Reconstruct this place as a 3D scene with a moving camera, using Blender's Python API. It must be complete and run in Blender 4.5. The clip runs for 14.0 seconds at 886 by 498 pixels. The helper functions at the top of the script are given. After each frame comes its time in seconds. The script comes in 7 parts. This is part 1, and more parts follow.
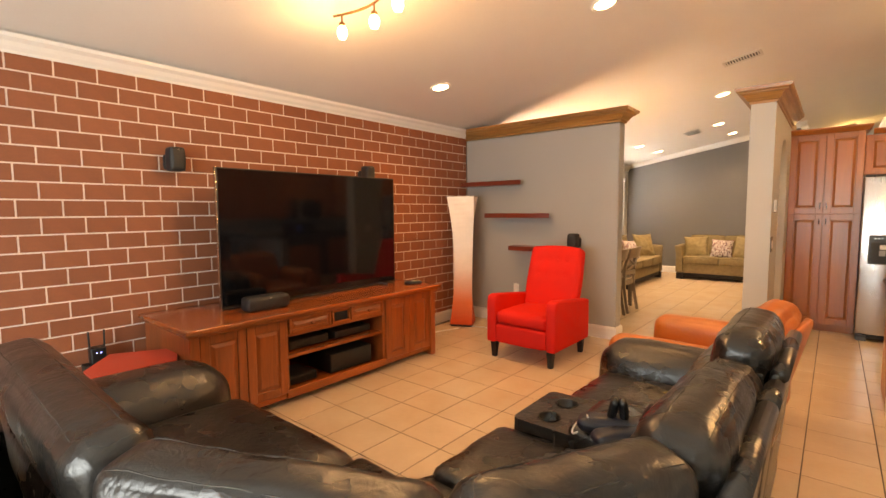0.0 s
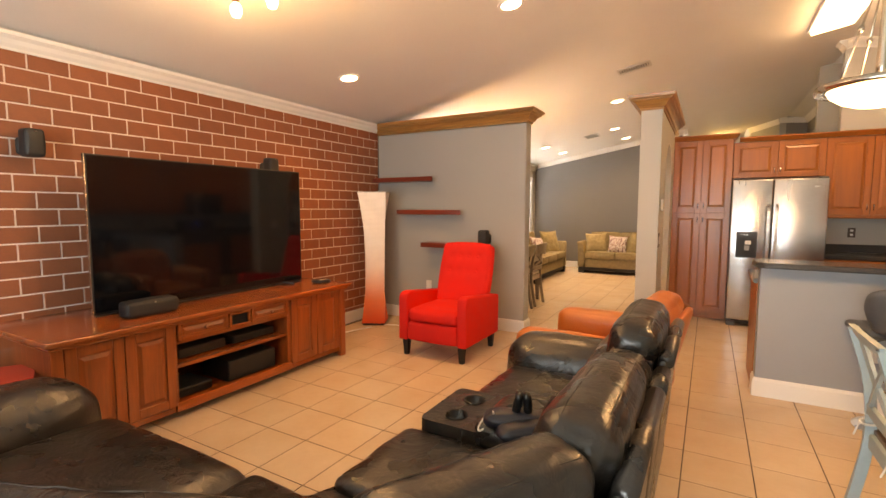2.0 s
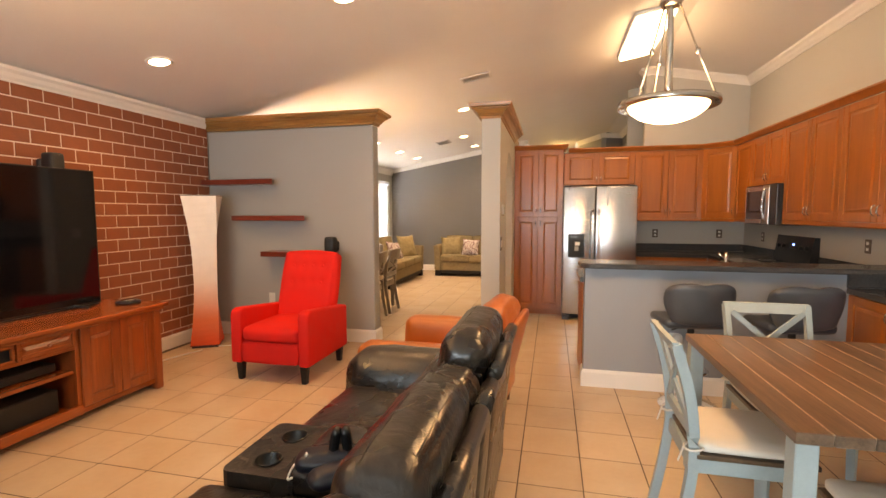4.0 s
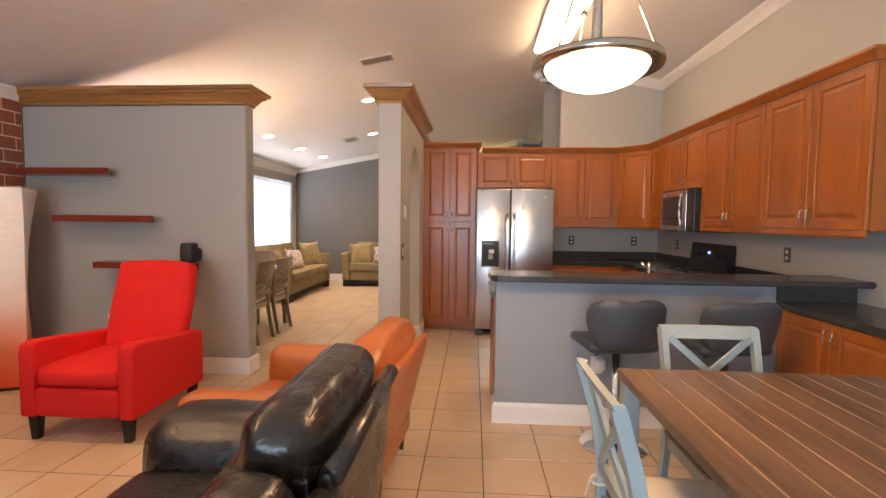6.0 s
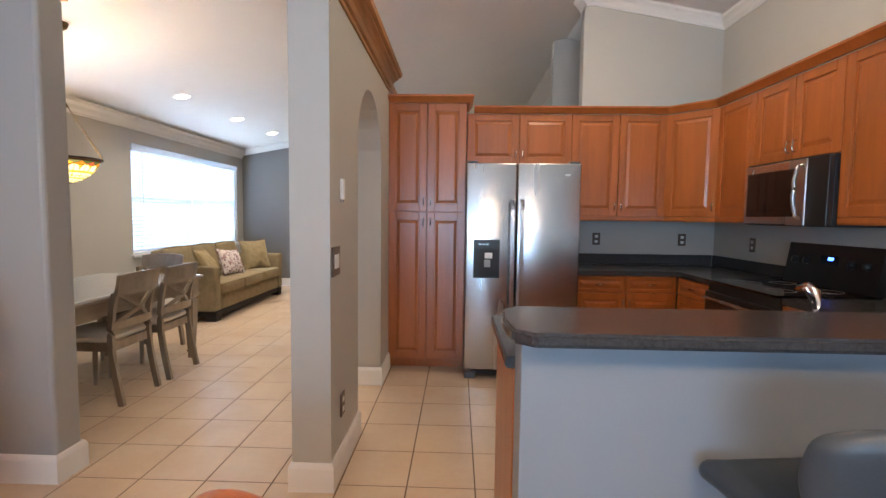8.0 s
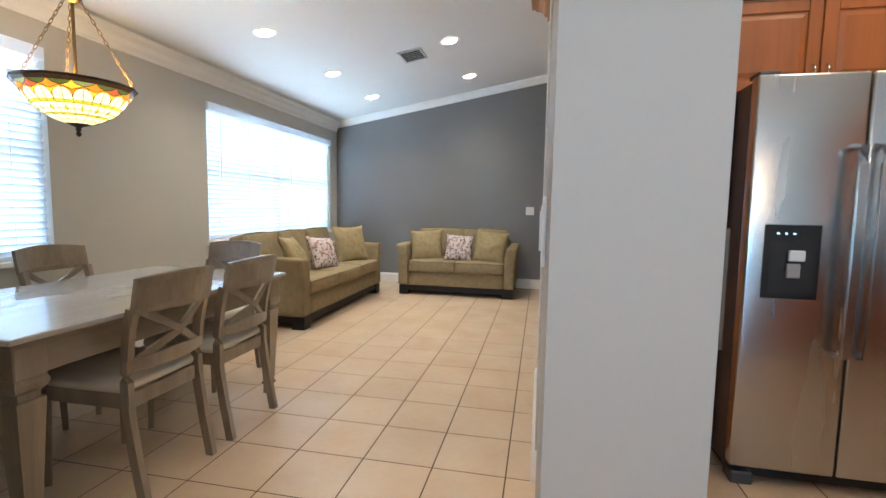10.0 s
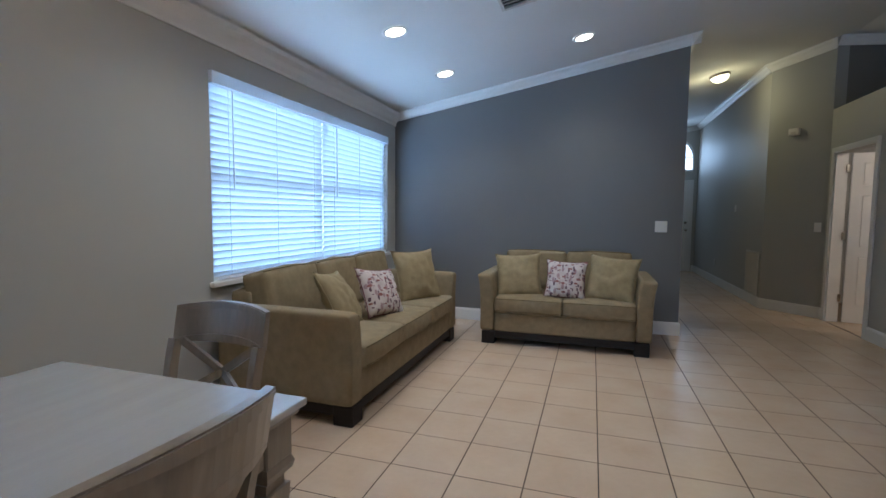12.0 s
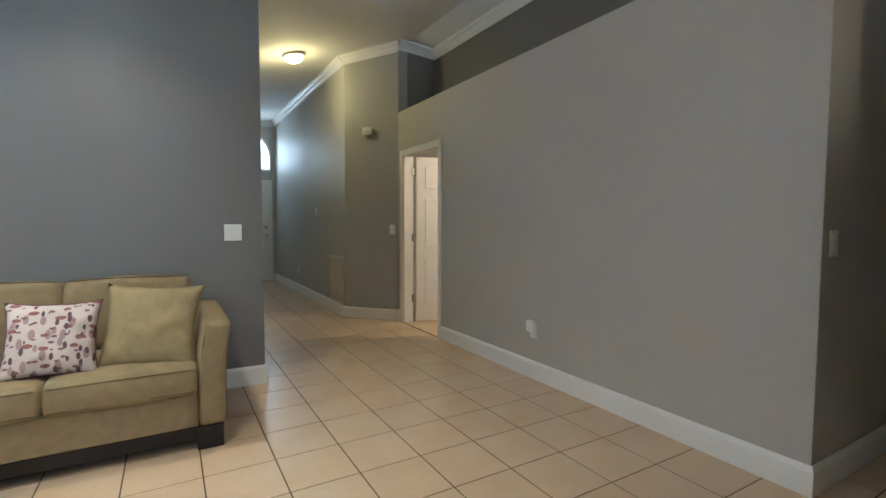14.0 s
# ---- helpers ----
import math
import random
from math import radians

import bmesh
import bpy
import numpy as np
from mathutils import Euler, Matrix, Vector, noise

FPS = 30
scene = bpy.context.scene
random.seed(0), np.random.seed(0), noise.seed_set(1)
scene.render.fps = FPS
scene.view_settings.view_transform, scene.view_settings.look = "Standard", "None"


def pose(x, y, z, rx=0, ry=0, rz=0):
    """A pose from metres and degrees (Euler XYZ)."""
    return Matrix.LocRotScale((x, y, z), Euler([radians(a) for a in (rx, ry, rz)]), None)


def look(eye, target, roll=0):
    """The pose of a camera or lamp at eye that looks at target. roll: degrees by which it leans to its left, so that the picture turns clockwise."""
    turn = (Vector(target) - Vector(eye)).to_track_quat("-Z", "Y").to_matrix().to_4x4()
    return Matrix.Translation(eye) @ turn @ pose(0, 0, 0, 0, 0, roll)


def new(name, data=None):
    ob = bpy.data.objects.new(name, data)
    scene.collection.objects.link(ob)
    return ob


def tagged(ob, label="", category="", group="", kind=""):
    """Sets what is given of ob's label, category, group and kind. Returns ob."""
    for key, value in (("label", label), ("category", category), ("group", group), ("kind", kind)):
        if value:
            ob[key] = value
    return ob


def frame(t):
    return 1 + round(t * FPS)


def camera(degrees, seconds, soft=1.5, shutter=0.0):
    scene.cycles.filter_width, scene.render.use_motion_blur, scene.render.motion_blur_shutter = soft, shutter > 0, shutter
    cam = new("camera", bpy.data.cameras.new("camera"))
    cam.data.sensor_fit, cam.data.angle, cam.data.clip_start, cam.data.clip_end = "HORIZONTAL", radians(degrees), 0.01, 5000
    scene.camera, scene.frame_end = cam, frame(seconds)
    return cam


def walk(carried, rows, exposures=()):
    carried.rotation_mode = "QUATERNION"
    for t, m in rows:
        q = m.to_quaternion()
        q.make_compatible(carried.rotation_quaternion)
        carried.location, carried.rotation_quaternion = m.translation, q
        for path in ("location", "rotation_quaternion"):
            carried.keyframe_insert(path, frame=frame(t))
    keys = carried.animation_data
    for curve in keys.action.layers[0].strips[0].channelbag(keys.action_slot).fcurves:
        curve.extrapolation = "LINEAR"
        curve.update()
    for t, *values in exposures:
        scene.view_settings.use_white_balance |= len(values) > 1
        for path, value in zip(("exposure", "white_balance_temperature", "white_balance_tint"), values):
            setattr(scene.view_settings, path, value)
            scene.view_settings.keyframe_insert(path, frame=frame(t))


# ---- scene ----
cam = camera(87.2, 14.0)
PATH = [
    (0, (0.433, 0.125, 1.416), (-0.851, 1.65, 1.256), -0.4),
    (0.5, (0.442, 0.136, 1.416), (-0.796, 1.698, 1.248), -0.3),
    (1, (0.45, 0.163, 1.394), (-0.726, 1.773, 1.228), -0.1),
    (1.5, (0.439, 0.188, 1.395), (-0.655, 1.853, 1.225), 0.0),
    (2, (0.426, 0.21, 1.406), (-0.562, 1.94, 1.233), 0.1),
    (2.5, (0.416, 0.251, 1.412), (-0.454, 2.043, 1.238), 0.1),
    (3, (0.424, 0.307, 1.399), (-0.317, 2.157, 1.233), -0.0),
    (3.5, (0.463, 0.387, 1.416), (-0.137, 2.288, 1.249), -0.1),
    (4, (0.51, 0.465, 1.417), (0.055, 2.407, 1.262), -0.1),
    (4.2, (0.514, 0.489, 1.428), (0.119, 2.443, 1.273), -0.0),
    (6.5, (0.629, 1.622, 1.343), (0.534, 3.616, 1.223), 0.5),
    (7, (0.605, 2.095, 1.317), (0.552, 4.09, 1.192), 0.5),
    (7.2, (0.603, 2.302, 1.331), (0.564, 4.297, 1.196), 0.6),
    (8.2, (0.57, 3.20, 1.315), (0.50, 5.195, 1.175), 0.7),
    (8.8, (0.45, 3.72, 1.298), (0.34, 5.71, 1.15), 0.75),
    (9.1, (0.345, 4.00, 1.288), (0.180, 5.99, 1.136), 0.78),
    (9.3, (0.222, 4.142, 1.281), (0.012, 6.129, 1.127), 0.85),
    (9.5, (0.110, 4.276, 1.264), (-0.149, 6.252, 1.100), 1.0),
    (9.8, (-0.078, 4.474, 1.215), (-0.407, 6.438, 1.041), 1.1),
    (10, (-0.202, 4.597, 1.188), (-0.607, 6.548, 1.008), 1.0),
    (10.5, (-0.468, 4.848, 1.180), (-1.038, 6.756, 0.991), 1.1),
    (11, (-0.729, 5.206, 1.19), (-1.412, 7.077, 1.008), 0.9),
    (11.5, (-0.915, 5.678, 1.237), (-1.604, 7.548, 1.07), 0.7),
    (12, (-1.045, 6.194, 1.259), (-1.653, 8.093, 1.111), 0.5),
    (12.5, (-1.103, 6.692, 1.276), (-1.52, 8.644, 1.149), 0.4),
    (13, (-1.082, 7.147, 1.273), (-1.116, 9.144, 1.163), 0.2),
    (13.5, (-0.996, 7.565, 1.259), (-0.491, 9.497, 1.145), 0.4),
    (14, (-0.76, 7.861, 1.227), (0.254, 9.581, 1.114), 0.2),
]
walk(cam, [(t, look(eye, target, roll)) for t, eye, target, roll in PATH],
     exposures=[(0.0, 0.80, 13000, 26), (4.2, 0.74, 10600, 24), (6.5, 0.60, 7600, 22), (7.2, 0.60, 6800, 18), (9.3, 0.62, 5900, 6), (10.0, 0.62, 5900, 5),
                (11.0, 0.0, 5450, 6), (11.5, -0.3, 5050, 5), (12.0, -0.3, 4950, 6), (13.0, -0.3, 4850, 7), (13.5, 0.0, 5000, 6), (14.0, 0.58, 5600, 1)])

# ---- world and large lights ----
world = bpy.data.worlds.new("sky")
scene.world = world
world.use_nodes = True
wt = world.node_tree
sky = wt.nodes.new("ShaderNodeTexSky")
sky.sky_type, sky.sun_disc = "NISHITA", False
sky.sun_elevation, sky.sun_rotation = radians(48), radians(60)
wt.links.new(sky.outputs[0], wt.nodes["Background"].inputs[0])
wt.nodes["Background"].inputs[1].default_value = 0.12
sun = new("sun", bpy.data.lights.new("sun", "SUN"))
sun.data.energy, sun.data.angle, sun.data.color = 2.5, radians(0.5), (1.0, 0.95, 0.88)
sun.matrix_world = look((6, -3, 9), (0, 0, 0))

WARM, DAY = (1.0, 0.66, 0.36), (0.66, 0.83, 1.0)


def area(name, m, sx, sy, power, colour):
    ob = new(name, bpy.data.lights.new(name, "AREA"))
    ob.data.shape, ob.data.size, ob.data.size_y, ob.data.energy, ob.data.color = "RECTANGLE", sx, sy, power, colour
    ob.matrix_world = m
    return ob


def bulb(name, at, power, colour, radius=0.05, cone=0.0):
    ob = new(name, bpy.data.lights.new(name, "SPOT" if cone else "POINT"))
    ob.data.energy, ob.data.color, ob.data.shadow_soft_size = power, colour, radius
    if cone:
        ob.data.spot_size, ob.data.spot_blend = radians(cone), 0.9
    ob.location = at
    return ob


# daylight in the window openings
area("window_daylight", look((-3.62, 9.97, 1.55), (0, 9.97, 1.1)), 2.9, 1.6, 175, DAY)
area("window_daylight", look((-3.62, 6.22, 1.55), (0, 6.22, 1.1)), 2.0, 1.6, 125, DAY)
area("slider_daylight", look((-0.3, -2.35, 1.15), (0.1, 3, 0.9)), 2.8, 1.8, 165, (0.44, 0.71, 1.0))
area("transom_daylight", look((0.68, 17.9, 2.6), (0.68, 10, 0.6)), 0.8, 0.6, 5.0, DAY)


def ceil_z(x):
    """Height of the vaulted ceiling: it rises to a ridge at x = 1.85 and falls again."""
    return 2.485 + 0.1835 * (min(x, 1.85) + 3.4) - 0.1835 * max(0.0, x - 1.85)


CANS = [(-2.585, 3.69), (-0.937, 3.62), (-2.55, 8.30), (-2.52, 9.56), (-2.48, 10.70), (-1.18, 9.46), (-1.17, 10.77), (-0.80, 7.45)]
for cx, cy in CANS:
    bulb("can_lamp", (cx, cy, ceil_z(cx) - 0.03), 34 if cy < 5 else 44, WARM if cy < 5 else (1.0, 0.84, 0.66), 0.06, 130)
for k in range(4):
    bulb("track_lamp", (-2.02 + 0.28 * k, 2.04, 2.46), 4.5, WARM, 0.04)
bulb("pendant_lamp", (1.06, 3.02, 2.02), 14, WARM, 0.1)
bulb("pendant_lamp", (1.06, 3.02, 1.80), 24, WARM, 0.12)
for ky in (5.60, 6.05, 6.50):
    bulb("kitchen_lamp", (1.46, ky, 3.20), 4.2, (1.0, 0.74, 0.46), 0.10)
bulb("chandelier_lamp", (-2.31, 6.40, 1.655), 30, WARM, 0.08)
bulb("hall_lamp", (0.56, 13.6, 2.92), 9, (1.0, 0.76, 0.34), 0.08)
# added fill out of view, brightens the half-open door leaf
bulb("bedroom_fill_lamp", (2.75, 11.7, 2.38), 42, (1.0, 0.72, 0.48), 0.1)


# ---- materials ----
def mat(name, base, rough=0.5, metal=0.0, vary=0.12, scale=6.0, fine=90.0, bump=0.15, depth=0.002, spec=0.5, emit=None, power=0.0, coat=0.0, stretch=None, island=0.0):
    """A surface with variation at two scales: broad stains and fine grain with relief."""
    m = bpy.data.materials.new(name)
    m.use_nodes = True
    nt = m.node_tree
    b = nt.nodes["Principled BSDF"]
    b.inputs["Roughness"].default_value, b.inputs["Metallic"].default_value = rough, metal
    b.inputs["Specular IOR Level"].default_value = spec
    b.inputs["Coat Weight"].default_value = coat
    co = nt.nodes.new("ShaderNodeTexCoord")
    src = co.outputs["Object"]
    if stretch:
        mp = nt.nodes.new("ShaderNodeMapping")
        mp.inputs["Scale"].default_value = stretch
        nt.links.new(src, mp.inputs[0])
        src = mp.outputs[0]
    n1, n2 = nt.nodes.new("ShaderNodeTexNoise"), nt.nodes.new("ShaderNodeTexNoise")
    n1.inputs["Scale"].default_value, n2.inputs["Scale"].default_value = scale, fine
    n1.inputs["Detail"].default_value = n2.inputs["Detail"].default_value = 4
    nt.links.new(src, n1.inputs["Vector"]), nt.links.new(src, n2.inputs["Vector"])
    mix = nt.nodes.new("ShaderNodeMath")
    mix.operation = "MULTIPLY_ADD"
    nt.links.new(n2.outputs[0], mix.inputs[0])
    mix.inputs[1].default_value = 0.5
    nt.links.new(n1.outputs[0], mix.inputs[2])
    ramp = nt.nodes.new("ShaderNodeMapRange")
    ramp.inputs[1].default_value, ramp.inputs[2].default_value = 0.45, 1.05
    ramp.inputs[3].default_value, ramp.inputs[4].default_value = 1 - vary, 1 + vary
    nt.links.new(mix.outputs[0], ramp.inputs[0])
    val = ramp.outputs[0]
    if island:
        oi = nt.nodes.new("ShaderNodeObjectInfo")
        ge = nt.nodes.new("ShaderNodeNewGeometry")
        add = nt.nodes.new("ShaderNodeMath")
        add.operation = "ADD"
        nt.links.new(oi.outputs["Random"], add.inputs[0]), nt.links.new(ge.outputs["Random Per Island"], add.inputs[1])
        fr = nt.nodes.new("ShaderNodeMath")
        fr.operation = "FRACT"
        nt.links.new(add.outputs[0], fr.inputs[0])
        mr = nt.nodes.new("ShaderNodeMapRange")
        mr.inputs[3].default_value, mr.inputs[4].default_value = 1 - island, 1 + island
        nt.links.new(fr.outputs[0], mr.inputs[0])
        mu = nt.nodes.new("ShaderNodeMath")
        mu.operation = "MULTIPLY"
        nt.links.new(val, mu.inputs[0]), nt.links.new(mr.outputs[0], mu.inputs[1])
        val = mu.outputs[0]
    sc = nt.nodes.new("ShaderNodeVectorMath")
    sc.operation = "SCALE"
    sc.inputs[0].default_value = base
    nt.links.new(val, sc.inputs["Scale"])
    nt.links.new(sc.outputs[0], b.inputs["Base Color"])
    rr = nt.nodes.new("ShaderNodeMapRange")
    rr.inputs[1].default_value, rr.inputs[2].default_value = 0.3, 0.8
    rr.inputs[3].default_value, rr.inputs[4].default_value = max(0.02, rough * 0.85), min(1.0, rough * 1.15)
    nt.links.new(n1.outputs[0], rr.inputs[0])
    nt.links.new(rr.outputs[0], b.inputs["Roughness"])
    if bump:
        bp = nt.nodes.new("ShaderNodeBump")
        bp.inputs["Strength"].default_value, bp.inputs["Distance"].default_value = bump, depth
        nt.links.new(mix.outputs[0], bp.inputs["Height"])
        nt.links.new(bp.outputs[0], b.inputs["Normal"])
    if emit:
        b.inputs["Emission Color"].default_value = (*emit, 1)
        b.inputs["Emission Strength"].default_value = power
    return m


def wood(name, base, rough=0.32, axis=2, coat=0.25, dark=0.55, scale=9.0):
    """Stained wood with grain along one axis."""
    m = bpy.data.materials.new(name)
    m.use_nodes = True
    nt = m.node_tree
    b = nt.nodes["Principled BSDF"]
    co, mp, oi = nt.nodes.new("ShaderNodeTexCoord"), nt.nodes.new("ShaderNodeMapping"), nt.nodes.new("ShaderNodeObjectInfo")
    s = [scale] * 3
    s[axis] = scale * 0.09
    mp.inputs["Scale"].default_value = s
    nt.links.new(co.outputs["Object"], mp.inputs[0])
    shift = nt.nodes.new("ShaderNodeVectorMath")
    shift.operation = "SCALE"
    shift.inputs[0].default_value = (7.0, 3.0, 5.0)
    nt.links.new(oi.outputs["Random"], shift.inputs["Scale"])
    nt.links.new(shift.outputs[0], mp.inputs["Location"])
    n1, n2 = nt.nodes.new("ShaderNodeTexNoise"), nt.nodes.new("ShaderNodeTexNoise")
    n1.inputs["Scale"].default_value, n1.inputs["Detail"].default_value, n1.inputs["Distortion"].default_value = 1.2, 5, 0.8
    n2.inputs["Scale"].default_value, n2.inputs["Detail"].default_value = 9.0, 6
    nt.links.new(mp.outputs[0], n1.inputs["Vector"]), nt.links.new(mp.outputs[0], n2.inputs["Vector"])
    mix = nt.nodes.new("ShaderNodeMath")
    mix.operation = "MULTIPLY_ADD"
    nt.links.new(n2.outputs[0], mix.inputs[0])
    mix.inputs[1].default_value = 0.45
    nt.links.new(n1.outputs[0], mix.inputs[2])
    ramp = nt.nodes.new("ShaderNodeValToRGB")
    ramp.color_ramp.elements[0].position, ramp.color_ramp.elements[1].position = 0.5, 0.98
    ramp.color_ramp.elements[0].color = (*[c * dark for c in base], 1)
    ramp.color_ramp.elements[1].color = (*[min(1, c * 1.25) for c in base], 1)
    nt.links.new(mix.outputs[0], ramp.inputs[0])
    nt.links.new(ramp.outputs[0], b.inputs["Base Color"])
    b.inputs["Roughness"].default_value, b.inputs["Coat Weight"].default_value, b.inputs["Coat Roughness"].default_value = rough, coat, 0.2
    bp = nt.nodes.new("ShaderNodeBump")
    bp.inputs["Strength"].default_value, bp.inputs["Distance"].default_value = 0.12, 0.001
    nt.links.new(mix.outputs[0], bp.inputs["Height"])
    nt.links.new(bp.outputs[0], b.inputs["Normal"])
    return m


def glow(name, colour, power):
    return mat(name, (0.8, 0.8, 0.8), 0.4, emit=colour, power=power, vary=0.02, bump=0)


def tile_material():
    """Glazed cream ceramic: soft clouds, a few warm stains, each tile a little different."""
    m = bpy.data.materials.new("cream_floor_tile")
    m.use_nodes = True
    nt = m.node_tree
    b = nt.nodes["Principled BSDF"]
    b.inputs["Roughness"].default_value = 0.27
    ge, oi, pos = nt.nodes.new("ShaderNodeNewGeometry"), nt.nodes.new("ShaderNodeObjectInfo"), nt.nodes.new("ShaderNodeNewGeometry")
    n1, n2 = nt.nodes.new("ShaderNodeTexNoise"), nt.nodes.new("ShaderNodeTexNoise")
    n1.inputs["Scale"].default_value, n1.inputs["Detail"].default_value = 3.2, 3
    n2.inputs["Scale"].default_value, n2.inputs["Detail"].default_value = 26, 4
    nt.links.new(pos.outputs["Position"], n1.inputs["Vector"]), nt.links.new(pos.outputs["Position"], n2.inputs["Vector"])
    r1 = nt.nodes.new("ShaderNodeValToRGB")
    r1.color_ramp.elements[0].position, r1.color_ramp.elements[1].position = 0.25, 0.75
    r1.color_ramp.elements[0].color, r1.color_ramp.elements[1].color = (0.585, 0.430, 0.295, 1), (0.645, 0.508, 0.370, 1)
    nt.links.new(n1.outputs[0], r1.inputs[0])
    a = nt.nodes.new("ShaderNodeMath")
    a.operation = "MULTIPLY_ADD"
    nt.links.new(n2.outputs[0], a.inputs[0])
    a.inputs[1].default_value, a.inputs[2].default_value = 0.10, 0.95
    c = nt.nodes.new("ShaderNodeMath")
    c.operation = "ADD"
    nt.links.new(ge.outputs["Random Per Island"], c.inputs[0]), nt.links.new(oi.outputs["Random"], c.inputs[1])
    d = nt.nodes.new("ShaderNodeMath")
    d.operation = "MULTIPLY_ADD"
    nt.links.new(c.outputs[0], d.inputs[0])
    d.inputs[1].default_value, d.inputs[2].default_value = 0.055, 0.945
    e = nt.nodes.new("ShaderNodeMath")
    e.operation = "MULTIPLY"
    nt.links.new(a.outputs[0], e.inputs[0]), nt.links.new(d.outputs[0], e.inputs[1])
    v = nt.nodes.new("ShaderNodeVectorMath")
    v.operation = "SCALE"
    nt.links.new(r1.outputs[0], v.inputs[0]), nt.links.new(e.outputs[0], v.inputs["Scale"])
    nt.links.new(v.outputs[0], b.inputs["Base Color"])
    return m


def leather(name, base, rough, crease=1.0, vary=0.2):
    """Hide with broad soft folds, short creases and fine pebble grain."""
    m = mat(name, base, rough, vary=vary, scale=4, fine=60, bump=0, spec=0.75)
    nt = m.node_tree
    b = nt.nodes["Principled BSDF"]
    co = nt.nodes.new("ShaderNodeTexCoord")
    h = None
    for scale, detail, dist, amount in ((7, 3, 1.2, 0.9), (24, 4, 1.8, 0.32), (260, 2, 0, 0.035)):
        n = nt.nodes.new("ShaderNodeTexNoise")
        n.inputs["Scale"].default_value, n.inputs["Detail"].default_value, n.inputs["Distortion"].default_value = scale, detail, dist
        nt.links.new(co.outputs["Object"], n.inputs["Vector"])
        q = nt.nodes.new("ShaderNodeMath")
        q.operation = "MULTIPLY_ADD"
        nt.links.new(n.outputs[0], q.inputs[0])
        q.inputs[1].default_value, q.inputs[2].default_value = amount, 0.0
        if h:
            nt.links.new(h, q.inputs[2])
        h = q.outputs[0]
    bp = nt.nodes.new("ShaderNodeBump")
    bp.inputs["Strength"].default_value, bp.inputs["Distance"].default_value = 0.55 * crease, 0.022
    nt.links.new(h, bp.inputs["Height"])
    nt.links.new(bp.outputs[0], b.inputs["Normal"])
    return m


M_WALL = mat("grey_wall_paint", (0.37, 0.37, 0.355), 0.55, vary=0.03, scale=1.5, fine=160, bump=0.12, depth=0.001)
M_WALL_LIGHT = mat("light_grey_wall_paint", (0.47, 0.46, 0.43), 0.55, vary=0.03, scale=1.5, fine=160, bump=0.12, depth=0.001)
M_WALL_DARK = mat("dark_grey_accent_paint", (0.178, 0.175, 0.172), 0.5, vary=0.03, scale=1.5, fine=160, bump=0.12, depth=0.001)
M_CEIL = mat("ceiling_paint", (0.78, 0.77, 0.75), 0.7, vary=0.025, scale=2.0, fine=60, bump=0.35, depth=0.002)
M_TRIM = mat("white_gloss_trim", (0.80, 0.79, 0.77), 0.35, vary=0.03, scale=4, bump=0.05)
M_TILE = tile_material()
M_GROUT = mat("brown_grout", (0.085, 0.056, 0.038), 0.9, vary=0.2, scale=12, fine=150)
M_BRICK = mat("painted_red_brick", (0.29, 0.088, 0.042), 0.62, vary=0.12, scale=9, fine=120, bump=0.3, depth=0.002, island=0.09)
M_MORTAR = mat("pale_mortar", (0.74, 0.60, 0.54), 0.8, vary=0.08, scale=20, fine=200)
M_CAP = wood("golden_oak_crown", (0.42, 0.20, 0.065), 0.35, axis=0)
M_CAPY = wood("golden_oak_crown_long", (0.42, 0.20, 0.065), 0.35, axis=1)
M_CAB = wood("honey_maple_cabinet", (0.36, 0.102, 0.020), 0.33, axis=2, dark=0.90, scale=5)
M_CHERRY = wood("cherry_wood", (0.36, 0.085, 0.025), 0.25, axis=1, dark=0.62, coat=0.5)
M_CHERRYV = wood("cherry_wood_upright", (0.34, 0.08, 0.024), 0.28, axis=2, dark=0.62, coat=0.5)
M_SHELF = wood("mahogany_shelf", (0.19, 0.03, 0.016), 0.3, axis=0, dark=0.6, coat=0.4)
M_STEEL = mat("brushed_steel", (0.55, 0.54, 0.53), 0.27, 1.0, vary=0.015, scale=1.2, fine=5, bump=0.10, depth=0.004, stretch=(3.0, 3.0, 0.35))
M_CHROME = mat("chrome", (0.78, 0.78, 0.78), 0.08, 1.0, vary=0.02, bump=0)
M_NICKEL = mat("brushed_nickel", (0.55, 0.52, 0.47), 0.25, 1.0, vary=0.04, bump=0.02)
M_BLACK = mat("black_plastic", (0.012, 0.012, 0.013), 0.35, vary=0.1, bump=0.05)
M_BLACKM = mat("matt_black_plastic", (0.016, 0.016, 0.017), 0.6, vary=0.15, fine=250, bump=0.2)
M_SCREEN = mat("tv_screen_glass", (0.004, 0.004, 0.005), 0.07, vary=0.02, bump=0)
M_LEATHER = leather("black_leather", (0.015, 0.0125, 0.011), 0.29, 0.62)
M_ORANGE = leather("orange_tan_leather", (0.47, 0.125, 0.028), 0.38, 0.35, 0.07)
M_RED = mat("scarlet_felt_fabric", (0.70, 0.026, 0.025), 0.85, vary=0.06, scale=8, fine=300, bump=0.3, depth=0.001, spec=0.2)
M_LEG = wood("espresso_wood", (0.009, 0.006, 0.005), 0.65, coat=0.0)
M_OLIVE = mat("olive_khaki_upholstery", (0.258, 0.203, 0.122), 0.95, vary=0.17, scale=16, fine=240, bump=0.5, depth=0.002, spec=0.08)
M_OLIVE3 = mat("khaki_pillow_fabric", (0.300, 0.238, 0.135), 0.95, vary=0.17, scale=16, fine=240, bump=0.5, depth=0.002, spec=0.08)
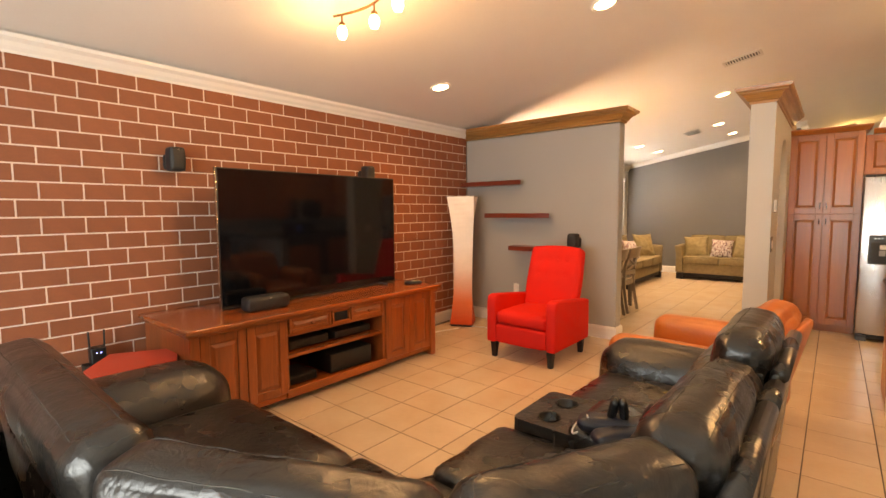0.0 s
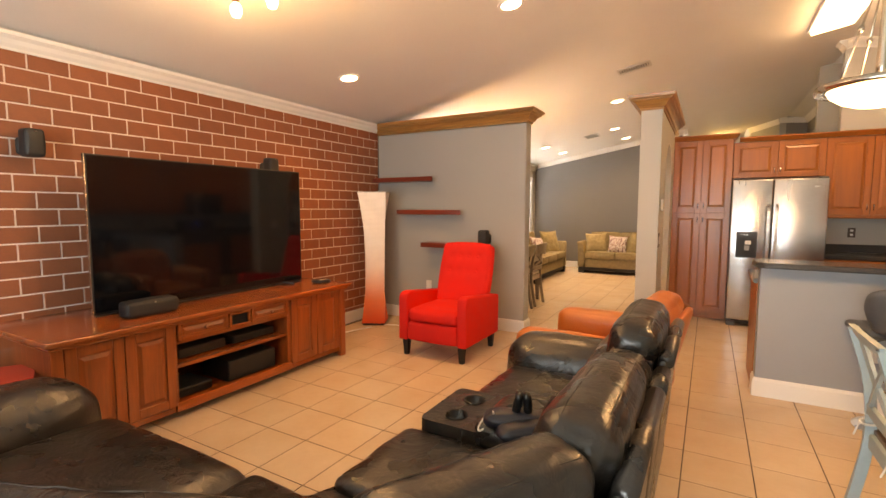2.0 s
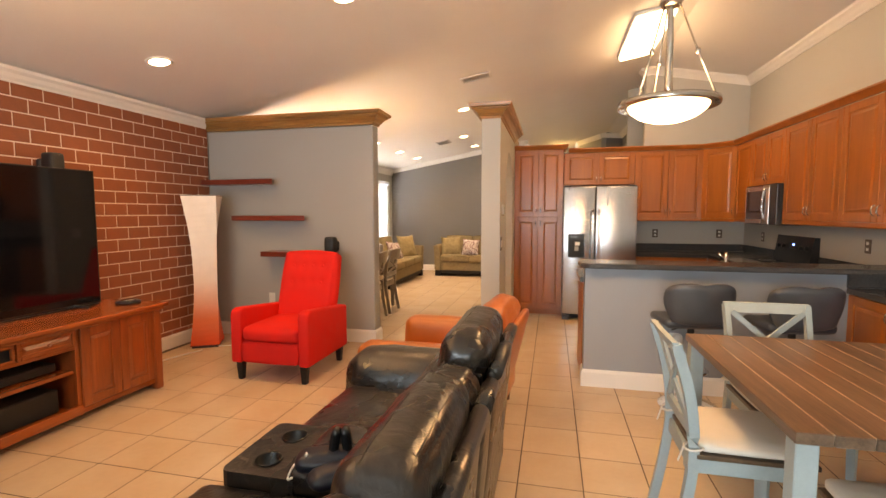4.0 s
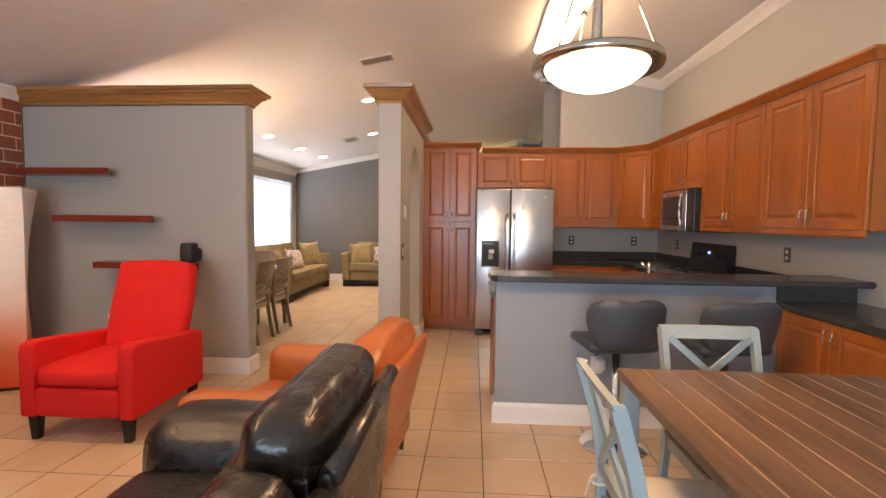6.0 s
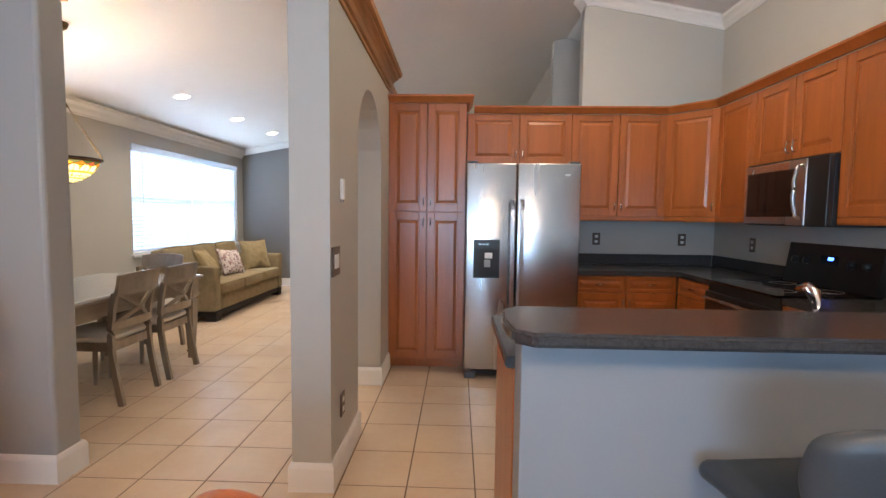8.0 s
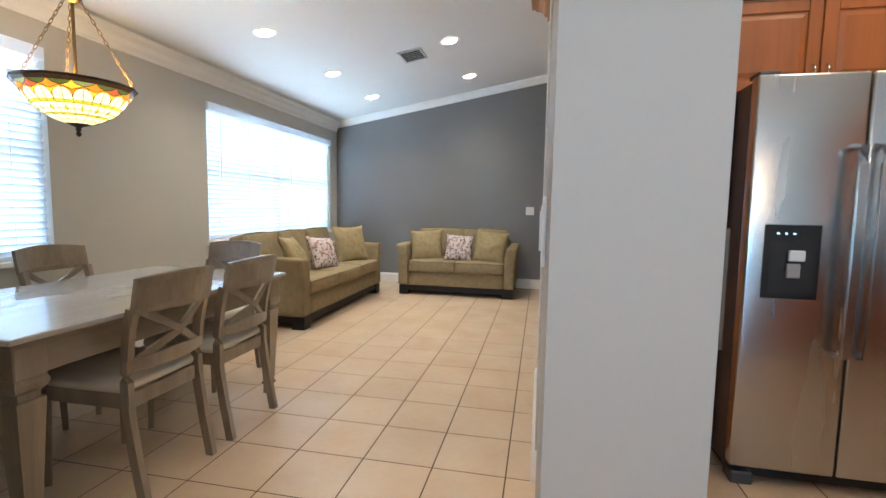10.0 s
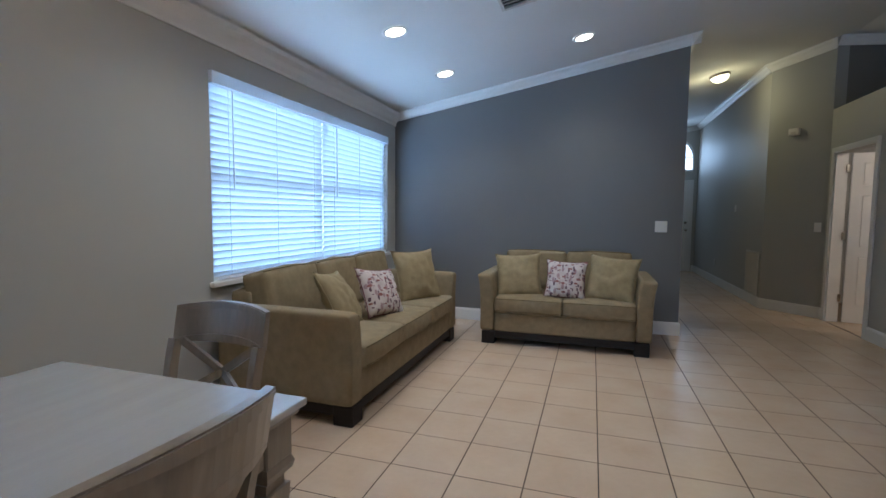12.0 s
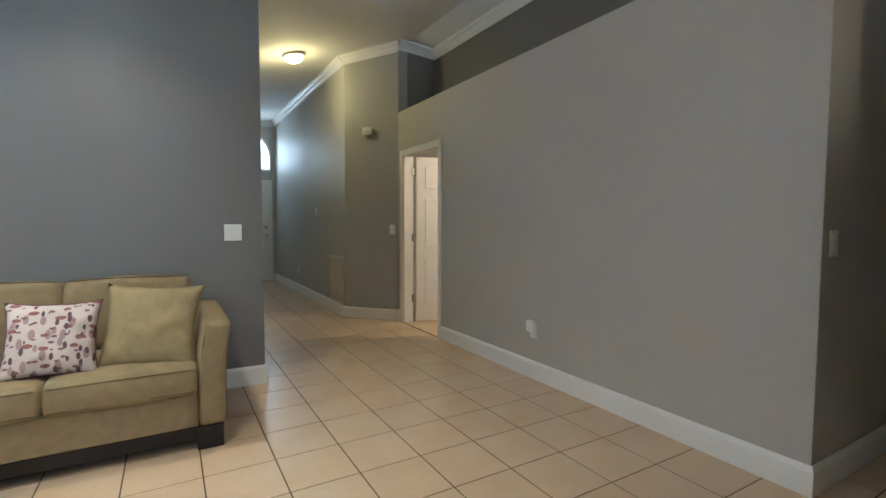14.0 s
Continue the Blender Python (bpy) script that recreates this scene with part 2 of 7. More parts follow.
M_OLIVE2 = mat("olive_cushion_fabric", (0.262, 0.206, 0.120), 0.95, vary=0.17, scale=16, fine=240, bump=0.5, depth=0.002, spec=0.08)
M_COUNTER = mat("charcoal_laminate", (0.048, 0.047, 0.049), 0.22, vary=0.35, scale=70, fine=140, bump=0.05)
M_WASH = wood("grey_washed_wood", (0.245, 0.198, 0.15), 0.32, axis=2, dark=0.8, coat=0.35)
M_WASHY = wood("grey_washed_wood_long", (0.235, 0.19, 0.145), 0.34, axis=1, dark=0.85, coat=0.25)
M_LINEN = mat("cream_linen", (0.62, 0.58, 0.52), 0.9, vary=0.06, scale=9, fine=300, bump=0.3, depth=0.001, spec=0.2)
M_PALE = mat("pale_blue_grey_paint", (0.30, 0.37, 0.38), 0.45, vary=0.08, scale=10, fine=90, bump=0.1)
M_PLANK = wood("rustic_brown_plank", (0.175, 0.104, 0.068), 0.30, axis=1, dark=0.45, coat=0.2, scale=14)
M_SLATE = mat("slate_blue_leatherette", (0.050, 0.061, 0.076), 0.42, vary=0.15, scale=6, fine=150, bump=0.2)
M_BLIND = mat("white_blind_slat", (0.83, 0.85, 0.88), 0.5, vary=0.03, bump=0)
nt = M_BLIND.node_tree
tl, mx = nt.nodes.new("ShaderNodeBsdfTranslucent"), nt.nodes.new("ShaderNodeMixShader")
tl.inputs[0].default_value = (0.80, 0.86, 0.92, 1)
mx.inputs[0].default_value = 0.25
nt.links.new(nt.nodes["Principled BSDF"].outputs[0], mx.inputs[1]), nt.links.new(tl.outputs[0], mx.inputs[2])
nt.links.new(mx.outputs[0], nt.nodes["Material Output"].inputs[0])
M_PLATE = mat("white_plastic_plate", (0.78, 0.77, 0.74), 0.4, vary=0.02, bump=0)
M_BROWNPLATE = mat("brown_plastic_plate", (0.10, 0.07, 0.05), 0.4, vary=0.02, bump=0)
M_VENT = mat("white_vent_metal", (0.62, 0.60, 0.56), 0.45, vary=0.05, bump=0)
M_BLUE = glow("blue_indicator", (0.05, 0.15, 1.0), 6)
M_CANGLOW = glow("recessed_lamp_glow", (1.0, 0.86, 0.62), 14)
M_BULB = glow("warm_bulb_glow", (1.0, 0.80, 0.50), 16)
M_BOWL = glow("frosted_glass_bowl", (1.0, 0.84, 0.60), 3.2)
M_FLUO = glow("fluorescent_diffuser", (1.0, 0.85, 0.62), 7)
M_DOME = glow("hall_dome_glass", (1.0, 0.84, 0.45), 3)


# ---- building helpers ----
def part(name, bm, material, parent=None, label="", smooth=False):
    me = bpy.data.meshes.new(name)
    bm.normal_update()
    bm.to_mesh(me)
    bm.free()
    me.materials.append(material)
    if smooth:
        for p in me.polygons:
            p.use_smooth = True
    ob = new(name, me)
    if parent:
        ob.parent = parent
    return tagged(ob, label) if label else ob


def thing(name, label, category, m=None, group="", kind=""):
    ob = new(name)
    ob.empty_display_size = 0.1
    if m is not None:
        ob.matrix_world = m
    return tagged(ob, label, category, group, kind)


def structure(ob, label, category):
    return tagged(ob, label, category, kind="structure")


def box(x0, x1, y0, y1, z0, z1, bevel=0.0, segs=2, bm=None):
    own = bm or bmesh.new()
    r = bmesh.ops.create_cube(own, size=1)
    m = Matrix.Translation(((x0 + x1) / 2, (y0 + y1) / 2, (z0 + z1) / 2)) @ Matrix.Diagonal((x1 - x0, y1 - y0, z1 - z0, 1))
    bmesh.ops.transform(own, matrix=m, verts=r["verts"])
    if bevel:
        vs = set(r["verts"])
        bmesh.ops.bevel(own, geom=[e for e in own.edges if e.verts[0] in vs], offset=bevel, segments=segs, affect="EDGES", profile=0.5)
    return own


def prism(poly, z0, z1, m=None, bm=None):
    """A polygon in the xy plane drawn up from z0 to z1, then placed by m."""
    own = bm or bmesh.new()
    a = [own.verts.new((x, y, z0)) for x, y in poly]
    b = [own.verts.new((x, y, z1)) for x, y in poly]
    n = len(poly)
    own.faces.new(a[::-1]), own.faces.new(b)
    for i in range(n):
        own.faces.new((a[i], a[(i + 1) % n], b[(i + 1) % n], b[i]))
    if m is not None:
        bmesh.ops.transform(own, matrix=m, verts=a + b)
    bmesh.ops.recalc_face_normals(own, faces=own.faces[:])
    return own


def lathe(profile, n=32, m=None, bm=None, caps=True):
    """A profile of (radius, z) turned round the z axis."""
    own = bm or bmesh.new()
    rings = []
    for r, z in profile:
        rings.append([own.verts.new((r * math.cos(2 * math.pi * k / n), r * math.sin(2 * math.pi * k / n), z)) for k in range(n)])
    for a, b in zip(rings, rings[1:]):
        for k in range(n):
            own.faces.new((a[k], a[(k + 1) % n], b[(k + 1) % n], b[k]))
    if caps:
        own.faces.new(rings[0][::-1]), own.faces.new(rings[-1])
    if m is not None:
        bmesh.ops.transform(own, matrix=m, verts=[v for r in rings for v in r])
    return own


def tube(points, r, n=10, bm=None, square=None):
    """A round bar (or a flat one, square = (width, thickness)) along points."""
    own = bm or bmesh.new()
    pts = [Vector(p) for p in points]
    rings = []
    up = Vector((0, 0, 1))
    for i, p in enumerate(pts):
        d = (pts[min(i + 1, len(pts) - 1)] - pts[max(i - 1, 0)]).normalized()
        side = d.cross(up)
        if side.length < 0.05:
            side = d.cross(Vector((0, 1, 0)))
        side.normalize()
        top = side.cross(d).normalized()
        if square:
            w, h = square[0] / 2, square[1] / 2
            ring = [p + side * a * w + top * b * h for a, b in ((-1, -1), (1, -1), (1, 1), (-1, 1))]
        else:
            rr = r[i] if isinstance(r, (list, tuple)) else r
            ring = [p + (side * math.cos(2 * math.pi * k / n) + top * math.sin(2 * math.pi * k / n)) * rr for k in range(n)]
        rings.append([own.verts.new(q) for q in ring])
    k = len(rings[0])
    for a, b in zip(rings, rings[1:]):
        for i in range(k):
            own.faces.new((a[i], a[(i + 1) % k], b[(i + 1) % k], b[i]))
    own.faces.new(rings[0][::-1]), own.faces.new(rings[-1])
    bmesh.ops.recalc_face_normals(own, faces=own.faces[:])
    return own


def soft(x0, x1, y0, y1, z0, z1, r=0.05, puff=0.02, n=10, wrinkle=0.0, seed=0.0, taper=None):
    """A stuffed block: rounded edges, faces that swell, faint creases."""
    own = bmesh.new()
    bmesh.ops.create_cube(own, size=2)
    bmesh.ops.subdivide_edges(own, edges=own.edges[:], cuts=n, use_grid_fill=True)
    vs = own.verts[:]
    h = Vector(((x1 - x0) / 2, (y1 - y0) / 2, (z1 - z0) / 2))
    c = Vector(((x1 + x0) / 2, (y1 + y0) / 2, (z1 + z0) / 2))
    rr = min(r, *h)
    for v in vs:
        u = v.co.copy()
        u = Vector([math.sin(a * math.pi / 2) * 0.45 + a * 0.55 for a in u])
        p = Vector([u[i] * h[i] for i in range(3)])
        q = Vector([max(-h[i] + rr, min(h[i] - rr, p[i])) for i in range(3)])
        d = p - q
        if d.length > 1e-6:
            p = q + d.normalized() * rr
        for i in range(3):
            if abs(v.co[i]) > 0.999:
                j, k = (i + 1) % 3, (i + 2) % 3
                p[i] += math.copysign(puff * (1 - u[j] ** 2) * (1 - u[k] ** 2), u[i])
        if wrinkle:
            s = p * 9 + Vector((seed, seed * 2, 0))
            p += Vector((noise.noise(s), noise.noise(s + Vector((5, 0, 0))), noise.noise(s + Vector((0, 5, 0))))) * wrinkle
        if taper:
            f = taper(u)
            p = Vector((p.x * f[0] + f[2], p.y * f[1] + f[3], p.z))
        v.co = c + p
    bmesh.ops.recalc_face_normals(own, faces=own.faces[:])
    return own


def moved(bm, m):
    bmesh.ops.transform(bm, matrix=m, verts=bm.verts[:])
    return bm


def sweep(profile, a, b, out, up=(0, 0, 1), mitre=(0.0, 0.0)):
    """A moulding: profile of (outward, upward) points run from a to b; mitre shifts each end by that many times the outward distance."""
    bm = bmesh.new()
    a, b, out, up = Vector(a), Vector(b), Vector(out), Vector(up)
    d = (b - a).normalized()
    r0 = [bm.verts.new(a + out * o + up * z + d * (-mitre[0] * o)) for o, z in profile]
    r1 = [bm.verts.new(b + out * o + up * z + d * (mitre[1] * o)) for o, z in profile]
    n = len(profile)
    for i in range(n):
        bm.faces.new((r0[i], r0[(i + 1) % n], r1[(i + 1) % n], r1[i]))
    bm.faces.new(r0[::-1]), bm.faces.new(r1)
    bmesh.ops.recalc_face_normals(bm, faces=bm.faces[:])
    return bm


# ---- structure ----
T = 0.12
X0, XE, YS = -3.40, 3.09, -2.4


def wall(name, x0, x1, y0, y1, z0, z1, material, label, category="wall"):
    return structure(part(name, box(x0, x1, y0, y1, z0, z1), material), label, category)


def vault(name, pts, material, label, lower=0.0):
    """An upright wall along x whose top follows the ceiling; pts: x0, x1, y0, y1."""
    x0, x1, y0, y1 = pts
    xs = [x0, x1] if not x0 < 1.85 < x1 else [x0, 1.85, x1]
    poly = [(x0, lower), (x1, lower)] + [(x, ceil_z(x) + 0.03) for x in reversed(xs)]
    bm = prism(poly, -y1, -y0, Matrix.Rotation(radians(90), 4, "X"))
    return structure(part(name, bm, material), label, "wall")


floor = structure(part("floor", box(-3.6, 3.4, -2.6, 18.4, -0.12, -0.0014), M_GROUT), "cream ceramic tile floor with brown grout lines", "floor")

# west wall with two window openings; the brick feature wall stands in front of its southern half
W1, W2, WZ = (5.35, 7.12), (8.62, 11.34), (0.80, 2.17)
bm = bmesh.new()
ys = [YS, W1[0], W1[1], W2[0], W2[1], 11.70]
for i in range(5):
    if i in (1, 3):
        box(X0 - T, X0, ys[i], ys[i + 1], 0, WZ[0], bm=bm), box(X0 - T, X0, ys[i], ys[i + 1], WZ[1], 2.60, bm=bm)
    else:
        box(X0 - T, X0, ys[i], ys[i + 1], 0, 2.60, bm=bm)
wall_west = structure(part("wall_west", bm, M_WALL_LIGHT), "light greige painted wall with two window openings", "wall")
wall("brick_backing", X0 + 0.001, X0 + 0.012, YS, 5.16, 0, 2.44, M_MORTAR, "pale mortar bed behind a red brick feature wall")

# partition with a wooden cap between family room and dining room
CAPZ = 2.35
wall_partition = structure(part("wall_partition", box(X0 + 0.013, -1.35, 5.16, 5.32, 0, CAPZ, 0.02, 3), M_WALL), "grey half-height partition wall with rounded end", "wall")

# pier wall with an arched opening
def arch_wall():
    a0, a1, spring, r = 5.76, 6.58, 1.73, 0.41
    arc = [(a0 + r - r * math.cos(math.pi * k / 16), spring + r * math.sin(math.pi * k / 16)) for k in range(17)]
    bm = bmesh.new()
    rot = Matrix(((0, 0, 1, 0), (1, 0, 0, 0), (0, 1, 0, 0), (0, 0, 0, 1)))
    prism([(5.16, 0), (a0, 0)] + arc[:9] + [(a0 + r, CAPZ), (5.16, CAPZ)], -0.19, -0.002, rot, bm)
    prism([(7.66, 0), (7.66, CAPZ), (a0 + r, CAPZ)] + arc[8:] + [(a1, 0)], -0.19, -0.002, rot, bm)
    return bm


wall_pier = structure(part("wall_pier", arch_wall(), M_WALL_LIGHT), "grey painted pier wall with an arched opening", "wall")

# kitchen
wall_kitchen = wall("wall_kitchen_low", -0.19, 1.77, 7.66, 7.78, 0, 2.20, M_WALL_LIGHT, "low grey wall behind the pantry and fridge")
vault("wall_kitchen", (1.77, XE + 0.1, 7.66, 7.78), M_WALL_LIGHT, "light grey kitchen wall rising to the vaulted ceiling")
wall("wall_east", XE, XE + T, YS, 8.87, 0, 3.32, M_WALL_LIGHT, "light grey east wall of the kitchen")
vault("wall_corridor", (1.702, XE, 8.77, 8.89), M_WALL_LIGHT, "grey corridor wall")
wall("wall_corridor_end", XE, XE + T, 7.66, 8.77, 0, 3.3, M_WALL, "grey wall at the end of the corridor")

# accent wall and entrance hall
vault("wall_accent", (X0 - 0.1, -0.15, 11.575, 11.70), M_WALL_DARK, "dark grey accent wall rising with the ceiling")
vault("wall_front", (-0.27, 1.32, 18.10, 18.22), M_WALL_LIGHT, "greige front wall above the entrance door")
wall("wall_hall_west", -0.27, -0.15, 11.70, 18.10, 0, 3.2, M_WALL, "greige entrance hall wall")
wall("wall_hall_east", 1.20, 1.32, 13.66, 18.10, 0, 3.45, M_WALL_LIGHT, "greige entrance hall wall with a return grille")
bm = prism([(1.20, 13.66), (1.70, 13.12), (1.82, 13.12), (1.82, 13.30), (1.32, 13.84), (1.32, 13.66)], 0, 3.50)
structure(part("wall_hall_angle", bm, M_WALL), "greige angled hall wall", "wall")
LEDGE = 2.57
bm = bmesh.new()
box(1.70, 1.82, 8.772, 12.12, 0, LEDGE, bm=bm), box(1.70, 1.82, 12.12, 12.98, 2.03, LEDGE, bm=bm), box(1.70, 1.82, 12.98, 13.12, 0, LEDGE, bm=bm)
box(1.82, 2.20, 8.89, 13.2, LEDGE - 0.06, LEDGE, bm=bm)
structure(part("wall_bedroom", bm, M_WALL_LIGHT), "grey wall with a plant ledge above and a bedroom door opening", "wall")
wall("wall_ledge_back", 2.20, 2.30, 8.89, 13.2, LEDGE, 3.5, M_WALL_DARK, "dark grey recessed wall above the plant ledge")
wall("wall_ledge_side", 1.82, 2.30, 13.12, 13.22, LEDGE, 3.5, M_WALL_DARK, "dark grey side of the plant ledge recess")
bm = bmesh.new()
box(3.6, 3.7, 10.5, 14.6, 0, 2.6, bm=bm), box(1.82, 3.7, 14.5, 14.6, 0, 2.6, bm=bm), box(1.82, 3.7, 10.4, 10.5, 0, 2.54, bm=bm), box(2.20, 3.7, 10.4, 14.6, 2.54, 2.6, bm=bm)
structure(part("wall_bedroom_inside", bm, M_WALL_LIGHT), "plain bedroom walls seen through the door", "wall")
structure(part("floor_bedroom", box(1.71, 3.7, 10.5, 14.6, -0.1, 0.002), M_TILE), "tiled bedroom floor", "floor")

# south side of the family room with its glazed door opening
bm = bmesh.new()
box(X0 - T, -2.3, YS - T, YS, 0, 3.5, bm=bm), box(1.1, XE + T, YS - T, YS, 0, 3.5, bm=bm), box(-2.3, 1.1, YS - T, YS, 2.1, 3.5, bm=bm)
structure(part("wall_south", bm, M_WALL), "grey wall with a wide glazed door opening", "wall")

# ceiling: one sheet with two slopes
ce = bmesh.new()
xs = [-3.6, 1.85, 3.4]
zc = [ceil_z(-3.4) - 0.2 * 0.1835, ceil_z(1.85), ceil_z(3.4)]
prism([(xs[0], zc[0]), (xs[1], zc[1]), (xs[2], zc[2]), (xs[2], zc[2] + 0.15), (xs[1], zc[1] + 0.15), (xs[0], zc[0] + 0.15)], -18.4, 2.6, Matrix.Rotation(radians(90), 4, "X"), ce)
ceiling = structure(part("ceiling", ce, M_CEIL), "off-white textured vaulted ceiling", "ceiling")

# crown mouldings: white along the ceiling, oak on the partitions
CROWN = [(0, -0.105), (0.012, -0.105), (0.016, -0.09), (0.035, -0.07), (0.05, -0.045), (0.075, -0.025), (0.08, -0.005), (0.09, 0.0), (0.0, 0.0)]


def crown(a, b, out, mitre=(0, 0), label="white crown moulding under the ceiling", big=1.0):
    structure(part("trim", sweep([(o * (1 + 0.25 * (big - 1)), z * big) for o, z in CROWN], a, b, out, mitre=mitre), M_TRIM), label, "moulding")


zw = ceil_z(X0) - 0.002
crown((X0 + 0.012, YS, zw), (X0 + 0.012, 5.16, zw), (1, 0, 0), (0, 0))
crown((X0, 5.32, zw), (X0, 11.575, zw), (1, 0, 0), (0, -0.7), big=1.4)
sl = Vector((1, 0, 0.1835)).normalized()
crown((X0, 11.575, zw + 0.012), (-0.06, 11.575, ceil_z(-0.06) + 0.008), (0, -1, 0), (-1, 0))
crown((-0.15, 11.50, ceil_z(-0.15)), (-0.15, 18.10, ceil_z(-0.15)), (1, 0, 0))
crown((1.77, 7.66, ceil_z(1.77)), (1.85, 7.66, ceil_z(1.85)), (0, -1, 0))
crown((1.85, 7.66, ceil_z(1.85)), (XE, 7.66, ceil_z(XE)), (0, -1, 0), (0, -1))
crown((1.77, 7.58, ceil_z(1.77) - 0.01), (1.77, 7.78, ceil_z(1.77) - 0.01), (-1, 0, 0))
crown((XE, YS, ceil_z(XE)), (XE, 7.66, ceil_z(XE)), (-1, 0, 0), (0, -1))
crown((1.20, 13.66, ceil_z(1.12)), (1.20, 18.10, ceil_z(1.12)), (-1, 0, 0), (0, -1))
dv = Vector((1.70 - 1.20, 13.12 - 13.66, 0)).normalized()
crown((1.20, 13.66, ceil_z(1.12)), (1.70, 13.12, ceil_z(1.6)), (dv.y, -dv.x, 0), (0.4, 0.4))
crown((-0.15, 18.10, ceil_z(-0.15)), (1.20, 18.10, ceil_z(1.15)), (0, -1, 0))
crown((2.20, 8.89, ceil_z(2.18)), (2.20, 13.12, ceil_z(2.18)), (-1, 0, 0), (0, -1))
crown((1.70, 13.12, ceil_z(1.75)), (2.20, 13.12, ceil_z(2.15)), (0, -1, 0), (0, -1))

OAK = [(0, 0), (0.012, 0.0), (0.012, 0.022), (0.028, 0.030), (0.040, 0.055), (0.062, 0.078), (0.085, 0.088), (0.085, 0.100), (0.108, 0.108), (0.115, 0.135), (0.0, 0.135)]


def cap(a, b, out, material, mitre):
    structure(part("trim", sweep(OAK, a, b, out, mitre=mitre), material), "golden oak crown moulding capping the partition wall", "moulding")


cap((X0 + 0.013, 5.16, CAPZ), (-1.35, 5.16, CAPZ), (0, -1, 0), M_CAP, (0, 1))
cap((-1.35, 5.16, CAPZ), (-1.35, 5.32, CAPZ), (1, 0, 0), M_CAPY, (1, 1))
cap((-1.35, 5.32, CAPZ), (X0 + 0.013, 5.32, CAPZ), (0, 1, 0), M_CAP, (1, 0))
structure(part("trim", box(X0 + 0.013, -1.35, 5.16, 5.32, CAPZ + 0.003, CAPZ + 0.133), M_CAP), "oak top board on the partition", "moulding")
cap((-0.19, 5.16, CAPZ), (-0.002, 5.16, CAPZ), (0, -1, 0), M_CAP, (1, 1))
cap((-0.002, 5.16, CAPZ), (-0.002, 6.94, CAPZ), (1, 0, 0), M_CAPY, (1, 0))
cap((-0.19, 7.66, CAPZ), (-0.19, 5.16, CAPZ), (-1, 0, 0), M_CAPY, (1, 1))
cap((-0.002, 7.66, CAPZ), (-0.19, 7.66, CAPZ), (0, 1, 0), M_CAP, (0, 1))
structure(part("trim", box(-0.188, -0.004, 5.163, 7.657, CAPZ + 0.003, CAPZ + 0.133), M_CAPY), "oak top board on the pier wall", "moulding")
structure(part("trim", box(-0.01, 1.80, 7.60, 7.84, 2.205, 2.235, 0.006), M_CAP), "oak ledge board on the low kitchen wall", "moulding")

# baseboards
BASE = [(0, 0), (0.016, 0), (0.016, 0.115), (0.011, 0.13), (0.006, 0.14), (0, 0.14)]


def base(a, b, out, mitre=(0, 0)):
    structure(part("baseboard", sweep(BASE, (*a, 0), (*b, 0), (*out, 0), mitre=mitre), M_TRIM), "white painted baseboard", "baseboard")


base((X0 + 0.013, YS), (X0 + 0.013, 5.16), (1, 0))
base((X0 + 0.03, 5.16), (-1.35, 5.16), (0, -1), (0, 1))
base((-1.35, 5.16), (-1.35, 5.32), (1, 0), (1, 1))
base((-1.35, 5.32), (X0 + 0.02, 5.32), (0, 1), (1, 0))
base((X0, 5.34), (X0, 11.575), (1, 0))
base((X0 + 0.017, 11.575), (-0.15, 11.575), (0, -1), (0, 1))
base((-0.15, 11.575), (-0.15, 18.10), (1, 0), (1, 0))
base((-0.19, 5.76), (-0.19, 5.16), (-1, 0), (1, 1))
base((-0.19, 5.16), (-0.002, 5.16), (0, -1), (1, 1))
base((-0.002, 5.16), (-0.002, 5.76), (1, 0), (1, 1))
base((-0.002, 5.76), (-0.19, 5.76), (0, 1), (1, 1))
base((-0.002, 6.58), (-0.002, 7.0), (1, 0), (1, 0))
base((-0.19, 6.58), (-0.002, 6.58), (0, -1), (1, 1))
base((-0.19, 7.66), (-0.19, 6.58), (-1, 0), (0, 1))
base((1.70, 12.06), (1.70, 8.77), (-1, 0), (0, 1))
base((1.70, 8.77), (XE, 8.77), (0, -1), (1, 0))
base((1.20, 18.10), (1.20, 13.66), (-1, 0), (0, 0.4))
base((1.20, 13.66), (1.70, 13.12), (dv.y, -dv.x), (0.4, 0.4))
base((1.70, 13.12), (1.70, 13.04), (-1, 0))
base((-0.15, 18.10), (0.22, 18.10), (0, -1))
base((1.14, 18.10), (1.20, 18.10), (0, -1))


